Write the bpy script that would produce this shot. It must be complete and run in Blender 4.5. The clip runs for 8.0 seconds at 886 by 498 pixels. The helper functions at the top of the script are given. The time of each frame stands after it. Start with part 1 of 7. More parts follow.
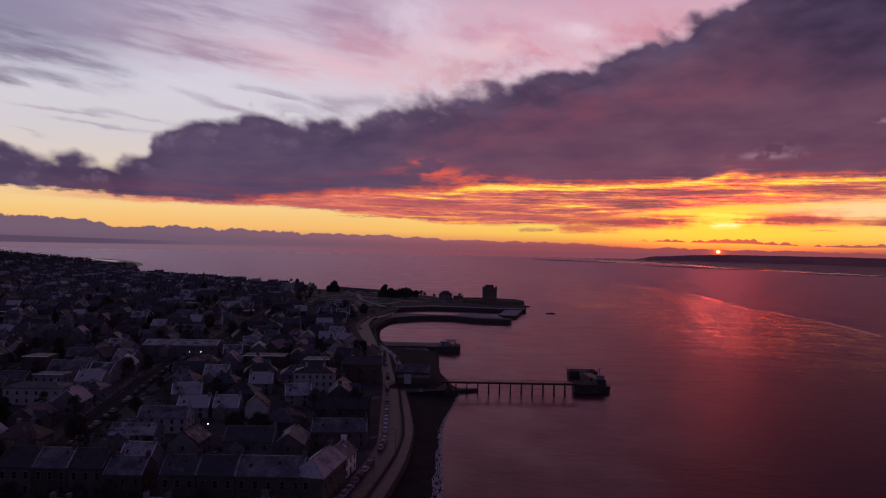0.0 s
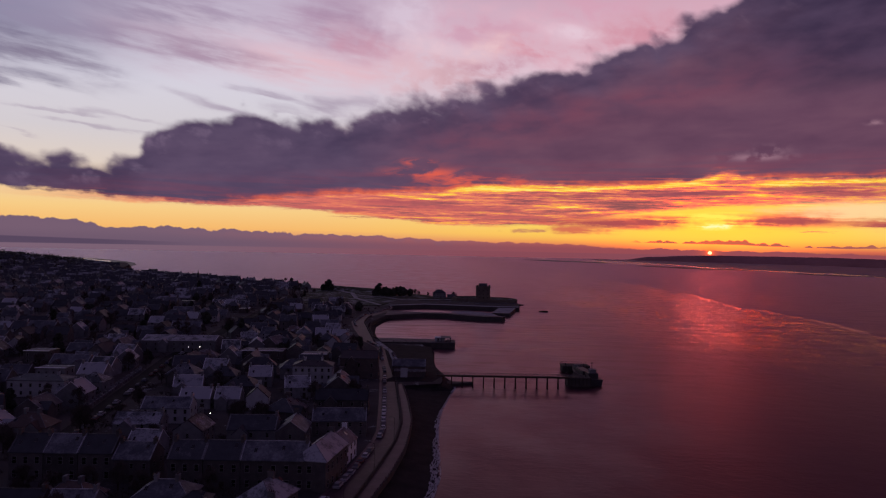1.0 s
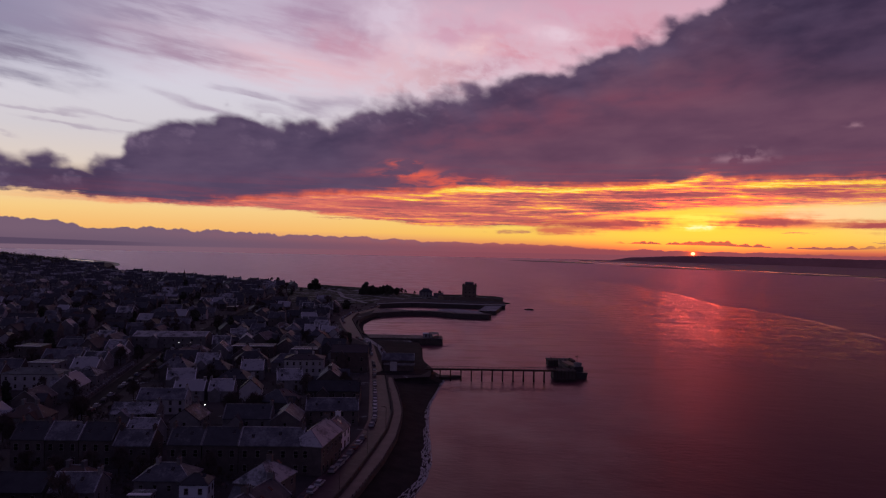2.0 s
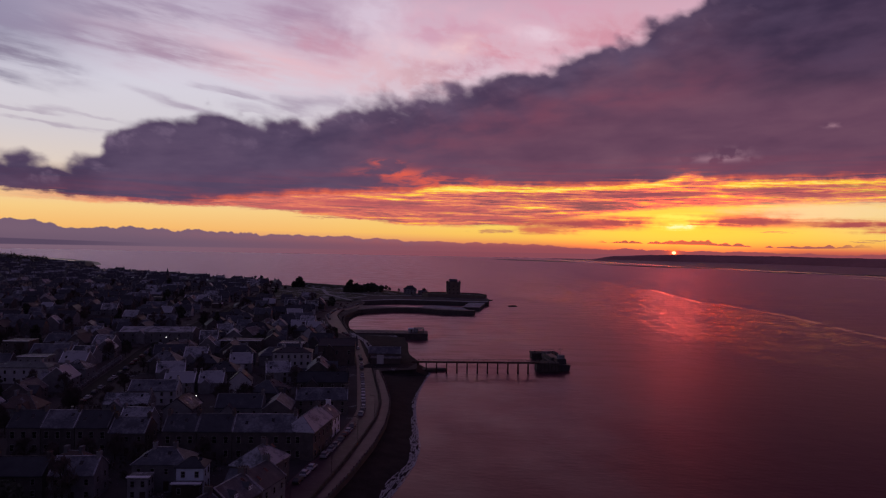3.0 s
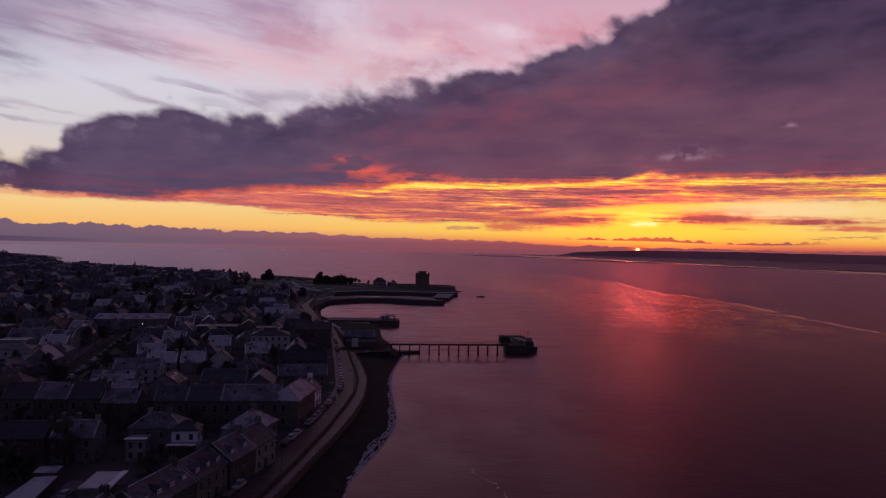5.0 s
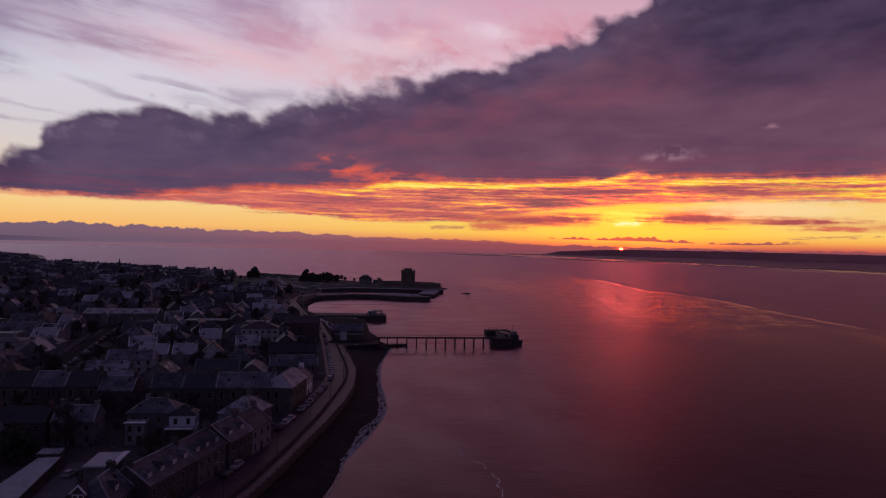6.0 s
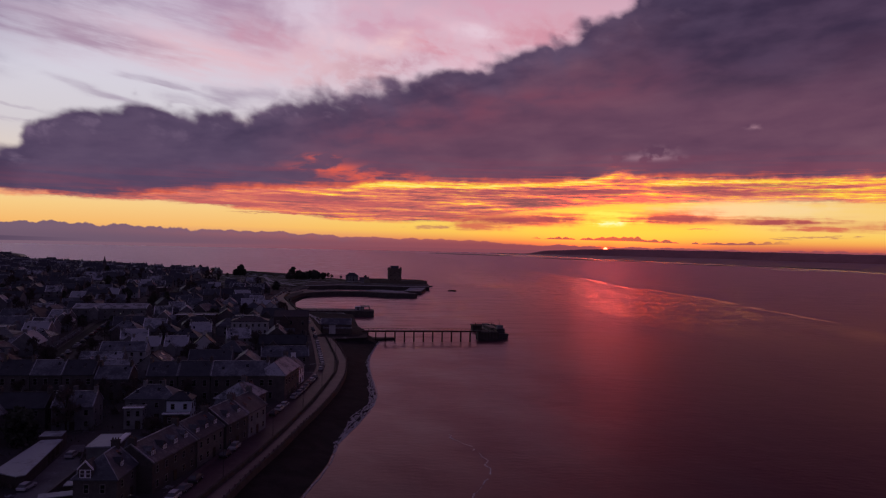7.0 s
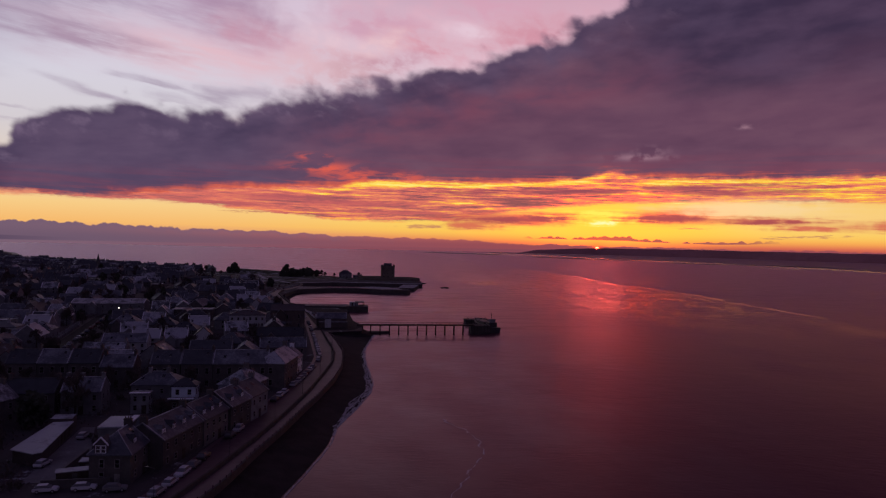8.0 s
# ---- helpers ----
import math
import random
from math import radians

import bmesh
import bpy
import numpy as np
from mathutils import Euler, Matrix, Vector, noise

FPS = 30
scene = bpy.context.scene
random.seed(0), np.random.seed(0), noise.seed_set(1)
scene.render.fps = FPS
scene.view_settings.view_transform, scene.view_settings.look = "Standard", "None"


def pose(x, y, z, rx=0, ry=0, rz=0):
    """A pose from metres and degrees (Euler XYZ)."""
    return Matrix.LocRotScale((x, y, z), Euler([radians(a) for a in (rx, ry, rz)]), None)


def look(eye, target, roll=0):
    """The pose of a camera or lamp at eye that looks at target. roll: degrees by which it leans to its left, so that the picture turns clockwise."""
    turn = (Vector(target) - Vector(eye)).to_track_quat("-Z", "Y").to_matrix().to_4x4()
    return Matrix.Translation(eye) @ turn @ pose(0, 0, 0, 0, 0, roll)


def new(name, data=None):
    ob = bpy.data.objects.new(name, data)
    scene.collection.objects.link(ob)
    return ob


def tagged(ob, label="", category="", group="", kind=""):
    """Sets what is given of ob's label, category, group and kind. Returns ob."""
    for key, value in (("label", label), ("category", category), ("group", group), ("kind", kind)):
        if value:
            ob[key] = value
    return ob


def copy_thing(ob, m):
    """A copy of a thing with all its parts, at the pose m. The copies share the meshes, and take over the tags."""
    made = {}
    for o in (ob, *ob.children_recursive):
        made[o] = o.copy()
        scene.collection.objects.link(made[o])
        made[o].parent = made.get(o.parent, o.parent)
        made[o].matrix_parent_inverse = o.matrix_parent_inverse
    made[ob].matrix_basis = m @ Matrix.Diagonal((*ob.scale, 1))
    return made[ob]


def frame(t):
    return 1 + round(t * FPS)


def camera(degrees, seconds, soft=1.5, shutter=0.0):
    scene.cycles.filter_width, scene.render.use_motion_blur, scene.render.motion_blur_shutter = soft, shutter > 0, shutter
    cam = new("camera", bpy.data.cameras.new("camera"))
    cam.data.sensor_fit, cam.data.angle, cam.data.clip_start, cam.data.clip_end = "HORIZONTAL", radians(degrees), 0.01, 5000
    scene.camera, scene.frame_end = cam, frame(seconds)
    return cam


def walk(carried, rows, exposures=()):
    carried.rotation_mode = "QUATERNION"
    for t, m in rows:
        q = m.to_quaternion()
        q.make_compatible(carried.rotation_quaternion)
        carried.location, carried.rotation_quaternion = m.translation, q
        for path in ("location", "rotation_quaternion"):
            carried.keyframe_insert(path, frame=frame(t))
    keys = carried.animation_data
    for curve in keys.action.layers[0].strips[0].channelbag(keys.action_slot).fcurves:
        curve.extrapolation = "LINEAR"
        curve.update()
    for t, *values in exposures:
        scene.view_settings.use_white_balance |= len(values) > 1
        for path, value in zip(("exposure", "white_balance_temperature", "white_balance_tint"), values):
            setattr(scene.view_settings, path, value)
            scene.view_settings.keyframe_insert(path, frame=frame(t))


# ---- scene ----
cam = camera(63.24, 8.0, 1.2)
# seconds, eye, yaw to the left, pitch up, roll
ROWS = [
    (0, 0.00, 0.00, 70.00, 0.000, -0.303, 1.064),
    (0.5, -0.79, -3.36, 68.84, -0.232, -0.273, 1.099),
    (1, -1.51, -7.06, 67.76, -0.579, -0.229, 1.117),
    (1.5, -2.44, -10.72, 66.47, -1.124, -0.139, 1.128),
    (3, -5.01, -20.44, 62.97, -3.135, -0.146, 1.036),
    (3.5, -5.93, -23.68, 61.48, -3.813, -0.308, 1.036),
    (4, -6.89, -27.23, 60.30, -4.497, -0.352, 1.073),
    (4.5, -7.91, -30.58, 59.06, -5.154, -0.360, 1.071),
    (6, -10.96, -40.86, 55.45, -7.033, -0.393, 1.142),
    (6.5, -12.01, -44.24, 54.27, -7.625, -0.394, 1.152),
    (7, -12.99, -47.47, 52.89, -8.213, -0.385, 1.163),
    (7.5, -14.02, -51.15, 51.78, -8.662, -0.404, 1.173),
    (8, -14.91, -55.34, 50.69, -8.846, -0.419, 1.186),
]
walk(cam, [(t, pose(x, y, z, 90 + pitch, 0, yaw) @ pose(0, 0, 0, 0, 0, roll)) for t, x, y, z, yaw, pitch, roll in ROWS])


# ---- small tools for node trees ----
def lin(r, g, b):
    return tuple(((c / 255) / 12.92 if c <= 10 else ((c / 255 + 0.055) / 1.055) ** 2.4) for c in (r, g, b)) + (1.0,)


class Nodes:
    """Short names for building a node tree."""

    def __init__(self, tree):
        self.tree = tree

    def make(self, kind):
        return self.tree.nodes.new(kind)

    def put(self, socket, value):
        if isinstance(value, bpy.types.NodeSocket):
            self.tree.links.new(value, socket)
        else:
            socket.default_value = value

    def math(self, op, a, b=0.0, clamp=False):
        node = self.make("ShaderNodeMath")
        node.operation, node.use_clamp = op, clamp
        self.put(node.inputs[0], a)
        self.put(node.inputs[1], b)
        return node.outputs[0]

    def add(self, a, b):
        return self.math("ADD", a, b)

    def sub(self, a, b):
        return self.math("SUBTRACT", a, b)

    def mul(self, a, b, clamp=False):
        return self.math("MULTIPLY", a, b, clamp)

    def span(self, v, lo, hi, smooth=True):
        node = self.make("ShaderNodeMapRange")
        node.interpolation_type = "SMOOTHSTEP" if smooth else "LINEAR"
        self.put(node.inputs[0], v)
        self.put(node.inputs[1], lo)
        self.put(node.inputs[2], hi)
        return node.outputs[0]

    def bump_at(self, v, centre, width):
        d = self.mul(self.sub(v, centre), 1.0 / width)
        return self.math("EXPONENT", self.mul(self.mul(d, d), -1.0))

    def xyz(self, x, y, z=0.0):
        node = self.make("ShaderNodeCombineXYZ")
        for s, v in zip(node.inputs, (x, y, z)):
            self.put(s, v)
        return node.outputs[0]

    def noise(self, vec, scale, detail=4.0, rough=0.55, warp=0.0, dims="3D"):
        node = self.make("ShaderNodeTexNoise")
        node.noise_dimensions = dims
        self.put(node.inputs["Vector"], vec)
        for key, v in (("Scale", scale), ("Detail", detail), ("Roughness", rough), ("Distortion", warp)):
            node.inputs[key].default_value = v
        return node.outputs[0]

    def mix(self, k, a, b, blend="MIX"):
        node = self.make("ShaderNodeMix")
        node.data_type, node.blend_type = "RGBA", blend
        self.put(node.inputs[0], k)
        self.put(node.inputs[6], a)
        self.put(node.inputs[7], b)
        return node.outputs[2]

    def ramp(self, v, stops, mode="LINEAR"):
        node = self.make("ShaderNodeValToRGB")
        ramp = node.color_ramp
        ramp.interpolation = mode
        while len(ramp.elements) < len(stops):
            ramp.elements.new(1.0)
        for el, (p, c) in zip(ramp.elements, stops):
            el.position, el.color = p, c
        self.put(node.inputs[0], v)
        return node.outputs[0]

    def curve(self, v, points, lo, hi, top):
        """A line through points (v, height), for v from lo to hi and heights up to top."""
        stops = [((p - lo) / (hi - lo), (h / top,) * 3 + (1.0,)) for p, h in points]
        node_out = self.ramp(self.span(v, lo, hi, False), stops)
        grey = self.make("ShaderNodeRGBToBW")
        self.put(grey.inputs[0], node_out)
        return self.mul(grey.outputs[0], top)


# ---- sky: the low sun, a long cloud bank above it, haze on the sea line ----
SUN_AZ, SUN_EL = 20.93, -0.12
world = bpy.data.worlds.new("dawn_sky")
scene.world = world
world.use_nodes = True
world.node_tree.nodes.clear()
n = Nodes(world.node_tree)
ways = n.make("ShaderNodeSeparateXYZ")
n.put(ways.inputs[0], n.make("ShaderNodeTexCoord").outputs["Generated"])
wx, wy, wz = ways.outputs
az = n.mul(n.math("ARCTAN2", wx, wy), 57.29578)
el = n.mul(n.math("ARCSINE", wz), 57.29578)
flat = n.xyz(az, n.mul(el, 1.35))                                      # cloud puffs
long_ = n.xyz(n.mul(az, 0.055), n.add(el, n.mul(az, 0.012)))           # thin streaks along the horizon
rising = n.xyz(n.mul(az, 0.3), n.sub(el, n.mul(az, 0.2)))             # folds that climb with the bank
falling = n.xyz(n.mul(az, 0.22), n.add(el, n.mul(az, 0.16)))           # high wisps that slope the other way
n_mid = n.noise(flat, 0.3, 3, 0.45, 0.2)
n_fine = n.noise(flat, 0.85, 3, 0.48, 0.15)
n_fold = n.noise(rising, 0.24, 4, 0.5, 0.15)
n_fold2 = n.noise(n.xyz(n.mul(az, 0.4), n.sub(el, n.mul(az, 0.05))), 0.55, 4, 0.5, 0.1)
n_wisp = n.noise(falling, 0.3, 5, 0.5, 0.2)
n_wisp2 = n.noise(falling, 0.95, 5, 0.55, 0.2)
n_veil = n.noise(flat, 0.11, 4, 0.48, 0.3)
n_long = n.noise(long_, 1.7, 5, 0.56, 0.2)
n_long2 = n.noise(long_, 4.2, 5, 0.56, 0.15)
n_soft = n.noise(n.xyz(n.mul(az, 0.3), n.mul(el, 1.2)), 0.55, 5, 0.5, 0.2)


def billow(vec, scale, detail=1.0, smooth=0.35):
    """Round heads of cloud, high in the middle of each and low in the creases between them."""
    node = n.make("ShaderNodeTexVoronoi")
    node.voronoi_dimensions, node.feature = "2D", "SMOOTH_F1"
    n.put(node.inputs["Vector"], vec)
    node.inputs["Scale"].default_value, node.inputs["Detail"].default_value = scale, detail
    node.inputs["Roughness"].default_value, node.inputs["Smoothness"].default_value = 0.5, smooth
    return n.sub(0.5, node.outputs["Distance"])


leaning = n.xyz(n.add(n.add(az, n.mul(el, 0.5)), n.mul(n.sub(n_fine, 0.5), 1.2)), n.add(n.mul(el, 1.25), n.mul(n.sub(n_mid, 0.5), 1.0)))
b_large = billow(leaning, 0.33, 1.5)
b_small = billow(leaning, 0.8, 1.5, 0.6)

rightward = n.span(az, -14.0, 20.0)
clear = n.ramp(n.span(el, -4.0, 44.0, False), [
    (0.0, lin(96, 74, 92)), (0.078, lin(112, 84, 104)), (0.09, lin(214, 138, 112)), (0.105, lin(247, 186, 110)), (0.135, lin(248, 206, 136)),
    (0.165, lin(240, 208, 164)), (0.2, lin(224, 208, 196)), (0.25, lin(212, 205, 210)), (0.33, lin(214, 210, 223)), (0.4, lin(207, 199, 216)), (0.47, lin(192, 178, 200)),
    (0.6, lin(166, 136, 164)), (0.78, lin(120, 98, 128)), (1.0, lin(60, 56, 82))])
warm = n.ramp(n.span(el, -4.0, 44.0, False), [
    (0.0, lin(104, 50, 60)), (0.079, lin(150, 66, 70)), (0.087, lin(222, 104, 78)), (0.095, lin(250, 168, 74)), (0.103, lin(254, 200, 80)), (0.115, lin(255, 214, 84)), (0.145, lin(252, 208, 92)),
    (0.17, lin(244, 172, 84)), (0.2, lin(236, 150, 96)), (0.27, lin(222, 176, 184)), (0.37, lin(226, 200, 212)), (0.45, lin(212, 172, 190)), (0.6, lin(180, 118, 142)), (0.78, lin(126, 84, 110)), (1.0, lin(60, 54, 78))])
sky = n.mix(rightward, clear, warm)
dim_left = n.mul(n.span(az, -16.0, -31.0), n.span(el, 10.5, 16.0))
sky = n.mix(n.mul(dim_left, 0.9), sky, lin(128, 126, 157))
pale_right = n.mul(n.span(az, 26.0, 36.0), n.bump_at(el, 2.3, 1.3))
sky = n.mix(n.mul(pale_right, 0.7), sky, lin(248, 204, 136))
# thin veils high up: soft patches, pink to the right, grey lilac to the left
az_soft = n.add(az, n.add(n.mul(n.sub(n_veil, 0.5), 7.0), n.mul(n.sub(n_fine, 0.5), 2.4)))
el_soft = n.add(el, n.add(n.mul(n.sub(n_wisp, 0.5), 3.0), n.mul(n.sub(n_wisp2, 0.5), 1.3)))
n_thread = n.noise(n.xyz(n.mul(az, 0.16), n.add(el, n.mul(az, 0.1))), 1.5, 6, 0.6, 0.3)
n_tuft = n.noise(n.xyz(n.mul(az, 0.7), n.add(el, n.mul(az, 0.12))), 0.7, 6, 0.58, 0.3)
strands = n.span(n.add(n.add(n.mul(n_wisp, 0.3), n.mul(n_wisp2, 0.25)), n.mul(n_thread, 0.45)), 0.4, 0.6)
tufts = n.span(n.add(n.mul(n_tuft, 0.7), n.mul(n_wisp2, 0.3)), 0.4, 0.6)
strands = n.add(n.mul(strands, n.span(az, -2.0, -10.0)), n.mul(tufts, n.span(az, -10.0, -2.0)))


def patch_group(name, low, high):
    """A node group that lays one soft, sloping patch of cloud over the sky."""
    tree = bpy.data.node_groups.new(name, "ShaderNodeTree")
    for label_ in ("Sky", "Colour"):
        tree.interface.new_socket(label_, in_out="INPUT", socket_type="NodeSocketColor")
    for label_ in ("Along", "Up", "Slope Along", "Strands", "A", "E", "Wide", "Tall", "Tilt", "Torn", "Amount"):
        tree.interface.new_socket(label_, in_out="INPUT", socket_type="NodeSocketFloat")
    tree.interface.new_socket("Sky", in_out="OUTPUT", socket_type="NodeSocketColor")
    g = Nodes(tree)
    i_ = g.make("NodeGroupInput").outputs
    u = g.math("DIVIDE", g.sub(i_["Along"], i_["A"]), i_["Wide"])
    v_ = g.math("DIVIDE", g.sub(g.sub(i_["Up"], i_["E"]), g.mul(g.sub(i_["Slope Along"], i_["A"]), i_["Tilt"])), i_["Tall"])
    body = g.span(g.math("EXPONENT", g.mul(g.add(g.mul(u, u), g.mul(v_, v_)), -1.0)), low, high)
    body = g.mul(body, g.sub(1.0, g.mul(i_["Torn"], g.sub(1.0, i_["Strands"]))))
    g.put(g.make("NodeGroupOutput").inputs[0], g.mix(g.mul(body, i_["Amount"]), i_["Sky"], i_["Colour"]))
    return tree


VEIL = patch_group("veil", 0.0, 0.95)


def veil(sky, a0, e0, wide, tall, colour, amount, tilt=-0.1, torn=0.5):
    """A soft patch of high cloud, its long side sloping by tilt; torn: how far strands break it up."""
    node = n.make("ShaderNodeGroup")
    node.node_tree = VEIL
    for key, value in (("Sky", sky), ("Colour", colour), ("Along", az_soft), ("Up", el_soft), ("Slope Along", az), ("Strands", strands), ("A", a0), ("E", e0), ("Wide", wide), ("Tall", tall), ("Tilt", tilt), ("Torn", torn), ("Amount", amount)):
        n.put(node.inputs[key], value)
    return node.outputs[0]


for a0, e0, wide, tall, rgb_, amount, tilt, torn in (
        (-14.0, 14.2, 10.0, 1.5, (216, 186, 202), 0.8, -0.1, 0.3), (-10.0, 13.6, 5.0, 1.1, (232, 190, 198), 0.85, -0.05, 0.3),
        (6.0, 15.6, 12.0, 2.6, (226, 178, 194), 0.85, 0.02, 0.2), (-1.0, 13.4, 4.0, 1.3, (224, 186, 194), 0.7, 0.05, 0.4),
        (-31.0, 13.2, 4.6, 1.3, (112, 104, 132), 0.95, -0.14, 0.4), (-27.0, 12.2, 3.6, 0.8, (136, 124, 148), 0.9, -0.14, 0.55), (-31.0, 11.0, 4.2, 0.28, (118, 110, 136), 0.9, -0.1, 0.3),
        (-26.5, 14.9, 6.5, 0.8, (142, 128, 154), 0.85, -0.08, 0.6), (-20.5, 14.4, 4.6, 0.85, (160, 138, 164), 0.9, -0.1, 0.5), (-16.0, 13.9, 4.0, 0.6, (178, 148, 170), 0.8, -0.1, 0.55),
        (-21.5, 16.9, 4.6, 0.9, (146, 130, 158), 0.85, -0.1, 0.5), (-16.0, 17.0, 4.0, 0.7, (168, 148, 174), 0.8, -0.1, 0.5), (-31.0, 15.6, 6.0, 1.2, (152, 146, 174), 0.6, -0.05, 0.4),
        (-7.4, 16.9, 2.9, 1.5, (164, 130, 160), 0.95, -0.12, 0.25), (-5.6, 15.5, 2.2, 0.9, (204, 146, 166), 0.7, -0.1, 0.25), (-11.5, 16.6, 2.6, 0.9, (176, 148, 176), 0.75, -0.1, 0.45),
        (2.6, 16.6, 3.4, 0.7, (204, 156, 180), 0.9, -0.04, 0.4), (7.0, 15.3, 3.2, 0.8, (216, 150, 166), 0.95, -0.14, 0.35), (1.4, 14.2, 2.6, 0.5, (208, 160, 174), 0.8, -0.08, 0.5),
        (4.2, 13.9, 2.6, 0.7, (190, 140, 160), 0.8, 0.1, 0.5), (0.5, 12.7, 2.6, 0.7, (206, 164, 174), 0.8, 0.1, 0.5), (12.2, 18.4, 4.0, 0.8, (214, 160, 182), 0.8, 0.0, 0.4), (14.8, 16.3, 3.6, 1.0, (208, 140, 158), 0.95, 0.08, 0.3),
        (10.8, 16.5, 2.4, 0.7, (232, 208, 222), 0.9, -0.1, 0.3), (-2.6, 17.4, 2.2, 1.0, (216, 200, 218), 0.9, 0.0, 0.3), (3.4, 15.4, 1.6, 0.7, (238, 206, 210), 0.8, 0.1, 0.4), (-1.0, 15.6, 2.4, 0.8, (232, 206, 216), 0.7, -0.1, 0.3)):
    sky = veil(sky, a0, e0, wide * 1.25, tall * 1.35, lin(*rgb_), amount * 0.85, tilt, min(0.85, torn + 0.3))
# single thin strands, low to the left
for a0, e0, wide, tall, amount, tilt in ((-27.4, 9.1, 2.6, 0.13, 0.7, -0.09), (-24.0, 8.9, 2.4, 0.1, 0.5, -0.12), (-26.0, 8.15, 1.8, 0.12, 0.75, -0.1), (-23.6, 7.9, 1.4, 0.08, 0.4, -0.1), (-29.6, 7.2, 0.8, 0.1, 0.6, -0.2), (-14.4, 11.6, 1.9, 0.16, 0.6, -0.12), (-11.6, 11.1, 2.2, 0.26, 0.75, -0.25),
                                         (-9.6, 10.9, 1.8, 0.55, 0.85, -0.1), (-6.8, 11.0, 2.0, 0.5, 0.7, -0.05), (-17.4, 10.35, 1.7, 0.3, 0.75, -0.25), (-15.6, 10.1, 1.5, 0.3, 0.7, -0.2), (-12.4, 10.5, 1.4, 0.2, 0.5, -0.2)):
    sky = veil(sky, a0, e0, wide * 1.1, tall * 1.3, lin(154, 136, 160), amount * 0.75, tilt, 0.6)
# yellow glow about the sun
near_sun = n.mul(n.bump_at(az, SUN_AZ + 0.6, 6.0), n.bump_at(el, 2.1, 1.9))
sky = n.mix(n.mul(near_sun, 0.95, True), sky, lin(255, 220, 70))

# streaks of cloud under the bank
lower = n.curve(az, [(-60, 3.6), (-31.7, 3.5), (-27.2, 3.39), (-21.5, 3.0), (-16.5, 2.94), (-12, 3.5), (-7.8, 3.95), (-3, 4.15), (0.4, 4.3), (2, 4.8), (5.1, 4.95), (12.9, 4.9), (16.5, 5.05), (19.7, 5.34), (21.7, 5.8), (24.4, 5.3), (29.7, 5.2), (36, 5.16), (60, 5.2)], -60, 60, 40)
floor_ = n.curve(az, [(-60, 3.4), (-24, 2.85), (-16.5, 2.75), (-12.5, 2.85), (-6, 2.35), (0, 1.75), (5, 1.7), (9, 1.8), (12, 2.3), (16, 2.9), (22, 3.4), (31, 3.5), (36, 3.4), (60, 3.3)], -60, 60, 40)
n_long0 = n.noise(long_, 0.62, 4, 0.5, 0.5)
n_torn = n.noise(n.xyz(n.mul(az, 0.3), el), 5.0, 4, 0.6, 0.3)
el_torn = n.add(n.add(el, n.mul(n.sub(n_torn, 0.5), 0.3)), n.add(n.mul(n.sub(n_long2, 0.5), 0.5), n.mul(n.sub(n_long, 0.5), 0.5)))
az_torn = n.add(az, n.add(n.mul(n.sub(n_fine, 0.5), 5.0), n.mul(n.sub(n_long2, 0.5), 6.0)))
streak_zone = n.mul(n.span(n.sub(el_torn, floor_), -0.14, 0.14), n.span(el, 7.0, 5.8))
streak_zone = n.mul(n.mul(streak_zone, n.span(az, -34.0, -16.0)), n.span(n.sub(el, lower), 0.9, 0.3))
gap = n.sub(lower, el_torn)
gold = n.mul(n.bump_at(gap, 0.25, 0.26), n.mul(n.span(az, -16.0, 6.0), n.add(0.4, n.mul(n.span(az, 31.0, 25.0), 0.6))))
tone = n.add(n.add(n.mul(n.sub(n_long0, 0.5), 0.7), n.mul(n.sub(n_long, 0.5), 1.7)), n.mul(n.sub(n_long2, 0.5), 1.7))
n_long3 = n.noise(n.xyz(n.mul(az, 0.11), n.add(el, n.mul(az, 0.02))), 8.5, 5, 0.68, 0.3)
tone = n.add(tone, n.mul(n.sub(n_long3, 0.5), 1.1))
tone = n.mul(tone, n.add(0.5, n.mul(n.span(az, -12.0, 10.0), 0.5)))
tone = n.add(n.add(tone, 0.45), n.add(n.mul(gold, 0.32), n.mul(near_sun, 0.1)))
tone = n.add(tone, n.add(n.mul(n.bump_at(az, -11.0, 11.0), -0.16), n.mul(n.bump_at(az, 6.0, 10.0), -0.07)))
streak_col = n.ramp(tone, [(0.0, lin(128, 66, 86)), (0.2, lin(172, 84, 92)), (0.36, lin(218, 102, 96)), (0.52, lin(240, 132, 96)), (0.66, lin(254, 174, 72)), (0.8, lin(255, 214, 70)), (1.0, lin(255, 234, 120))])
sky = n.mix(n.mul(streak_zone, 0.94), sky, streak_col)


def lens_cloud(sky, a0, e0, wide, tall, colour, amount=0.85, rim=0.35):
    """One long low cloud with torn ends."""
    body = n.mul(n.bump_at(az_torn, a0, wide), n.bump_at(el_torn, e0, tall))
    return n.mix(n.mul(n.span(body, rim - 0.3, rim + 0.6), amount), sky, colour)


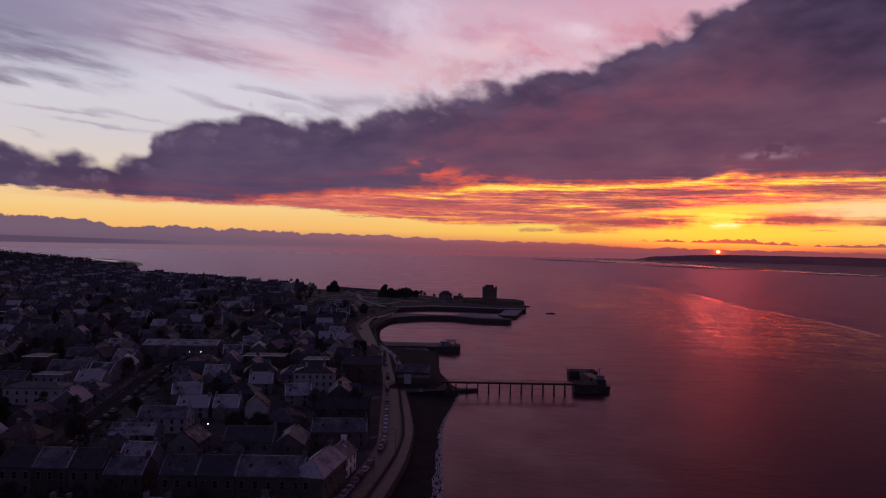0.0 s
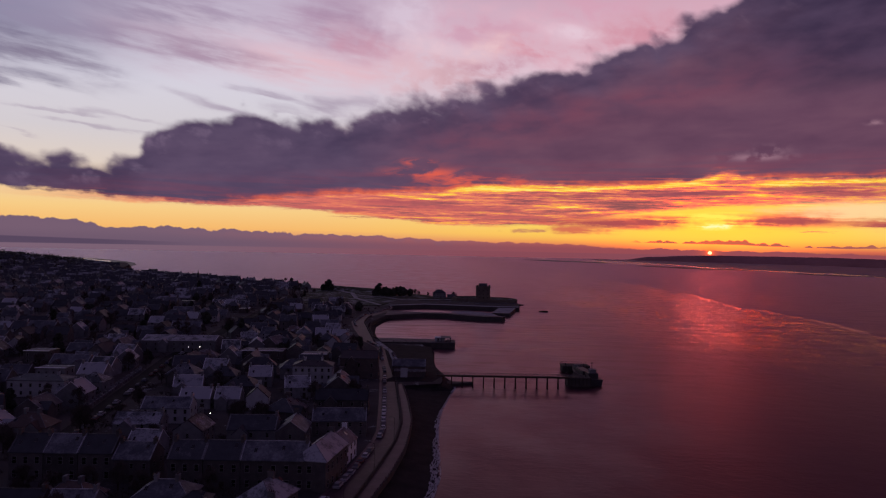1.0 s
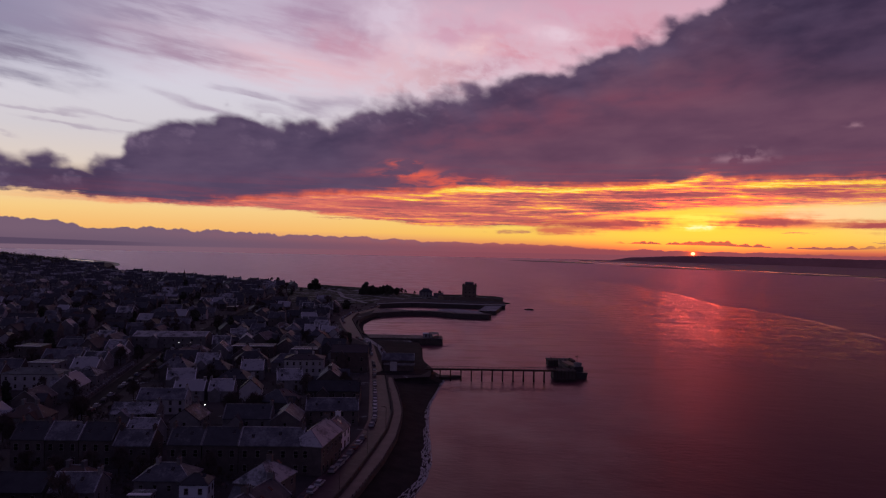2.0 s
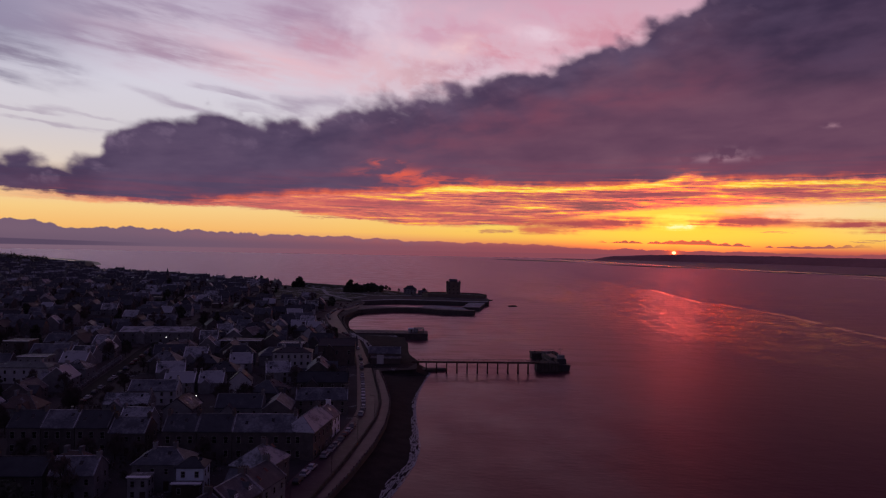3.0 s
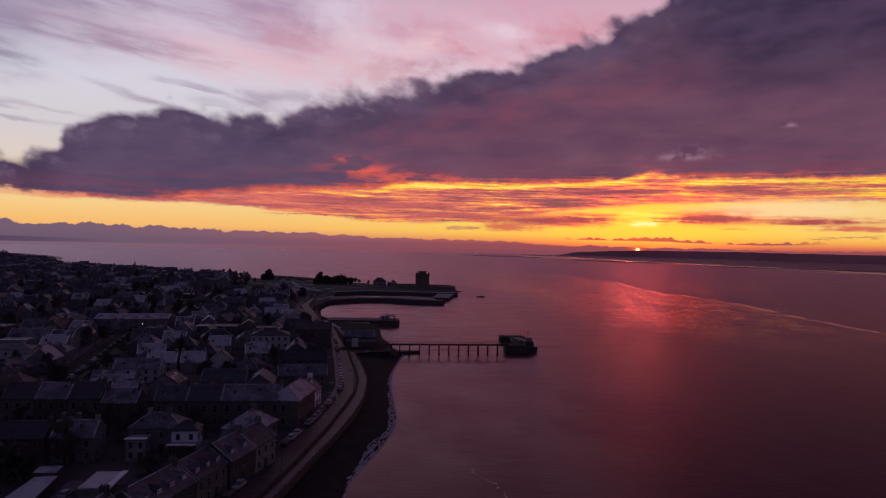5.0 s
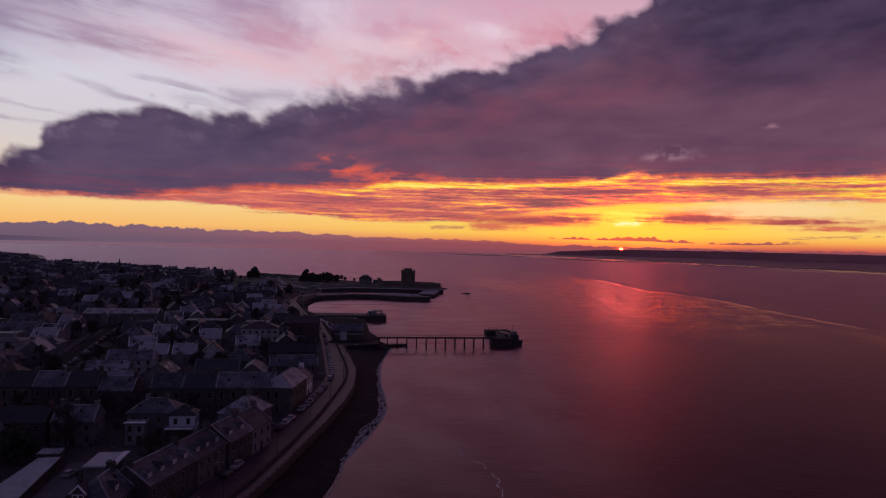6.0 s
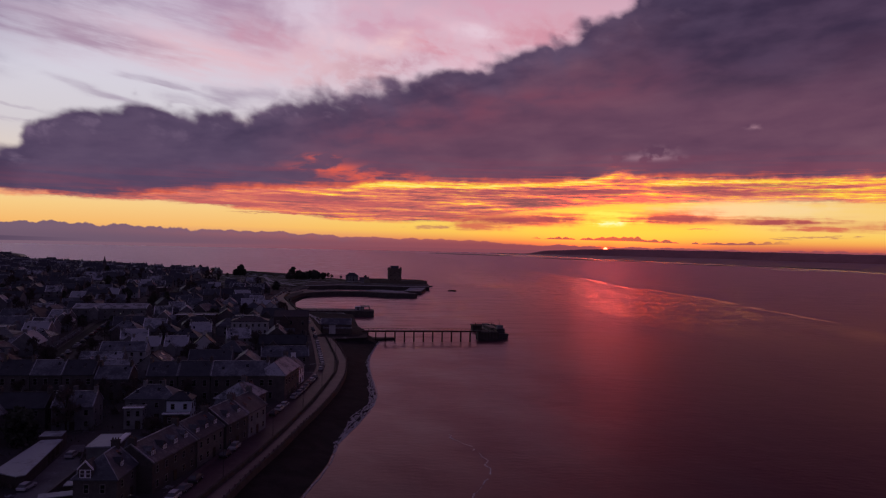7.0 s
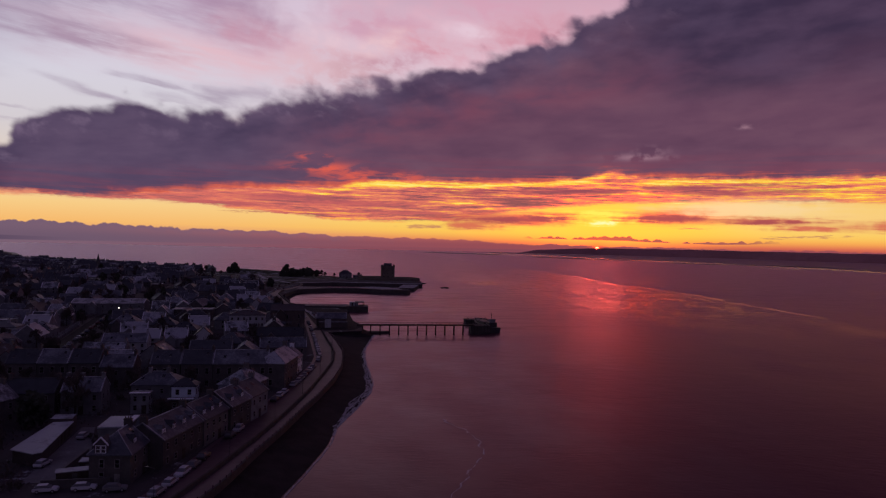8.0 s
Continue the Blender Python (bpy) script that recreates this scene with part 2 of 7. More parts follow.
sky = lens_cloud(sky, 31.5, 2.95, 6.0, 0.7, lin(250, 214, 154), 1.0, 0.3)
mauve = lin(158, 78, 90)
for a0, e0, wide, tall in ((27.2, 4.6, 3.4, 0.24), (29.9, 4.2, 2.6, 0.22), (21.8, 4.25, 2.2, 0.24), (17.5, 4.2, 3.2, 0.17), (34.5, 4.3, 3.0, 0.2), (33.0, 4.75, 3.0, 0.12), (11.0, 4.1, 3.0, 0.17)):
    sky = lens_cloud(sky, a0, e0, wide, tall, mauve, 0.72)
for a0, e0, wide, tall in ((-4.0, 3.35, 3.6, 0.3), (2.0, 3.0, 5.0, 0.25), (-8.5, 2.75, 4.0, 0.18), (5.5, 2.35, 4.0, 0.15), (-3.0, 2.2, 3.5, 0.08)):
    sky = lens_cloud(sky, a0, e0, wide, tall, lin(190, 92, 96), 0.7)
for a0, e0, wide, tall in ((16.0, 2.12, 3.2, 0.5), (12.3, 2.1, 4.2, 0.42), (11.4, 1.5, 2.6, 0.34), (26.2, 2.32, 3.6, 0.6), (32.5, 2.12, 4.2, 0.34), (35.7, 1.6, 2.4, 0.24), (42.0, 1.8, 4.0, 0.4)):
    sky = lens_cloud(sky, a0, e0, wide, tall, lin(212, 100, 84), 0.9, 0.32)
for a0, e0, wide, tall in ((16.9, 2.14, 2.0, 0.3), (25.6, 2.24, 2.6, 0.34), (33.0, 2.08, 2.6, 0.17), (13.0, 2.0, 2.5, 0.2)):
    sky = lens_cloud(sky, a0, e0, wide, tall, lin(164, 74, 82), 0.85, 0.28)
for a0, e0, wide, tall in ((6.6, 1.3, 1.0, 0.16), (7.6, 1.34, 0.6, 0.12), (28.3, 1.47, 1.2, 0.05), (-6.5, 2.15, 1.6, 0.06), (35.4, 1.0, 1.6, 0.06), (33.0, 0.85, 1.6, 0.05)):
    sky = lens_cloud(sky, a0, e0, wide, tall, lin(186, 112, 98), 0.7)
for a0, e0, wide, tall in ((21.0, 2.62, 2.2, 0.26), (21.6, 1.86, 1.7, 0.3)):
    sky = lens_cloud(sky, a0, e0, wide, tall, lin(255, 242, 96), 0.85)
sky = lens_cloud(sky, 21.5, 1.85, 1.0, 0.17, lin(255, 252, 178), 1.0)

# the bank
upper = n.curve(az, [(-60, 7.5), (-31.7, 6.9), (-29.7, 6.0), (-24.7, 5.9), (-22.6, 6.5), (-21.4, 8.4), (-19, 9.4), (-15.3, 10.2), (-11.4, 10.1), (-7.5, 10.5), (-4, 12.0), (0, 12.4), (3.5, 13.1), (6.6, 13.8), (11.2, 14.9), (15.7, 15.7), (18.0, 16.6), (20.3, 17.9), (24.2, 19.4), (30, 21), (40, 26), (60, 30)], -60, 60, 40)
loose = n.bump_at(az, -2.0, 7.0)                                         # where the bank's edge is torn and pale
ragged = n.add(n.add(n.mul(b_large, 1.5), n.mul(b_small, n.mul(loose, 0.5))), n.add(n.mul(n.sub(n_mid, 0.5), 1.8), n.mul(n.sub(n_tuft, 0.5), n.add(1.0, n.mul(loose, 0.8)))))
above = n.sub(n.add(upper, ragged), el)
below = n.sub(n.add(el_torn, n.mul(n.sub(n_fine, 0.5), 0.7)), lower)
bank = n.mul(n.span(above, -0.55, n.add(0.7, n.mul(loose, 0.9))), n.span(below, -0.12, 0.2))
pale_gap = n.mul(n.bump_at(az_torn, -6.6, 1.9), n.bump_at(el, 8.95, 0.32))
sky = n.mix(n.mul(pale_gap, 0.5), sky, lin(236, 214, 214))
folds = n.span(n.add(n.add(n.mul(n_fold, 0.4), n.mul(n_fold2, 0.3)), n.mul(n_soft, 0.3)), 0.3, 0.7, False)
bank_left = n.ramp(folds, [(0.0, lin(74, 60, 88)), (0.45, lin(88, 71, 98)), (0.8, lin(101, 82, 108)), (1.0, lin(116, 94, 120))])
bank_right = n.ramp(folds, [(0.0, lin(86, 57, 81)), (0.45, lin(104, 70, 92)), (0.8, lin(116, 80, 99)), (1.0, lin(132, 95, 111))])
bank_col = n.mix(n.span(az, -12.0, 12.0), bank_left, bank_right)
# a ruddy belt that climbs to the right between the dark brow and the greyer belly
belt = n.sub(el, n.add(8.2, n.mul(az, 0.2)))
flush = n.mul(n.bump_at(n.add(belt, n.mul(n.sub(n_fold, 0.5), 6.0)), 0.0, 1.7), n.mul(n.span(az, -6.0, 4.0), n.span(n_fold2, 0.34, 0.6)))
bank_col = n.mix(n.mul(flush, 0.5), bank_col, lin(126, 68, 88))
brow = n.span(n.add(above, n.mul(n.sub(n_fold, 0.5), 5.0)), n.add(4.4, n.mul(n.span(az, 10.0, 34.0), 1.5)), 0.9)
bank_col = n.mix(n.mul(brow, 0.85), bank_col, n.mix(n.span(n.add(n.mul(n_fold2, 0.6), n.mul(n_fold, 0.4)), 0.36, 0.64), lin(68, 56, 83), lin(92, 76, 103)))
top_right = n.mul(n.span(n.add(el, n.mul(n.sub(n_fold, 0.5), 7.0)), 9.5, 15.0), n.span(az, 17.0, 28.0))
bank_col = n.mix(n.mul(top_right, 0.9), bank_col, n.mix(n.span(n_fold2, 0.3, 0.7), lin(54, 44, 69), lin(74, 60, 86)))
rim = n.mul(n.span(above, n.add(0.9, n.mul(loose, 1.6)), -0.2), n.add(0.45, n.mul(n.span(b_small, 0.0, 0.3), 0.55)))
bank_col = n.mix(n.mul(rim, n.add(0.5, n.mul(loose, 0.3))), bank_col, lin(146, 118, 142))
puffs = n.mul(n.span(n.add(n.mul(b_large, 0.5), n.mul(n.sub(n_tuft, 0.5), 1.2)), 0.0, 0.34), n.mul(n.span(above, 0.1, 0.7), n.span(above, 4.2, 1.2)))
bank_col = n.mix(n.mul(puffs, n.add(0.6, n.mul(loose, 0.4))), bank_col, n.mix(n.span(az, -8.0, 16.0), lin(124, 104, 130), lin(112, 90, 114)))
low_part = n.mul(n.span(below, 2.6, 0.1), n.span(az, -34.0, -14.0))
bank_col = n.mix(n.mul(low_part, n.mul(n.span(n_long, 0.38, 0.6), 0.5)), bank_col, lin(138, 70, 88))
underlit = n.mul(n.mul(n.span(below, 0.6, 0.0), n.span(az, -30.0, -16.0)), n.span(n_long, 0.4, 0.58))
bank_col = n.mix(n.mul(underlit, 0.8), bank_col, lin(236, 104, 72))
lick = n.noise(n.xyz(n.mul(az, 0.3), n.add(el, n.mul(az, -0.06))), 1.3, 5, 0.55, 0.5)
for a0, e0, wide, tall in ((-1.6, 6.6, 1.3, 0.22), (-0.8, 5.75, 2.6, 0.4), (1.8, 5.15, 2.6, 0.45), (5.0, 5.15, 2.6, 0.35), (21.8, 5.95, 0.8, 0.3)):
    glow = n.mul(n.mul(n.bump_at(az, a0, wide), n.bump_at(el, e0, tall)), n.span(lick, 0.42, 0.62))
    bank_col = n.mix(n.mul(glow, 0.9), bank_col, lin(236, 98, 76))
for a0, e0, wide, tall in ((24.8, 7.4, 1.1, 0.3), (31.4, 8.95, 0.6, 0.16), (24.0, 6.9, 2.0, 0.25)):
    glow = n.mul(n.mul(n.bump_at(az, a0, wide), n.bump_at(el, e0, tall)), n.span(n_fine, 0.4, 0.62))
    bank_col = n.mix(n.mul(glow, 0.75), bank_col, lin(164, 124, 140))
sky = n.mix(bank, sky, bank_col)

# haze and low cloud along the sea line
haze_top = n.curve(az, [(-60, 1.8), (-31.6, 1.65), (-26.5, 1.5), (-23.9, 1.1), (-21.6, 1.3), (-16, 1.0), (-5.6, 0.8), (0.7, 0.58), (9.6, 0.45), (16, 0.2), (31.6, 0.1), (60, 0.1)], -60, 60, 40)
heads = n.add(n.mul(billow(n.xyz(az, n.mul(el, 0.6)), 0.8, 2.0, 0.2), 0.34), n.mul(n.sub(n.noise(n.xyz(az, n.mul(el, 0.7)), 0.5, 5, 0.55), 0.5), 0.75))
haze = n.span(n.sub(n.add(n.sub(haze_top, 0.06), n.mul(heads, n.add(0.45, n.mul(n.span(az, 4.0, -12.0), 0.55)))), el), -0.04, 0.07)
haze_col = n.mix(n.span(az, -24.0, 14.0), lin(118, 94, 113), lin(198, 104, 92))
haze_col = n.mix(n.span(el, 0.9, -0.1), haze_col, n.mix(n.span(az, -20.0, 16.0), lin(110, 88, 108), lin(150, 76, 84)))
coast = n.mul(n.span(az, -17.0, -26.0), n.mul(n.span(el, -0.34, -0.28), n.span(n.sub(el, n.mul(az, -0.02)), -0.42, -0.5)))
haze_col = n.mix(n.mul(coast, 0.75), haze_col, lin(78, 64, 88))
haze_col = n.mix(n.span(el, -0.28, -0.36), haze_col, n.mix(n.span(az, -26.0, 10.0), lin(122, 97, 115), lin(136, 74, 86)))
crown_dark = n.mul(n.span(n.sub(n.add(haze_top, n.mul(heads, 0.9)), el), 0.5, 0.05), n.span(az, 10.0, -8.0))
haze_col = n.mix(n.mul(crown_dark, 0.55), haze_col, lin(116, 92, 114))
sky = n.mix(haze, sky, haze_col)
row_base = n.curve(az, [(-60, 0.5), (13, 0.48), (16.1, 0.55), (19.9, 0.52), (22.5, 0.5), (24.7, 0.42), (27.6, 0.36), (29.9, 0.33), (33.3, 0.44), (60, 0.4)], -60, 60, 40)
row_puff = n.add(billow(n.xyz(az, n.mul(el, 0.4)), 0.95, 1.5, 0.15), n.mul(n.sub(n.noise(n.xyz(az, n.mul(el, 0.6)), 2.6, 3, 0.5), 0.5), 0.5))
row_thick = n.add(n.add(0.2, n.mul(n.bump_at(az, 22.3, 2.6), 0.2)), n.mul(row_puff, 0.34))
lift = n.sub(el, row_base)
row = n.mul(n.span(n.sub(row_thick, lift), 0.0, 0.05), n.mul(n.span(n.add(lift, n.mul(n.sub(n_fine, 0.5), 0.06)), -0.02, 0.05), n.mul(n.span(az, 15.0, 16.2), n.span(az, 35.0, 31.0))))
sky = n.mix(n.mul(row, 0.9), sky, n.mix(n.span(az, 22.0, 30.0), lin(172, 80, 74), lin(160, 84, 88)))
# the sun's disc
off = n.xyz(n.sub(az, SUN_AZ), n.mul(n.sub(el, SUN_EL), 1.25))
length = n.make("ShaderNodeVectorMath")
length.operation = "LENGTH"
n.put(length.inputs[0], off)
disc = n.span(length.outputs["Value"], 0.18, 0.1)
halo = n.math("EXPONENT", n.mul(length.outputs["Value"], -2.6))
sky = n.mix(n.mul(halo, 0.7), sky, lin(255, 120, 40))
sky = n.mix(disc, sky, (2.2, 1.7, 0.7, 1.0))
# strong red glare close round the sun
glare = n.mul(n.bump_at(az, SUN_AZ + 0.4, 4.8), n.bump_at(el, 1.5, 2.0))
rgb = n.make("ShaderNodeSeparateColor")
n.put(rgb.inputs[0], sky)
strong = n.math("POWER", rgb.outputs[0], 4.0)
joined = n.make("ShaderNodeCombineColor")
n.put(joined.inputs[0], n.mul(rgb.outputs[0], n.add(1.0, n.mul(n.mul(glare, strong), 11.5))))
n.put(joined.inputs[1], rgb.outputs[1])
n.put(joined.inputs[2], rgb.outputs[2])
sky = joined.outputs[0]
# the clear air overhead and behind, with unseen crimson added to redden the water
nishita = n.make("ShaderNodeTexSky")
nishita.sky_type, nishita.sun_disc, nishita.altitude = "NISHITA", False, 60.0
nishita.sun_elevation, nishita.sun_rotation = radians(0.6), radians(SUN_AZ)
rosy = n.mul(n.span(n_veil, 0.25, 0.55), n.mul(n.span(el, 50.0, 40.0), n.mul(n.span(az, -34.0, -10.0), n.span(az, 62.0, 44.0))))
crimson = n.mul(n.span(el, 18.6, 23.0), n.mul(n.span(az, -30.0, -16.0), n.span(az, 62.0, 46.0)))
sky = n.mix(n.mul(crimson, 0.9), sky, n.mix(n.span(n_veil, 0.35, 0.65), lin(78, 42, 58), lin(104, 52, 70)))
overhead = lin(57, 49, 84)
overhead = n.mix(rosy, overhead, lin(90, 47, 64))
overhead = n.mix(0.12, overhead, n.mix(1.0, nishita.outputs[0], (0.05, 0.05, 0.05, 1.0), "MULTIPLY"))
sky = n.mix(n.span(el, 30.0, 46.0), sky, overhead)
sky = n.mix(n.span(el, 50.0, 80.0), sky, lin(59, 51, 84))
behind = n.span(n.math("ABSOLUTE", az), 46.0, 80.0)
sky = n.mix(n.mul(behind, 0.85), sky, lin(71, 60, 93))
back = n.make("ShaderNodeBackground")
n.put(back.inputs[0], sky)
back.inputs[1].default_value = 1.0
n.put(n.make("ShaderNodeOutputWorld").inputs[0], back.outputs[0])

sun = new("sun", bpy.data.lights.new("sun", "SUN"))
sun.data.energy, sun.data.angle, sun.data.color = 0.016, radians(5.0), (1.0, 0.42, 0.44)
sun.matrix_world = look((0, 0, 200), (-math.sin(radians(SUN_AZ)) * 100, -math.cos(radians(SUN_AZ)) * 100, 200 - 100 * math.tan(radians(0.7))))

# ---- materials ----
def material(name, a, b, rough=0.8, scale=0.5, fine=8.0, bump=0.3, metal=0.0, vary=0.0, third=None, third_at=(0.6, 0.7)):
    """Two colours mixed by a broad and a fine noise, with relief; vary: how far each object's own shade differs; third: patches of another colour."""
    mat = bpy.data.materials.new(name)
    mat.use_nodes = True
    m = Nodes(mat.node_tree)
    bsdf = mat.node_tree.nodes["Principled BSDF"]
    coord = m.make("ShaderNodeNewGeometry").outputs["Position"]
    broad, grain = m.noise(coord, scale, 5, 0.6), m.noise(coord, fine, 4, 0.6)
    both = m.add(m.mul(broad, 0.65), m.mul(grain, 0.35))
    col = m.mix(m.span(both, 0.32, 0.68), (*a, 1), (*b, 1))
    if third:
        col = m.mix(m.span(m.add(m.mul(m.noise(coord, scale * 2.3, 6, 0.65), 0.8), m.mul(grain, 0.2)), *third_at), col, (*third, 1))
    if vary:
        own = m.make("ShaderNodeObjectInfo").outputs["Random"]
        col = m.mix(1.0, col, m.mix(own, (1 - vary,) * 3 + (1,), (1 + vary,) * 3 + (1,)), "MULTIPLY")
    m.put(bsdf.inputs["Base Color"], col)
    m.put(bsdf.inputs["Roughness"], m.add(rough - 0.08, m.mul(grain, 0.16)))
    bsdf.inputs["Metallic"].default_value = metal
    bsdf.inputs["Specular IOR Level"].default_value = 0.5 if rough < 0.6 and metal else (0.3 if rough < 0.6 else 0.12)
    if bump:
        node = m.make("ShaderNodeBump")
        node.inputs["Strength"].default_value, node.inputs["Distance"].default_value = bump, 0.05
        m.put(node.inputs["Height"], grain)
        m.put(bsdf.inputs["Normal"], node.outputs[0])
    return mat


def slate_material(name, a, b, snow, snow_at):
    """Courses of slate, with a thin powder of snow in patches."""
    mat = material(name, a, b, 0.55, 0.35, 6.0, 0.3, vary=0.42)
    m = Nodes(mat.node_tree)
    bsdf = mat.node_tree.nodes["Principled BSDF"]
    col = bsdf.inputs["Base Color"].links[0].from_socket
    coord = m.make("ShaderNodeTexCoord").outputs["Object"]
    part_ = m.make("ShaderNodeSeparateXYZ")
    m.put(part_.inputs[0], coord)
    course = m.math("FRACT", m.mul(part_.outputs[2], 4.5))
    col = m.mix(m.mul(m.span(course, 0.85, 1.0), 0.35), col, (0.02, 0.02, 0.025, 1))
    where = m.make("ShaderNodeNewGeometry").outputs["Position"]
    own = m.make("ShaderNodeObjectInfo").outputs["Random"]
    dust = m.add(m.add(m.mul(m.noise(where, 0.25, 6, 0.65), 0.7), m.mul(m.noise(where, 1.7, 4, 0.6), 0.3)), m.mul(m.sub(own, 0.5), 0.26))
    col = m.mix(m.mul(m.span(dust, *snow_at), 0.8), col, (*snow, 1))
    m.put(bsdf.inputs["Base Color"], col)
    return mat


SNOW = (0.38, 0.4, 0.44)
M_cope = material("frosted_coping", (0.1, 0.103, 0.115), (0.28, 0.288, 0.32), 0.75, 0.6, 5.0, 0.2, vary=0.85)
M_slate = slate_material("slate", (0.041, 0.046, 0.057), (0.073, 0.08, 0.096), (0.22, 0.235, 0.265), (0.54, 0.76))
M_slate_snow = slate_material("slate_snow", (0.058, 0.068, 0.078), (0.094, 0.108, 0.12), (0.42, 0.44, 0.48), (0.34, 0.54))
M_tile = slate_material("clay_tile", (0.085, 0.065, 0.058), (0.125, 0.09, 0.078), (0.32, 0.33, 0.38), (0.54, 0.7))
M_flat = material("flat_roof", (0.075, 0.077, 0.085), (0.14, 0.145, 0.16), 0.6, 0.3, 4.0, 0.2, vary=0.2, third=SNOW, third_at=(0.52, 0.64))
M_lean = slate_material("lean_roof", (0.1, 0.105, 0.12), (0.16, 0.165, 0.19), (0.36, 0.4, 0.48), (0.42, 0.6))
M_snow = material("snow", (0.6, 0.62, 0.66), (0.76, 0.78, 0.82), 0.7, 0.3, 5.0, 0.2)
M_foam = material("slush", (0.26, 0.265, 0.29), (0.46, 0.465, 0.5), 0.8, 0.4, 3.0, 0.3)
M_pale = material("pale_blue_render", (0.5, 0.58, 0.66), (0.62, 0.7, 0.78), 0.85, 0.4, 10.0, 0.2)
M_stone = material("sandstone", (0.082, 0.078, 0.078), (0.128, 0.122, 0.12), 0.85, 0.5, 4.0, 0.4, vary=0.3)
M_harl = material("harling", (0.15, 0.155, 0.165), (0.235, 0.245, 0.258), 0.9, 0.4, 14.0, 0.3, vary=0.25)
M_white = material("white_render", (0.33, 0.345, 0.37), (0.44, 0.455, 0.48), 0.85, 0.4, 14.0, 0.2, vary=0.1)
M_brick = material("brick_wall", (0.075, 0.065, 0.063), (0.11, 0.093, 0.088), 0.85, 0.6, 7.0, 0.3, vary=0.2)
M_frame = material("white_paint", (0.13, 0.125, 0.13), (0.24, 0.235, 0.24), 0.5, 1.0, 9.0, 0.0)
M_pot = material("clay_pot", (0.085, 0.065, 0.058), (0.13, 0.1, 0.088), 0.8, 3.0, 12.0, 0.2)
M_ground = material("winter_ground", (0.052, 0.048, 0.05), (0.088, 0.081, 0.083), 0.95, 0.06, 2.0, 0.4, third=(0.3, 0.32, 0.36), third_at=(0.58, 0.66))
M_sand = material("wet_shingle", (0.014, 0.0125, 0.014), (0.034, 0.03, 0.033), 0.95, 0.2, 3.0, 0.5)
# pink sheen of the low sun is mixed into the road and paving colours
M_road = material("asphalt", (0.046, 0.027, 0.039), (0.08, 0.049, 0.068), 0.56, 0.15, 6.0, 0.2, third=(0.1, 0.076, 0.09), third_at=(0.5, 0.68))
M_pave = material("paving", (0.078, 0.045, 0.06), (0.124, 0.074, 0.096), 0.56, 0.25, 5.0, 0.2, third=(0.15, 0.11, 0.125), third_at=(0.56, 0.7))
M_pier_top = material("wet_pier_top", (0.09, 0.08, 0.086), (0.16, 0.145, 0.155), 0.7, 0.2, 3.0, 0.2, third=(0.26, 0.27, 0.3), third_at=(0.56, 0.7))
M_lane = material("dark_lane", (0.014, 0.013, 0.015), (0.026, 0.024, 0.027), 0.9, 0.15, 5.0, 0.2, third=(0.05, 0.05, 0.056), third_at=(0.6, 0.72))
M_wall = material("sea_wall_stone", (0.06, 0.055, 0.05), (0.1, 0.09, 0.085), 0.9, 0.5, 4.0, 0.4)
M_quay = material("quay_stone", (0.06, 0.055, 0.052), (0.1, 0.09, 0.085), 0.9, 0.4, 3.0, 0.5)
M_quay_top = material("quay_top", (0.2, 0.205, 0.22), (0.34, 0.35, 0.38), 0.85, 0.15, 3.0, 0.3, third=(0.5, 0.53, 0.58), third_at=(0.52, 0.66))
M_castle = material("castle_stone", (0.12, 0.1, 0.085), (0.2, 0.17, 0.14), 0.9, 0.4, 2.5, 0.6)
M_grass = material("frosty_grass", (0.035, 0.045, 0.025), (0.06, 0.07, 0.045), 0.95, 0.05, 1.5, 0.4, third=(0.28, 0.3, 0.33), third_at=(0.5, 0.62))
M_timber = material("old_timber", (0.045, 0.035, 0.03), (0.08, 0.065, 0.055), 0.85, 1.0, 9.0, 0.4)
M_steel = material("dark_steel", (0.05, 0.05, 0.052), (0.09, 0.09, 0.09), 0.5, 1.0, 9.0, 0.1, metal=0.6)
M_bark = material("bark", (0.04, 0.032, 0.026), (0.07, 0.055, 0.045), 0.95, 1.0, 7.0, 0.5)
M_twig = material("twigs", (0.075, 0.063, 0.06), (0.12, 0.1, 0.095), 0.95, 0.5, 5.0, 0.0, vary=0.2)
M_pine = material("evergreen", (0.05, 0.056, 0.045), (0.1, 0.11, 0.088), 0.95, 0.5, 5.0, 0.0, vary=0.2)
M_tyre = material("tyre", (0.015, 0.015, 0.015), (0.03, 0.03, 0.03), 0.85, 2.0, 9.0, 0.0)
M_hull = material("hull_paint", (0.03, 0.031, 0.034), (0.06, 0.06, 0.064), 0.5, 1.0, 6.0, 0.1)
M_weed = material("rock_weed", (0.025, 0.025, 0.02), (0.05, 0.045, 0.035), 0.8, 0.4, 2.0, 0.6)
# distance haze over the far shore is put into this pale red base
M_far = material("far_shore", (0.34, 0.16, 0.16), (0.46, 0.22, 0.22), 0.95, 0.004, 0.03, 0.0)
M_bar = material("wet_sand", (0.04, 0.032, 0.03), (0.07, 0.056, 0.05), 0.5, 0.02, 0.3, 0.1)
# pale metallic base imitates the bright sky reflected in a film of water
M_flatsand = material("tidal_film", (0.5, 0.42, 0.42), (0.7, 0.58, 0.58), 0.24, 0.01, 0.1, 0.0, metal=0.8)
# mud base is lightened to carry haze and reflected sky
M_mud = material("mud", (0.3, 0.15, 0.16), (0.42, 0.21, 0.22), 0.5, 0.01, 0.1, 0.0)


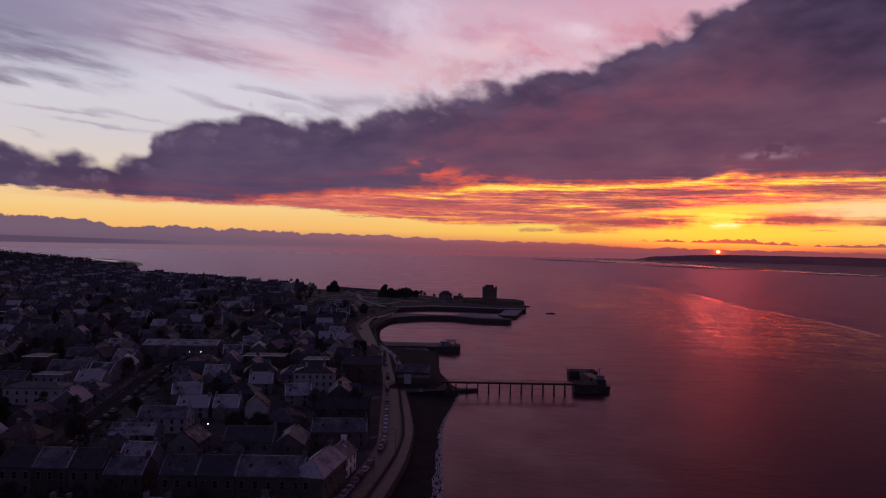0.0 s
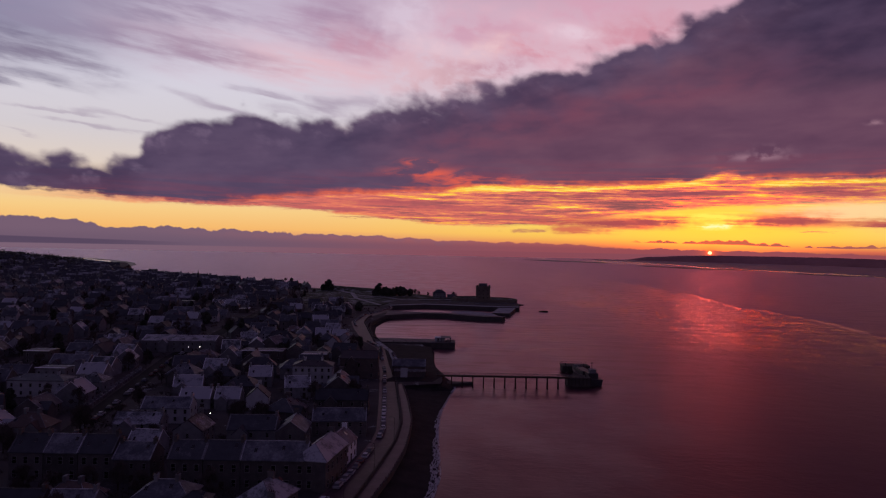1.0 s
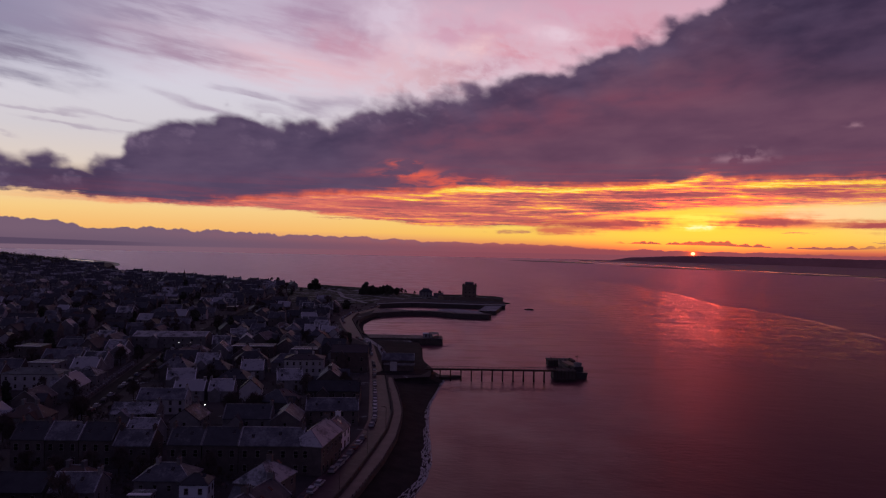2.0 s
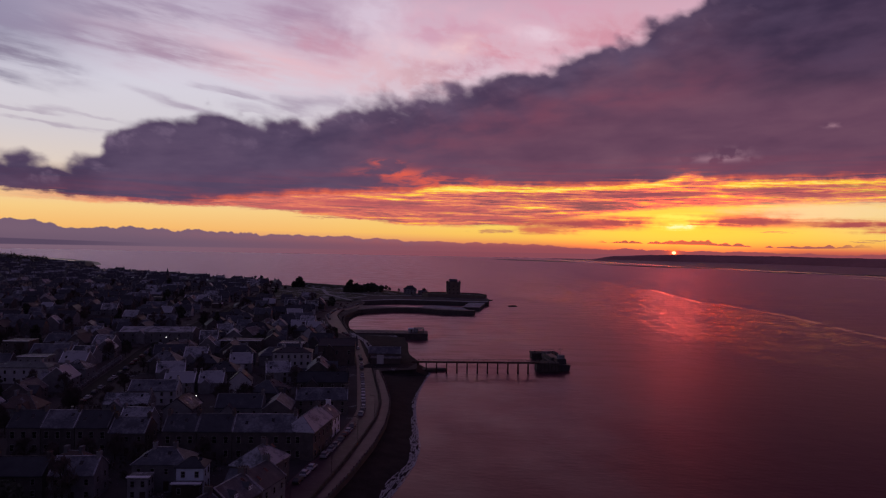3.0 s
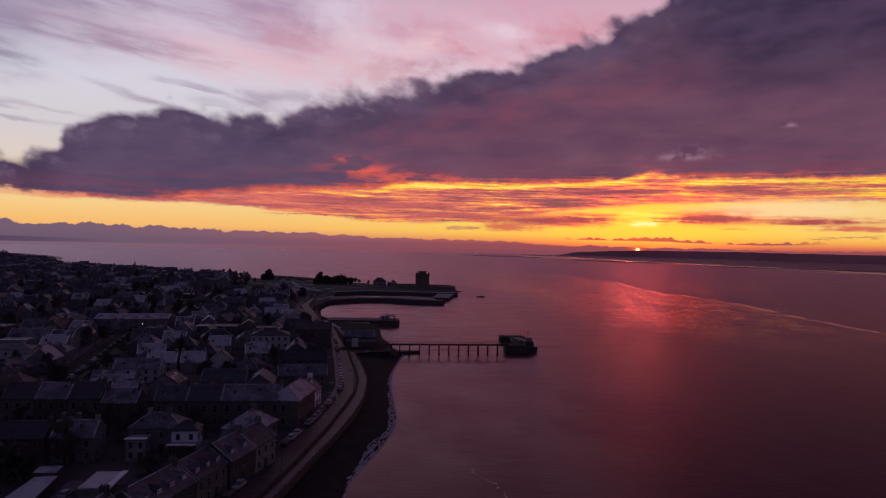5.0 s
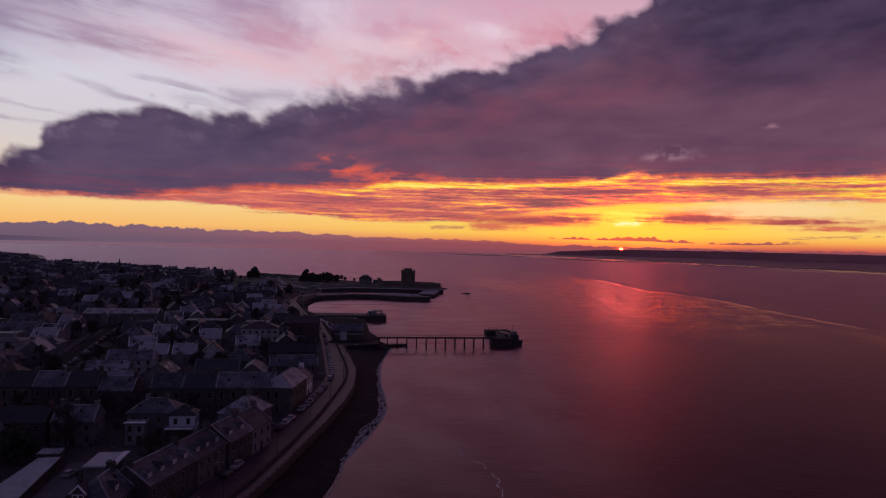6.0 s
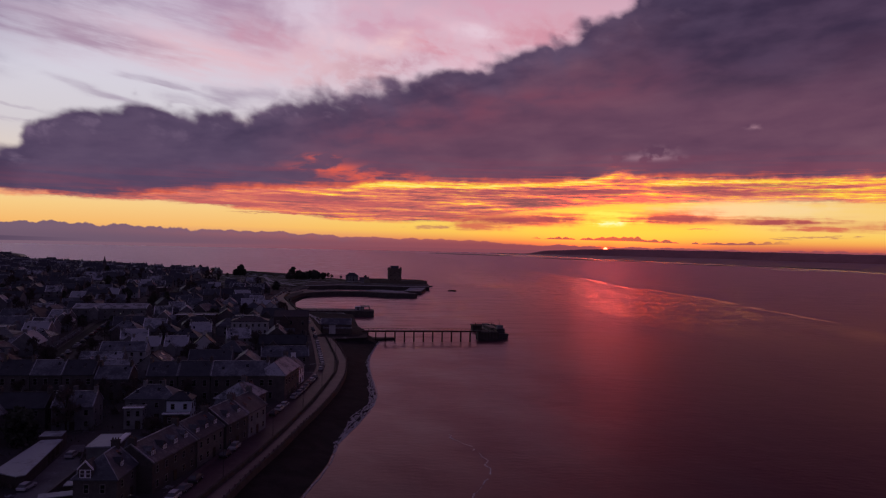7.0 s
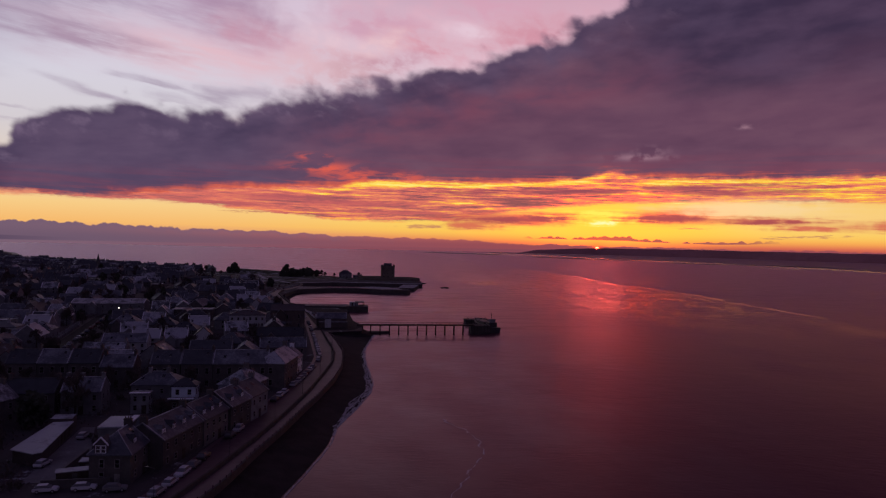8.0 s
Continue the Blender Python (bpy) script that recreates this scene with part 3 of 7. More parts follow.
def plain(name, colour, rough=0.3, metal=0.0, coat=0.0, glow=0.0):
    mat = bpy.data.materials.new(name)
    mat.use_nodes = True
    bsdf = mat.node_tree.nodes["Principled BSDF"]
    bsdf.inputs["Base Color"].default_value = (*colour, 1)
    bsdf.inputs["Roughness"].default_value, bsdf.inputs["Metallic"].default_value = rough, metal
    bsdf.inputs["Coat Weight"].default_value = coat
    if glow:
        bsdf.inputs["Emission Color"].default_value = (*colour, 1)
        bsdf.inputs["Emission Strength"].default_value = glow
    return mat


M_pane = plain("window_glass", (0.012, 0.012, 0.015), 0.08)
M_car_glass = plain("frosted_car_glass", (0.11, 0.115, 0.13), 0.8)
M_drive = material("frosted_drive", (0.1, 0.103, 0.113), (0.19, 0.195, 0.215), 0.85, 0.15, 3.0, 0.3, third=(0.32, 0.33, 0.37), third_at=(0.56, 0.7))
M_bright = material("bright_paint", (0.66, 0.69, 0.74), (0.8, 0.82, 0.86), 0.7, 0.4, 10.0, 0.1)
M_lamp_white = plain("lamp_white", (1.0, 0.93, 0.82), 0.4, glow=7.0)
M_lamp_amber = plain("lamp_amber", (1.0, 0.45, 0.14), 0.4, glow=8.0)
M_lamp_red = plain("tail_light", (1.0, 0.12, 0.05), 0.4, glow=10.0)
M_lit = plain("lit_room", (1.0, 0.55, 0.24), 0.4, glow=0.35)
PAINT = [plain("car_white", (0.5, 0.52, 0.56), 0.6), plain("car_silver", (0.34, 0.35, 0.38), 0.55), plain("car_black", (0.05, 0.05, 0.056), 0.5),
         plain("car_blue", (0.06, 0.08, 0.14), 0.5), plain("car_red", (0.14, 0.035, 0.035), 0.5), plain("car_grey", (0.16, 0.165, 0.18), 0.55)]

# water: slicks and ripples, a bright line where the current turns
M_water = bpy.data.materials.new("estuary_water")
M_water.use_nodes = True
w = Nodes(M_water.node_tree)
wb = M_water.node_tree.nodes["Principled BSDF"]
wpos = w.make("ShaderNodeNewGeometry").outputs["Position"]
wsep = w.make("ShaderNodeSeparateXYZ")
w.put(wsep.inputs[0], wpos)
px, py, _ = wsep.outputs
# the current's edge: slow arcs near x = 375
edge = w.sub(px, w.add(w.curve(py, [(300, 352), (478, 358), (530, 362), (595, 367), (665, 379), (725, 380), (825, 377), (850, 362), (905, 369), (1060, 388), (1100, 391), (1160, 378), (1320, 385), (2200, 400)], 300, 2200, 1000), w.mul(w.sub(w.noise(w.xyz(0.0, py, 0.0), 0.03, 3, 0.5), 0.5), 12.0)))
outer = w.span(edge, -40.0, 12.0)
patch = w.noise(w.xyz(px, w.mul(py, 0.3)), 0.012, 5, 0.55)
patch2 = w.noise(w.xyz(px, w.mul(py, 0.5)), 0.05, 4, 0.5)
calm = w.span(w.add(w.mul(patch, 0.6), w.mul(patch2, 0.4)), 0.34, 0.66)
crests = w.xyz(w.mul(px, 0.7), w.add(py, w.mul(px, 0.12)))
ripple = w.add(w.mul(w.noise(crests, 0.55, 5, 0.6), 0.6), w.add(0.2, w.mul(w.noise(crests, 0.14, 4, 0.55), 1.0)))
swell = w.noise(w.xyz(px, w.mul(py, 0.6)), 0.06, 3, 0.5)
chop = w.noise(w.xyz(w.mul(px, 0.4), w.add(py, w.mul(px, 0.2))), 0.04, 5, 0.6)
height = w.add(w.mul(w.sub(ripple, 1.0), w.add(0.35, w.mul(calm, 0.65))), w.mul(swell, 0.6))
height = w.add(height, w.mul(w.sub(chop, 0.5), w.add(w.mul(w.span(py, 260.0, 620.0), 3.2), w.mul(w.mul(w.span(px, 90.0, 250.0), w.span(edge, 4.0, -14.0)), w.mul(w.span(py, 330.0, 700.0), 6.0)))))
wbump = w.make("ShaderNodeBump")
wbump.inputs["Distance"].default_value = 0.15
w.put(wbump.inputs["Height"], height)
w.put(wb.inputs["Normal"], wbump.outputs[0])
open_water = w.add(0.3, w.mul(w.span(w.add(py, w.mul(px, 0.5)), 150.0, 1200.0, False), 0.07))
# long slicks drawn out by the current inside its edge
zone = w.mul(w.mul(w.span(px, 90.0, 250.0), w.span(edge, 4.0, -14.0)), w.mul(w.span(py, 280.0, 560.0), w.span(py, 1700.0, 950.0)))
drawn = w.xyz(w.add(px, w.mul(py, 0.05)), w.mul(py, 0.26))
slick = w.mul(zone, w.math("MAXIMUM", w.mul(w.span(w.noise(drawn, 0.2, 5, 0.66), 0.47, 0.6), w.span(w.noise(drawn, 0.05, 3, 0.5), 0.38, 0.6)), w.mul(w.span(w.noise(w.xyz(w.mul(px, 0.5), w.mul(py, 0.6)), 0.11, 5, 0.66), 0.52, 0.64), 0.7)))
line = w.mul(w.mul(w.span(w.math("ABSOLUTE", edge), 5.5, 1.0), w.span(w.noise(w.xyz(px, py), 0.02, 4, 0.6), 0.36, 0.56)), w.mul(w.span(py, 380.0, 520.0), w.span(py, 1500.0, 1000.0)))
shoal = w.mul(w.mul(w.bump_at(px, 185.0, 26.0), w.bump_at(py, 870.0, 45.0)), w.span(w.noise(drawn, 0.11, 4, 0.55), 0.4, 0.6))
slick = w.math("MAXIMUM", w.mul(slick, 0.85), w.math("MAXIMUM", shoal, w.mul(line, 0.95)))
w.put(wbump.inputs["Strength"], w.sub(1.0, w.mul(line, 0.7)))
# the line's pale pink base colour stands for low sky reflected along it
w.put(wb.inputs["Base Color"], w.mix(w.mul(line, 0.85), w.mix(calm, (0.02, 0.008, 0.013, 1), (0.026, 0.01, 0.017, 1)), (0.72, 0.52, 0.54, 1)))
# cat's paws: broad darker and paler flecks, finer near the jetty and the bay
streaky = w.mul(w.sub(w.noise(w.xyz(w.mul(px, 0.5), w.mul(py, 0.3)), 0.05, 5, 0.58), 0.5), w.add(0.05, w.mul(w.span(py, 300.0, 800.0), 0.16)))
bay = w.mul(w.mul(w.span(px, 190.0, 60.0), w.span(py, 300.0, 380.0)), w.span(py, 760.0, 560.0))
fleck = w.mul(w.sub(w.noise(w.xyz(w.mul(px, 0.45), py), 0.2, 5, 0.66), 0.5), w.add(0.07, w.mul(bay, 0.6)))
streaky = w.add(streaky, fleck)
water_rough = w.math("MAXIMUM", 0.284, w.add(w.add(streaky, w.mul(slick, -0.15)), w.add(w.add(open_water, w.mul(w.sub(calm, 0.4), 0.14)), w.add(w.mul(outer, 0.05), w.mul(zone, 0.02)))))
wb.inputs["IOR"].default_value = 1.333
wb.inputs["Specular IOR Level"].default_value = 0.0
wb.inputs["Roughness"].default_value = 0.8
# gloss colour itself reddens the reflected sky, paler and more lilac to the west
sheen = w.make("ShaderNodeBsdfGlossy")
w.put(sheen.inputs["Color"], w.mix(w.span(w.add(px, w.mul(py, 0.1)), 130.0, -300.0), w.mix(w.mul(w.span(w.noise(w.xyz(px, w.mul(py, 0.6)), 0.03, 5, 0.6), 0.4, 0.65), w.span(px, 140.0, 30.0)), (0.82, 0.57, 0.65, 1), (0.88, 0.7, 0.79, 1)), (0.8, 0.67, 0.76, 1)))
w.put(sheen.inputs["Roughness"], water_rough)
w.put(sheen.inputs["Normal"], wbump.outputs[0])
fresnel = w.make("ShaderNodeFresnel")
fresnel.inputs["IOR"].default_value = 1.333
w.put(fresnel.inputs["Normal"], wbump.outputs[0])
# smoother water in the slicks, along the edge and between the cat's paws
# red gloss colour again; a weak band of it lifts the sun's column
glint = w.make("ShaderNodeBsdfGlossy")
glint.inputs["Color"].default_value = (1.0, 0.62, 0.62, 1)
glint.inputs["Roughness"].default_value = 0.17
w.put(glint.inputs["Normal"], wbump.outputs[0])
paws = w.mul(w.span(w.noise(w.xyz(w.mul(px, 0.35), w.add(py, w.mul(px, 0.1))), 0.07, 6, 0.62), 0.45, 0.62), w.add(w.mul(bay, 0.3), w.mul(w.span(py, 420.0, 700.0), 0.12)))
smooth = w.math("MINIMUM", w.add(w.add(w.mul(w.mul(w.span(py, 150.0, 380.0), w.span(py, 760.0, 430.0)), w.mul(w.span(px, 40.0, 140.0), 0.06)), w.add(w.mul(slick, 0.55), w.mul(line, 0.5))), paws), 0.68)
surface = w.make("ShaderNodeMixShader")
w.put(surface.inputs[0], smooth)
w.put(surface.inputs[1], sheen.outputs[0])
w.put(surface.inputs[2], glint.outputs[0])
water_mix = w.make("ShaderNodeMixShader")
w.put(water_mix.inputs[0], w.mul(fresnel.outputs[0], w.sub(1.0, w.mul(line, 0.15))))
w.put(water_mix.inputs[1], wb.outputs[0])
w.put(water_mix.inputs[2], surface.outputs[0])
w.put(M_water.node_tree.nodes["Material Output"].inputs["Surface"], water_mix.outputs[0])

# ---- mesh helpers ----
def bm_box(bm, x0, x1, y0, y1, z0, z1, mat=0):
    v = [bm.verts.new(p) for p in ((x0, y0, z0), (x1, y0, z0), (x1, y1, z0), (x0, y1, z0), (x0, y0, z1), (x1, y0, z1), (x1, y1, z1), (x0, y1, z1))]
    for f in ((3, 2, 1, 0), (4, 5, 6, 7), (0, 1, 5, 4), (1, 2, 6, 5), (2, 3, 7, 6), (3, 0, 4, 7)):
        bm.faces.new([v[i] for i in f]).material_index = mat
    return v


def bm_tube(bm, a, b, ra, rb, sides=6, mat=0):
    a, b = Vector(a), Vector(b)
    turn = (b - a).to_track_quat("Z", "Y")
    rings = [[bm.verts.new(p + turn @ Vector((r * math.cos(k * math.tau / sides), r * math.sin(k * math.tau / sides), 0))) for k in range(sides)] for p, r in ((a, ra), (b, rb))]
    for k in range(sides):
        j = (k + 1) % sides
        bm.faces.new((rings[0][k], rings[0][j], rings[1][j], rings[1][k])).material_index = mat
    bm.faces.new(rings[0][::-1]).material_index = mat
    bm.faces.new(rings[1]).material_index = mat


def bm_prism(bm, outline, z0, z1, mat=0, top_mat=None):
    """An upright prism over a counter-clockwise outline."""
    low = [bm.verts.new((x, y, z0)) for x, y in outline]
    high = [bm.verts.new((x, y, z1)) for x, y in outline]
    k = len(outline)
    for i in range(k):
        bm.faces.new((low[i], low[(i + 1) % k], high[(i + 1) % k], high[i])).material_index = mat
    bm.faces.new(high).material_index = mat if top_mat is None else top_mat
    bm.faces.new(low[::-1]).material_index = mat


def done(name, bm, *mats):
    mesh = bpy.data.meshes.new(name)
    bm.normal_update()
    bm.to_mesh(mesh)
    bm.free()
    for m_ in mats:
        mesh.materials.append(m_)
    return mesh


def part(name, bm, mat, parent, label=""):
    """Links a bmesh, or a mesh made before, as one object under a thing or a part."""
    mesh = bm if isinstance(bm, bpy.types.Mesh) else done(name, bm, *(mat if isinstance(mat, (list, tuple)) else (mat,)))
    ob = new(name, mesh)
    ob.parent = parent
    return tagged(ob, label)


def thing(name, label, category, x=0, y=0, z=0, rz=0, group="", kind=""):
    ob = new(name)
    ob.matrix_basis = pose(x, y, z, 0, 0, rz)
    return tagged(ob, label, category, group, kind)


def lerp(v, table):
    """Straight lines through a table of (v, value)."""
    return float(np.interp(v, [a for a, _ in table], [b for _, b in table]))


# ---- the plan: shore, promenade, road ----
SHORE = [(-300, -70), (0, -42), (60, -29), (90, -23.4), (100, -20.6), (124, -14.8), (143, -12.5), (156, -8.8), (170, -5), (187, -1.2), (203, 0.8), (222, 0.6), (259, 0.2), (283, 1.5), (312, 5), (335, 8.8), (350, 9),
         (362, 5.5), (381, 0.7), (412, -1), (450, -1), (470, -4), (476, -30), (497, -40), (547, -46.9), (583, -49.2), (625, -45), (650, -37), (668, -42), (768, -49), (806, -44), (812, 92), (836, 94), (880, 70), (905, 20), (930, -20), (968, -70), (1010, -140), (1120, -243), (1230, -362),
         (1375, -562), (1455, -650), (1640, -700), (1829, -773), (2033, -868), (2120, -1010), (2600, -1500), (5200, -4200), (12000, -9500)]
KERB = [(-300, -175), (0, -72), (60, -53), (85, -46.6), (99.6, -43.5), (110.5, -41.4), (124, -38.7), (130, -37.4), (145, -34.6), (162, -31.6), (192, -25.6), (199, -24.6), (217, -21.9), (228, -20.5), (243, -19.8), (285, -22.4), (303, -23.6), (358, -27.5), (442, -36), (472, -47), (536, -60.5), (591, -69.5), (647, -67), (681, -56), (724, -48), (760, -48)]
ROAD_E = [(-300, -165), (0, -66), (60, -48.4), (92, -39.2), (103, -36.4), (119.5, -32.2), (143, -27.2), (175, -21.3), (204, -17.2), (228, -14.2), (253, -13.4), (271, -14.5), (297, -16.8), (330, -19.5), (373, -22.5), (430, -30.2), (472, -41.5), (547, -53.2), (593, -60.2), (634, -60), (664, -52), (700, -46), (760, -44)]
PROM_E = [(-300, -160), (0, -61), (60, -43.2), (89.7, -34.6), (108.6, -30.8), (129, -26), (153.6, -21), (167, -18), (194.5, -13), (219, -10.1), (240, -9.2), (259, -9.1), (294, -12), (318, -14.7), (330, -16)]


def hill(x, y):
    """Ground height inland."""
    far = 38 * math.exp(-(((x + 1010) / 235) ** 2) - ((y - 1330) / 380) ** 2)
    back = 14 * max(0.0, min(1.0, (-x - 420) / 700)) * max(0.0, min(1.0, (1400 - y) / 500))
    return 3.3 + far + back


def ground_z(x, y):
    sx = lerp(y, SHORE)
    edge_x = lerp(y, PROM_E) if y < 330 else sx - (6 if y < 700 or y > 870 else 1.5)
    if x <= edge_x:
        return hill(x, y)
    if x <= sx:
        k = (x - edge_x) / max(sx - edge_x, 0.1)
        return 2.2 * (1 - k) - 0.02
    return max(-6.0, -0.02 - 0.12 * (x - sx))


bm = bmesh.new()
ys = [-300, -100, 0, 40] + list(range(60, 340, 6)) + list(range(340, 960, 6)) + list(range(960, 2200, 25)) + [2300, 2600, 3200, 4000, 5200, 8000, 12000]
grid = []
for y in ys:
    sx = lerp(y, SHORE)
    ex = lerp(y, PROM_E) if y < 330 else sx - (6 if y < 700 or y > 870 else 1.5)
    xs = [-9000 - y, -4000 - y * 0.8, -2200] + [-1900 + 75 * k for k in range(22)]
    xs = [min(v, ex - 200 + 3 * i) for i, v in enumerate(xs)] + [ex - 110, ex - 70, ex - 40, ex - 20, ex - 8, ex - 0.02, ex + 0.02, (ex + sx) / 2, sx, sx + 8, sx + 60, max(sx + 400, 600), 3000, 12000]
    grid.append([bm.verts.new((x, y, ground_z(x, y))) for x in xs])
for ra, rb in zip(grid, grid[1:]):
    for i in range(len(ra) - 1):
        f = bm.faces.new((ra[i], ra[i + 1], rb[i + 1], rb[i]))
        f.material_index = 1 if i >= len(ra) - 9 else 0
tagged(new("ground", done("ground", bm, M_ground, M_sand)), "dark winter ground of town, shingle beach and seabed", "ground", kind="structure")

bm = bmesh.new()
v = [bm.verts.new(p) for p in ((-14000, -400, 0), (14000, -400, 0), (14000, 14000, 0), (-14000, 14000, 0))]
bm.faces.new(v)
tagged(new("water", done("water", bm, M_water)), "calm estuary water with a red tinted gloss reflecting the dawn sky", "water", kind="structure")


def strip(bm, left, right, y0, y1, z0, z1, step=4.0, mat=0):
    """A slab between two lines of the plan."""
    k = max(2, int((y1 - y0) / step))
    rows = []
    for i in range(k + 1):
        y = y0 + (y1 - y0) * i / k
        a, b = left(y), right(y)
        rows.append([bm.verts.new(p) for p in ((a, y, z0), (a, y, z1), (b, y, z1), (b, y, z0))])
    for p, q in zip(rows, rows[1:]):
        for i in range(4):
            j = (i + 1) % 4
            bm.faces.new((p[i], q[i], q[j], p[j])).material_index = mat
    bm.faces.new(rows[0])
    bm.faces.new(rows[-1][::-1])


def kerb(y): return lerp(y, KERB)
def road_e(y): return lerp(y, ROAD_E)
def prom_e(y): return lerp(y, PROM_E)


bm = bmesh.new()
strip(bm, kerb, road_e, 20, 760, 2.9, 3.34)
tagged(new("road", done("road", bm, M_road)), "grey shore road with a thin powder of frost", "road", kind="structure")
bm = bmesh.new()
strip(bm, lambda y: kerb(y) - 1.1, lambda y: kerb(y), 20, 740, 2.9, 3.46)
tagged(new("pavement", done("pavement", bm, M_pave)), "pale paved footway along the shore road", "pavement", kind="structure")
bm = bmesh.new()
strip(bm, lambda y: road_e(y) + 1.3, lambda y: prom_e(y) - 0.35, 20, 326, 2.9, 3.45)
tagged(new("promenade", done("promenade", bm, M_pave)), "pale paved promenade beside the beach", "pavement", kind="structure")
bm = bmesh.new()
strip(bm, road_e, lambda y: road_e(y) + 1.3, 20, 326, 2.9, 3.5)
strip(bm, lambda y: road_e(y) + 0.4, lambda y: road_e(y) + 0.85, 20, 326, 3.4, 4.3)
tagged(new("low_wall", done("low_wall", bm, M_wall)), "low dark wall on a verge between road and promenade", "wall", kind="structure")
bm = bmesh.new()
strip(bm, lambda y: prom_e(y) - 0.35, lambda y: prom_e(y) + 0.25, 20, 328, -0.5, 3.75)
tagged(new("sea_wall", done("sea_wall", bm, M_wall)), "dark stone sea wall above the shingle", "wall", kind="structure")
bm = bmesh.new()
strip(bm, lambda y: lerp(y, SHORE) - 4.5, lambda y: lerp(y, SHORE) - 3.8, 478, 655, -0.5, 3.9)
tagged(new("bay_wall", done("bay_wall", bm, M_wall)), "dark stone wall round the bay", "wall", kind="structure")

# the pale rim of foam and slush at the water's edge
bm = bmesh.new()
for band in range(9):
    prev = None
    for i in range(700):
        y = 60 + i * 0.4
        sx = lerp(y, SHORE)
        grow = min(1.0, max(0.06, (y - 132) / 22)) if y < 205 else max(0.25, 1 - (y - 205) / 130)
        sway = noise.noise((y * 0.16, 1, 0)) * 0.9 + noise.noise((y * 0.9, band * 3, 0)) * 0.4
        x1 = sx + 0.6 - band * 0.36 * (0.85 + 0.6 * noise.noise((y * 0.05, 7, 0))) + sway * 0.4
        wide = 0.34 + 0.3 * noise.noise((y * 0.5, band * 5 + 2, 0))
        x0 = x1 - max(0.05, wide)
        lift = [max(0.05, (sx - x) * 0.16 + 0.12 + 0.01 * band) for x in (x0, x1)]
        row = [bm.verts.new((x0, y, lift[0])), bm.verts.new((x1, y, lift[1]))]
        gone = band > 8.6 * grow or noise.noise((y * 0.35, 20 + band * 2.3, 0)) < (0.0 if band % 2 else -0.22)
        if prev and not gone:
            bm.faces.new((prev[0], prev[1], row[1], row[0]))
        prev = row
tagged(new("shore_foam", done("shore_foam", bm, M_foam)), "ragged pale rim of foam and slush on the shingle", "foam", kind="stuff")

# ---- houses ----
MESHES = {}


def window_mesh(wide, high, panes=True):
    """A painted frame with its meeting rail, standing proud of the wall; faces -y."""
    key = ("win", wide, high)
    if key not in MESHES:
        bm = bmesh.new()
        t = 0.12
        bm_box(bm, -wide / 2, wide / 2, -0.09, 0.02, 0, t)
        bm_box(bm, -wide / 2, wide / 2, -0.07, 0.02, high - t, high)
        bm_box(bm, -wide / 2, -wide / 2 + t, -0.07, 0.02, t, high - t)
        bm_box(bm, wide / 2 - t, wide / 2, -0.07, 0.02, t, high - t)
        bm_box(bm, -wide / 2 + t, wide / 2 - t, -0.06, 0.02, high * 0.5 - 0.04, high * 0.5 + 0.04)
        MESHES[key] = done("window", bm, M_frame)
        bm = bmesh.new()
        bm_box(bm, -wide / 2 + t, wide / 2 - t, -0.035, 0.015, t, high - t)
        MESHES[("pane", wide, high)] = done("pane", bm, M_pane)
    return MESHES[key]


def white_window(wide, high):
    """The same frame in bright white paint."""
    key = ("white", wide, high)
    if key not in MESHES:
        MESHES[key] = window_mesh(wide, high).copy()
        MESHES[key].materials[0] = M_bright
    return MESHES[key]


def pane_mesh(wide, high):
    window_mesh(wide, high)
    return MESHES[("pane", wide, high)]


def lit_mesh(wide, high):
    key = ("lit", wide, high)
    if key not in MESHES:
        bm = bmesh.new()
        bm_box(bm, -wide / 2 + 0.12, wide / 2 - 0.12, -0.035, 0.015, 0.12, high - 0.12)
        MESHES[key] = done("pane", bm, M_lit)
    return MESHES[key]


def chimney_mesh(wide, high, mat):
    key = ("chim", wide, high, mat.name)
    if key not in MESHES:
        bm = bmesh.new()
        bm_box(bm, -0.4, 0.4, -wide / 2, wide / 2, -1.2, high)
        bm_box(bm, -0.48, 0.48, -wide / 2 - 0.08, wide / 2 + 0.08, high, high + 0.18)
        MESHES[key] = done("chimney", bm, mat)
        bm = bmesh.new()
        bm_tube(bm, (0, 0, high + 0.18), (0, 0, high + 0.6), 0.14, 0.11, 8)
        MESHES[("pots", wide, high)] = done("pot", bm, M_pot)
    return MESHES[key], MESHES[("pots", wide, high)]


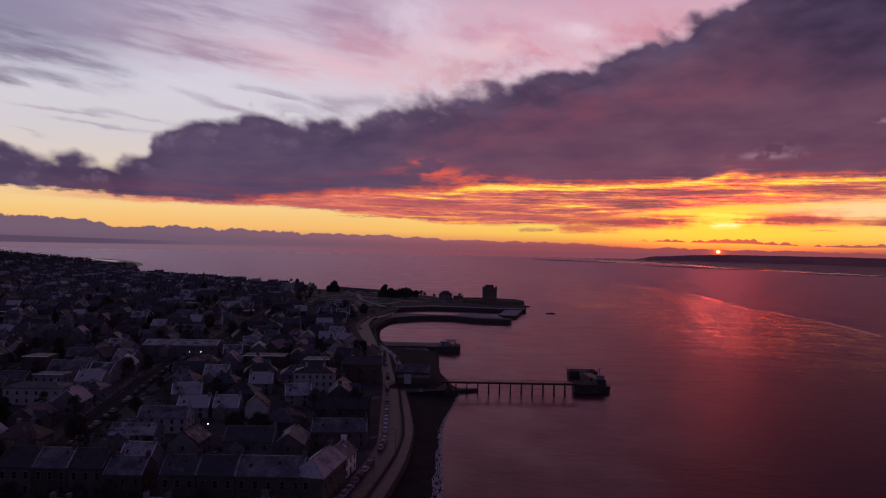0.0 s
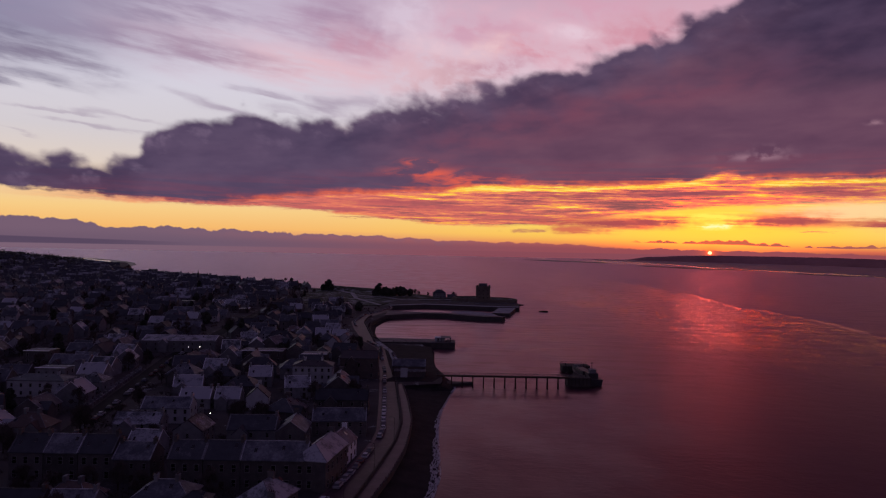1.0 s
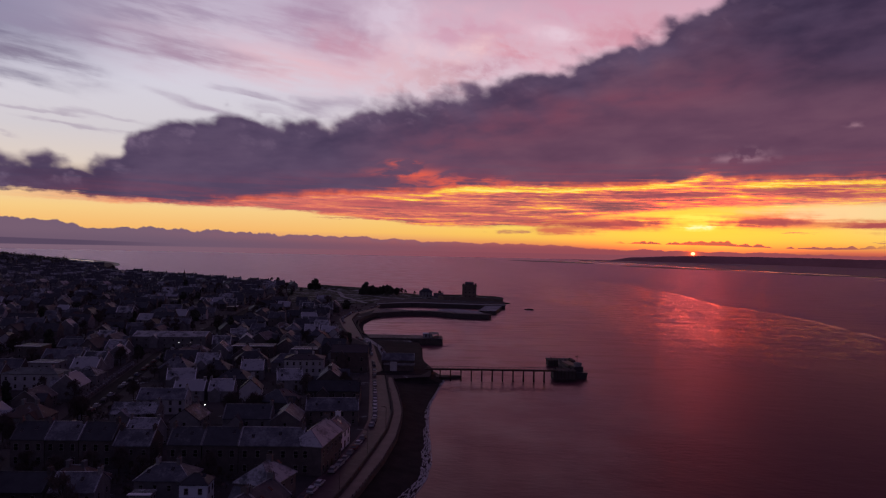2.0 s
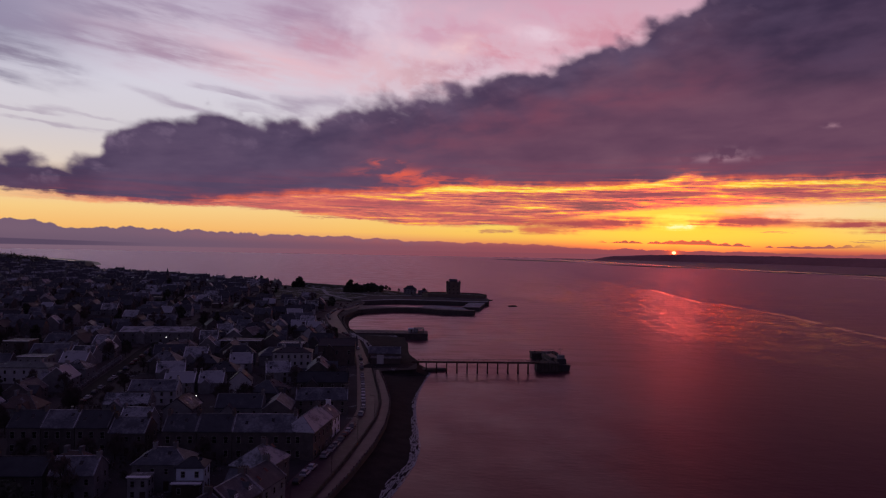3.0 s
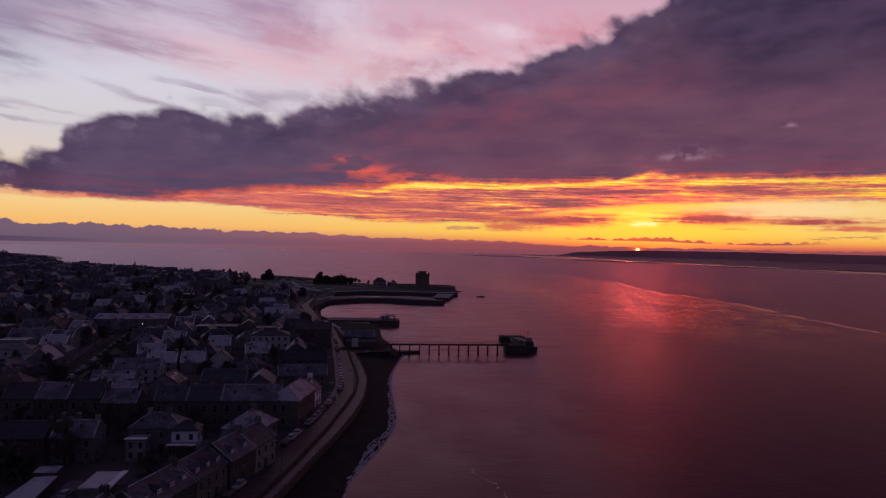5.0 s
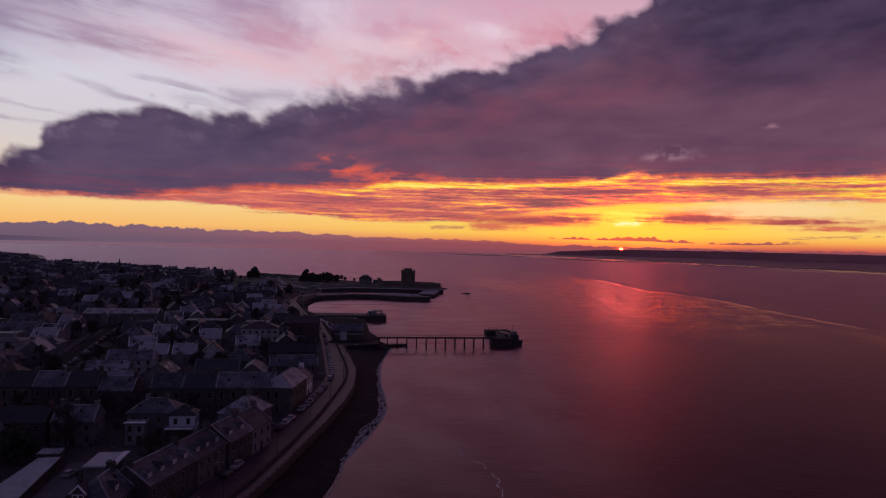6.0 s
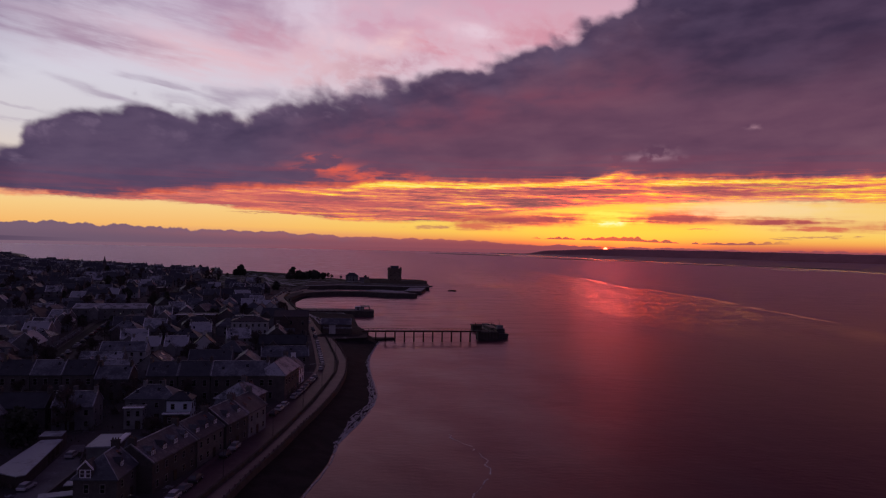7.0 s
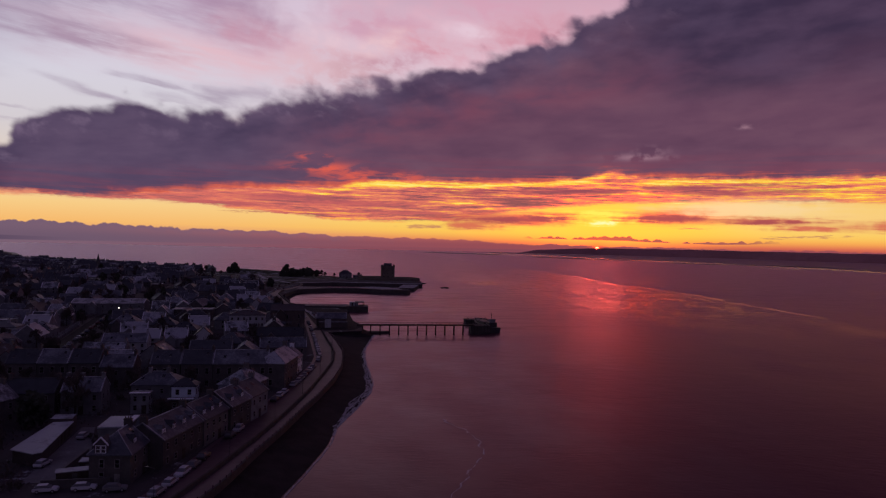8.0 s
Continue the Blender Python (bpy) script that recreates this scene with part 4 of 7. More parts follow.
def roof_bm(L, D, he, rise, kind, over=0.35, thick=0.22):
    bm = bmesh.new()
    a, b = L / 2 + (0.12 if kind == "gable" else over), D / 2 + over
    drop = rise * over / (D / 2)
    z0, z1 = he - drop, he + rise
    r = a if kind == "gable" else max(0.2, L / 2 - D / 2 * 0.9)
    r0, r1 = r, (a if kind == "half" else r)
    low = [bm.verts.new(p) for p in ((-a, -b, z0), (a, -b, z0), (a, b, z0), (-a, b, z0))]
    top = [bm.verts.new(p) for p in ((-r0, 0, z1), (r1, 0, z1))]
    low2 = [bm.verts.new((v.co.x, v.co.y, v.co.z + thick)) for v in low]
    top2 = [bm.verts.new((v.co.x, v.co.y, v.co.z + thick)) for v in top]
    bm.faces.new((low2[0], low2[1], top2[1], top2[0]))
    bm.faces.new((low2[2], low2[3], top2[0], top2[1]))
    bm.faces.new((low[1], low[0], top[0], top[1]))
    bm.faces.new((low[3], low[2], top[1], top[0]))
    for i, j in ((0, 1), (2, 3)):
        bm.faces.new((low[i], low[j], low2[j], low2[i]))
    for i, j, k in ((1, 2, 1), (3, 0, 0)):
        if kind == "gable" or (kind == "half" and k == 1):
            bm.faces.new((low[i], top[k], top2[k], low2[i]))
            bm.faces.new((top[k], low[j], low2[j], top2[k]))
        else:
            bm.faces.new((low2[i], low2[j], top2[k]))
            bm.faces.new((low[j], low[i], top[k]))
            bm.faces.new((low[i], low[j], low2[j], low2[i]))
    # ridge capping, coped skews on the gables, lead on the hips
    plain_faces = set(bm.faces)
    bm_box(bm, -r0, r1, -0.16, 0.16, z1 + thick - 0.06, z1 + thick + 0.08)
    for side, rx_ in ((-1, r0), (1, r1)):
        coped = kind == "gable" or (kind == "half" and side == 1)
        for s in (-1, 1):
            foot_, head_ = Vector((side * a, s * b, z0 + thick)), Vector((side * rx_, 0, z1 + thick))
            inward = Vector((-side * 0.34, 0, 0)) if coped else Vector((-side * 0.12, s * 0.12, 0))
            up_ = Vector((0, 0, 0.16 if coped else 0.05))
            quad = [foot_, foot_ + inward, head_ + inward, head_]
            lo_, hi_ = [bm.verts.new(p - Vector((0, 0, 0.05))) for p in quad], [bm.verts.new(p + up_) for p in quad]
            bm.faces.new(hi_)
            for i in range(4):
                bm.faces.new((lo_[i], lo_[(i + 1) % 4], hi_[(i + 1) % 4], hi_[i]))
    for f in bm.faces:
        if f not in plain_faces:
            f.material_index = 1
    return bm


def wall_bm(L, D, he, rise, kind, foot=1.5):
    bm = bmesh.new()
    if kind != "gable":
        bm_box(bm, -L / 2, L / 2, -D / 2, D / 2, -foot, he + 0.02)
        if kind == "half":
            x0, x1 = L / 2 - 0.4, L / 2
            tri = [[bm.verts.new(p) for p in ((x, -D / 2, he), (x, D / 2, he), (x, 0, he + rise))] for x in (x0, x1)]
            bm.faces.new(tri[0][::-1])
            bm.faces.new(tri[1])
            for i in range(3):
                j = (i + 1) % 3
                bm.faces.new((tri[0][i], tri[0][j], tri[1][j], tri[1][i]))
        return bm
    ends = []
    for x in (-L / 2, L / 2):
        ends.append([bm.verts.new(p) for p in ((x, -D / 2, -foot), (x, D / 2, -foot), (x, D / 2, he), (x, 0, he + rise), (x, -D / 2, he))])
    for i in range(5):
        j = (i + 1) % 5
        bm.faces.new((ends[0][i], ends[1][i], ends[1][j], ends[0][j]))
    bm.faces.new(ends[0][::-1])
    bm.faces.new(ends[1])
    return bm


def add_wing(ob, walls, slates, wx, wide, out, he, rise, side=-1, y0=0.3, over=0.25, thick=0.2):
    """A gabled wing with its ridge across the house's own, from y0 inside the house to out beyond its front (side -1) or back (side 1)."""
    bm = bmesh.new()
    a = wide / 2
    f, b = (side * out, side * y0) if side < 0 else (y0, out)
    prof = ((wx - a, -1.5), (wx + a, -1.5), (wx + a, he), (wx, he + rise), (wx - a, he))
    front, rear = [[bm.verts.new((p, yy, q)) for p, q in prof] for yy in (f, b)]
    bm.faces.new(front)
    bm.faces.new(rear[::-1])
    for i in range(5):
        j = (i + 1) % 5
        bm.faces.new((front[j], front[i], rear[i], rear[j]))
    drop = rise * over / a
    f2, b2 = f - (0.15 if side < 0 else 0), b + (0.15 if side > 0 else 0)
    for s in (-1, 1):
        low = [(wx + s * (a + over), he - drop), (wx, he + rise)]
        v = [bm.verts.new((p, yy, q + t)) for t in (0.0, thick) for yy in (f2, b2) for p, q in low]
        for quad in ((4, 5, 7, 6), (1, 0, 2, 3), (0, 4, 6, 2), (0, 1, 5, 4), (3, 2, 6, 7)):
            bm.faces.new([v[i] for i in (quad if s > 0 else quad[::-1])]).material_index = 1
    return part("wing", bm, (walls, slates), ob)


def add_skylight(ob, L, D, he, rise, u, up):
    """A small roof window lying on the front slope: u along the ridge from -0.5 to 0.5, up the slope from 0 to 1."""
    bm = bmesh.new()
    k = rise / (D / 2)
    x0, y0, z0 = u * L, -D / 2 * (1 - up), he + rise * up + 0.24
    v = [bm.verts.new((x0 + dx, y0 + dy, z0 + k * dy + dz)) for dz in (-0.05, 0.1) for dx, dy in ((-0.4, -0.5), (0.4, -0.5), (0.4, 0.5), (-0.4, 0.5))]
    for i in range(4):
        j = (i + 1) % 4
        bm.faces.new((v[i], v[j], v[4 + j], v[4 + i]))
    bm.faces.new(v[4:]).material_index = 1
    part("skylight", bm, (M_frame, M_pane), ob)


def house(L, D, he, rise, kind, walls, slates, label, x=0, y=0, rz=0, z=None, storeys=2, bays=3, back=True, chimneys=2, dormers=0, detail=2, lit=(), group="", name="house", category="house", wings=(), skylights=()):
    """A house with its ridge along its own x and its front to -y. detail 2: panes of their own; 1: windows on the seen sides; 0: few."""
    ob = thing(name, label, category, x, y, hill(x, y) if z is None else z, rz, group)
    roof_ = roof_bm(L, D, he, rise, kind) if kind != "flat" else None
    if roof_:
        for wx, wide, out, wh, wr, side in wings:
            add_wing(ob, walls, slates, wx, wide, D / 2 + out, wh, wr, side)
        for u, up in skylights if detail else ():
            add_skylight(ob, L, D, he, rise, u, up)
    part("wall", wall_bm(L, D, he, rise, kind), walls, ob)
    if kind == "flat":
        bm = bmesh.new()
        bm_box(bm, -L / 2 - 0.2, L / 2 + 0.2, -D / 2 - 0.2, D / 2 + 0.2, he, he + 0.3)
        part("roof", bm, slates, ob)
        bm = bmesh.new()
        bm_box(bm, -L / 2 - 0.3, L / 2 + 0.3, -D / 2 - 0.3, -D / 2 + 1.0, he + 0.28, he + 0.48)
        part("parapet", bm, M_snow, ob, "snowy edge of the flat roof")
    else:
        part("roof", roof_, (slates, M_snow if slates is M_slate_snow and detail < 2 else M_cope), ob)
    step = (he - 0.3) / storeys
    high, broad = ((2.0, 1.25) if he >= 7.5 and storeys == 2 else (1.5, 1.0)) if detail else (1.4, 1.0)

    def window(wx, wy, wz, turn, wide=broad, tall=high, glow=False):
        if detail:
            frame_ = part("window", window_mesh(wide, tall), None, ob)
            part("pane", lit_mesh(wide, tall) if glow else pane_mesh(wide, tall), None, frame_)
        else:
            frame_ = part("window", pane_mesh(wide, tall), None, ob)
        frame_.matrix_basis = pose(wx, wy, wz, 0, 0, turn)

    count = 0
    for s in range(storeys):
        for b in range(bays):
            wx, wz = -L / 2 + (b + 0.5) * L / bays, 0.85 + s * step
            if s == 0 and b == bays // 2 and detail:
                bm = bmesh.new()
                bm_box(bm, -0.5, 0.5, -0.05, 0.02, 0, 2.1)
                bm_box(bm, -0.62, -0.5, -0.07, 0.02, 0, 2.25)
                bm_box(bm, 0.5, 0.62, -0.07, 0.02, 0, 2.25)
                bm_box(bm, -0.5, 0.5, -0.07, 0.02, 2.1, 2.25)
                door = part("door", bm, M_timber, ob)
                door.matrix_basis = pose(wx, -D / 2, 0)
            else:
                window(wx, -D / 2, wz, 0, glow=count in lit)
            count += 1
            if back and detail == 2:
                window(wx, D / 2, wz, 180)
    if detail:
        for s in range(storeys):
            window(L / 2, -D / 4, 0.85 + s * step, 90)
            if detail == 2:
                window(L / 2, D / 4, 0.85 + s * step, 90)
                if (x, y) != (-55.4, 94.5):
                    window(-L / 2, 0, 0.85 + s * step, -90)
    ends = [0.5, -0.5, 0.0][:chimneys]
    for k in ends:
        inset = 0.5 if kind in ("gable", "half") else D * 0.45
        stack, pots = chimney_mesh(1.5, 1.1, walls if kind != "flat" else M_stone)
        c = part("chimney", stack, None, ob)
        c.matrix_basis = pose(k * 2 * (L / 2 - inset), 0, he + rise + 0.1)
        if detail == 2:
            for j in (-1, 0, 1):
                o_ = part("pot", pots, None, c)
                o_.matrix_basis = pose(0, j * 0.52, 0)
    for k in range(dormers):
        dx = -L / 2 + (k + 0.5) * L / dormers
        depth = D / 2 * 0.75
        bm = bmesh.new()
        zb, zt, zr = he + rise * 0.1, he + rise * 0.1 + 1.5, he + rise * 0.1 + 2.3
        front = [bm.verts.new(p) for p in ((dx - 0.75, -depth, zb), (dx + 0.75, -depth, zb), (dx + 0.75, -depth, zt), (dx, -depth, zr), (dx - 0.75, -depth, zt))]
        rear = [bm.verts.new((v.co.x, 0.0, v.co.z)) for v in front]
        bm.faces.new(front)
        for i in range(5):
            j = (i + 1) % 5
            f = bm.faces.new((front[j], front[i], rear[i], rear[j]))
            f.material_index = 1 if i in (2, 3) else 0
        dormer = part("dormer", bm, (walls, slates), ob)
        for off_ in (-0.34, 0.34):
            wn = part("window", white_window(0.62, 1.35), None, dormer)
            wn.matrix_basis = pose(dx + off_, -depth - 0.02, zb + 0.15)
    return ob


TAKEN = []


def take(x, y, r):
    TAKEN.append((x, y, r))


near = [
    # length, depth, eave, rise, roof, walls, slates, x, y, turn, storeys, bays, chimneys, dormers, label
    (17.0, 10, 8.0, 3.5, "gable", M_stone, M_slate, -42.6, 185, 0, 2, 5, 1, 0, "dark sandstone terrace house with a plain slate roof"),
    (9.5, 10, 8.0, 3.5, "gable", M_stone, M_slate, -56.0, 185, 0, 2, 3, 1, 0, "dark sandstone terrace house with a plain slate roof"),
    (9.0, 10, 8.0, 3.4, "gable", M_stone, M_slate, -65.5, 185, 0, 2, 3, 2, 0, "dark sandstone end house of a terrace with slate roof"),
    (18.5, 9.0, 8.1, 3.1, "half", M_stone, M_slate_snow, -31.6, 189.0, 79.5, 2, 5, 1, 0, "tall sandstone corner house with a frosted slate roof"),
    (11.0, 7.5, 5.6, 3.0, "gable", M_bright, M_slate, -29.2, 208.0, 80, 2, 3, 1, 0, "small white rendered house with a gable to the shore"),
    (10.0, 10, 6.4, 3.2, "gable", M_stone, M_slate, -81, 189, 0, 2, 3, 2, 0, "lower sandstone house with slate roof between two terraces"),
    (9.0, 10, 7.6, 3.6, "gable", M_stone, M_slate, -91.0, 190, 0, 2, 3, 1, 0, "tall sandstone terrace house with slate roof"),
    (9.0, 10, 7.6, 3.6, "gable", M_stone, M_slate, -100.2, 190, 0, 2, 3, 1, 0, "tall sandstone terrace house with slate roof"),
    (9.0, 10, 7.6, 3.6, "gable", M_stone, M_slate, -109.4, 190, 0, 2, 3, 2, 0, "tall sandstone end house of a terrace"),
    (17.0, 9.3, 6.1, 3.1, "gable", M_stone, M_slate, -49.9, 107.5, 73, 2, 5, 2, 4, "long sandstone terrace house with white framed dormers"),
    (12.0, 9.3, 6.1, 3.1, "gable", M_stone, M_slate, -45.2, 121.8, 72, 2, 4, 1, 3, "sandstone terrace house with dormers facing the sea"),
    (11.0, 9.3, 6.3, 3.3, "gable", M_stone, M_slate, -40.9, 133.2, 71, 2, 3, 1, 2, "sandstone terrace house with dormers and frosted slate"),
    (10.5, 9.3, 6.3, 3.1, "gable", M_harl, M_slate, -37.4, 143.8, 72, 2, 3, 2, 0, "grey harled house at the end of the sea terrace"),
    (12.0, 9.5, 6.6, 3.4, "hip", M_stone, M_slate_snow, -39.2, 158.5, 72, 2, 3, 1, 0, "sandstone house with a hipped frosted slate roof"),
    (9.4, 7.8, 5.9, 3.3, "half", M_stone, M_slate, -55.4, 94.5, 84, 2, 2, 1, 1, "sandstone end house with a white gabled wall dormer"),
    (10.0, 6.0, 4.6, 0, "flat", M_harl, M_lean, -62.5, 119.8, 90, 1, 3, 0, 0, "flat roofed rear annexe with snow on its roof"),
    (13.0, 9.0, 6.3, 2.8, "hip", M_harl, M_slate, -62.6, 160.0, 0, 2, 4, 2, 0, "grey harled villa with a hipped slate roof"),
    (6.4, 5.6, 6.3, 1.6, "hip", M_pale, M_slate, -54.7, 156.0, 0, 2, 2, 0, 0, "pale blue painted bay wing with a small hipped roof"),
    (6.4, 2.6, 2.9, 0, "flat", M_timber, M_flat, -54.9, 151.8, 0, 1, 2, 0, 0, "low dark lean-to with a snowy edge before the pale wing"),
    (4.6, 4.0, 5.2, 0, "flat", M_harl, M_flat, -65.0, 150.0, 0, 2, 2, 0, 0, "small flat roofed rear annexe of the villa"),
    (10.0, 9.0, 6.0, 3.0, "gable", M_harl, M_slate, -80.0, 152.5, 2, 2, 3, 1, 0, "grey harled cottage with a plain slate roof"),
    (13.0, 9.0, 5.6, 3.0, "gable", M_stone, M_slate, -93.2, 153.5, 0, 2, 3, 2, 0, "sandstone cottage with a frosted slate roof"),
    (13.0, 9.5, 6.2, 3.2, "gable", M_stone, M_slate_snow, -100.0, 138.0, 62, 2, 3, 1, 0, "sandstone house with a steep frosted slate roof"),
    (13.0, 9.5, 6.2, 3.2, "gable", M_stone, M_slate, -104.0, 118.0, 70, 2, 3, 1, 0, "sandstone house with a plain slate roof"),
    (12.0, 10.0, 5.6, 3.4, "gable", M_harl, M_slate, -93.0, 100.0, 80, 2, 3, 1, 0, "grey harled house with slate roof beside a drive"),
    (15.0, 10, 6.2, 3.4, "gable", M_harl, M_slate, -58, 222, 2, 2, 3, 1, 0, "grey harled house with gabled slate roof"),
    (12.0, 9, 5.6, 3.4, "gable", M_harl, M_slate_snow, -77.0, 222.0, 88, 2, 3, 1, 0, "harled house with a steep frosted gable roof"),
    (13.0, 9, 5.4, 3.2, "gable", M_stone, M_slate, -46.0, 224.0, 92, 2, 3, 1, 0, "sandstone cottage with its gable to the lane"),
    (18.0, 9, 5.4, 3.2, "gable", M_stone, M_slate, -33.0, 238.0, 4, 2, 5, 2, 0, "long low sandstone house with slate roof by the shore road"),
    (20.0, 9, 6.0, 3.2, "gable", M_stone, M_slate, -36.0, 268.0, 2, 2, 5, 2, 0, "long sandstone terrace house with a dark slate roof"),
    (17.0, 9, 5.4, 3.0, "gable", M_white, M_slate, -96.0, 252.0, 3, 2, 5, 1, 0, "white rendered house with a row of small windows"),
    (15.0, 9, 4.8, 2.8, "gable", M_harl, M_slate_snow, -98.0, 232.0, 3, 2, 4, 1, 0, "low harled house with a frosted slate roof"),
    (17.5, 11, 9.6, 1.8, "hip", M_white, M_slate, -56.0, 321.0, 3, 3, 6, 2, 0, "pale three storey block of flats with tall windows"),
    (18.0, 16, 9.8, 2.6, "gable", M_brick, M_slate, -37.5, 346.0, 2, 2, 3, 0, 0, "large dark brick hall beside the shore road"),
    (9.0, 7.6, 5.2, 3.7, "gable", M_white, M_slate, -62.0, 428.0, 88, 2, 2, 1, 0, "white cottage with a steep gable facing the sea"),
    (9.0, 7.6, 5.2, 3.7, "gable", M_white, M_slate, -52.5, 430.0, 88, 2, 2, 1, 0, "white cottage with a steep gable facing the sea"),
    (22.0, 12, 6.0, 0, "flat", M_brick, M_flat, -94.0, 386.0, 2, 2, 5, 0, 0, "long flat roofed brick hall with snow on its roof"),
    (13.0, 11, 6.0, 0, "flat", M_brick, M_flat, -64.5, 377.0, 2, 2, 4, 0, 0, "flat roofed brick hall with snow along its edge"),
    (23.0, 11, 6.6, 1.6, "hip", M_white, M_slate, -163.0, 292.0, 0, 2, 6, 1, 0, "long pale two storey block with a low roof"),
    (13.0, 9, 6.5, 0, "flat", M_harl, M_flat, -172.0, 319.0, 0, 2, 4, 0, 0, "flat roofed block with bright snow on the roof"),
    (11.0, 11, 4.2, 3.0, "hip", M_harl, M_slate_snow, -146.5, 303.0, 0, 1, 3, 0, 0, "low hall with a frosted pyramid roof"),
    (42.0, 16, 6.5, 2.2, "gable", M_harl, M_slate_snow, -150.0, 420.0, 2, 2, 8, 0, 0, "long grey hall with a low frosted roof"),
    (12.0, 11, 9.0, 0, "flat", M_stone, M_flat, -196.0, 352.0, 0, 3, 3, 0, 0, "three storey stone block with a flat roof"),
]
for i, (L, D, he, rise, kind, wl, sl, x, y, rz, st, by, ch, dm, lab) in enumerate(near):
    wings = [(L * 0.22, 5.0, 3.2, he * 0.8, 2.4, 1)] if kind == "gable" and i % 3 == 0 and y < 230 else ([(-L * 0.2, 4.6, 2.2, he * 0.85, 2.2, -1)] if kind in ("gable", "hip") and y >= 200 and i % 2 and rz < 60 else [])
    lights = [(-0.3, 0.45), (0.12, 0.6)] if i % 2 == 0 and not dm else ([(0.3, 0.7)] if i % 3 else [])
    made = house(L, D, he, rise, kind, wl, sl, lab, x, y, rz, None, st, by, y < 230, ch, dm, 2 if y < 330 else 1, wings=wings, skylights=lights)
    if (x, y) == (-55.4, 94.5):
        GABLE = made.name
    take(x, y, max(L, D) / 2 + 1)
    for k in (-0.3, 0.3):
        take(x + k * L * math.cos(radians(rz)), y + k * L * math.sin(radians(rz)), D / 2 + 1)

# the long garage with its snowy roof, and the drive beside it
bm = bmesh.new()
bm_prism(bm, [(-79.6, 106.0), (-74.4, 102.6), (-73.2, 103.4), (-75.6, 129.0), (-79.4, 128.2)], 3.3, 5.9)
garage = thing("garage", "long low row of garages with a snowy lean roof", "garage")
part("wall", bm, M_brick, garage)
bm = bmesh.new()
bm_prism(bm, [(-80.0, 105.8), (-74.4, 102.2), (-72.9, 103.2), (-75.3, 129.2), (-79.8, 128.6)], 5.9, 6.1)
part("roof", bm, M_lean, garage)
bm = bmesh.new()
bm_prism(bm, [(-81.0, 130.2), (-75.9, 130.0), (-76.6, 135.2), (-81.4, 135.0)], 3.3, 6.5, 0, 1)
part("annexe", bm, (M_brick, M_lean), garage)
for k in range(7):
    bm = bmesh.new()
    bm_box(bm, -0.06, 0.03, -1.2, 1.2, 0, 2.1)
    d = part("door", bm, M_timber, garage)
    d.matrix_basis = pose(-73.45 - 0.092 * k * 3.4, 105.5 + k * 3.4, 3.35, 0, 0, 5)
take(-72, 140, 9), take(-64, 138, 8), take(-55, 145, 6), take(-50.5, 152, 5), take(-49, 146, 5), take(-132, 391, 8), take(-139, 391, 6), take(-80.6, 242, 6), take(-124, 238, 7), take(-153, 282, 6)
take(-77.5, 116, 12)
take(-78, 130, 7)
bm = bmesh.new()
bm_prism(bm, [(-72.6, 92.0), (-66.2, 92.0), (-66.0, 112.0), (-72.0, 134.0), (-75.0, 134.0)], 3.0, 3.37)
tagged(new("drive", done("drive", bm, M_drive)), "pale frosted drive beside the garages", "drive", kind="structure")
take(-70, 100, 7), take(-70, 112, 6), take(-72, 125, 5), take(-60, 108, 8), take(-64, 91, 9), take(-68, 84, 9)
# two snowy sheds behind the end house
for x, y, ln, dp, h, rz in ((-63.4, 92.6, 5.6, 2.4, 2.2, 16), (-62.6, 98.6, 2.4, 2.6, 2.3, 4)):
    shed = thing("shed", "small low garden shed with snow on its flat roof", "shed", x, y, 3.3, rz, "sheds by the drive")
    bm = bmesh.new()
    bm_box(bm, -ln / 2, ln / 2, -dp / 2, dp / 2, -0.3, h)
    part("wall", bm, M_timber, shed)
    bm = bmesh.new()
    bm_box(bm, -ln / 2 - 0.15, ln / 2 + 0.15, -dp / 2 - 0.15, dp / 2 + 0.15, h, h + 0.16)
    part("roof", bm, M_lean, shed, "snow covered roof")
    bm = bmesh.new()
    bm_box(bm, -0.45, 0.45, -0.05, 0.02, 0, 1.9)
    part("door", bm, M_stone, shed).matrix_basis = pose(0.4, -dp / 2, 0.0)
# garden walls by the drive
for x, y, rz, ln in ((-61.5, 88.5, 3, 12.0), (-66.0, 101.0, 88, 16.0)):
    bm = bmesh.new()
    bm_box(bm, -ln / 2, ln / 2, -0.2, 0.2, -0.3, 1.6)
    bm_box(bm, -ln / 2 - 0.05, ln / 2 + 0.05, -0.28, 0.28, 1.6, 1.75)
    g = tagged(new("garden_wall", done("garden_wall", bm, M_stone)), "low sandstone garden wall with a flat coping", "wall")
    g.matrix_basis = pose(x, y, 3.3, 0, 0, rz)

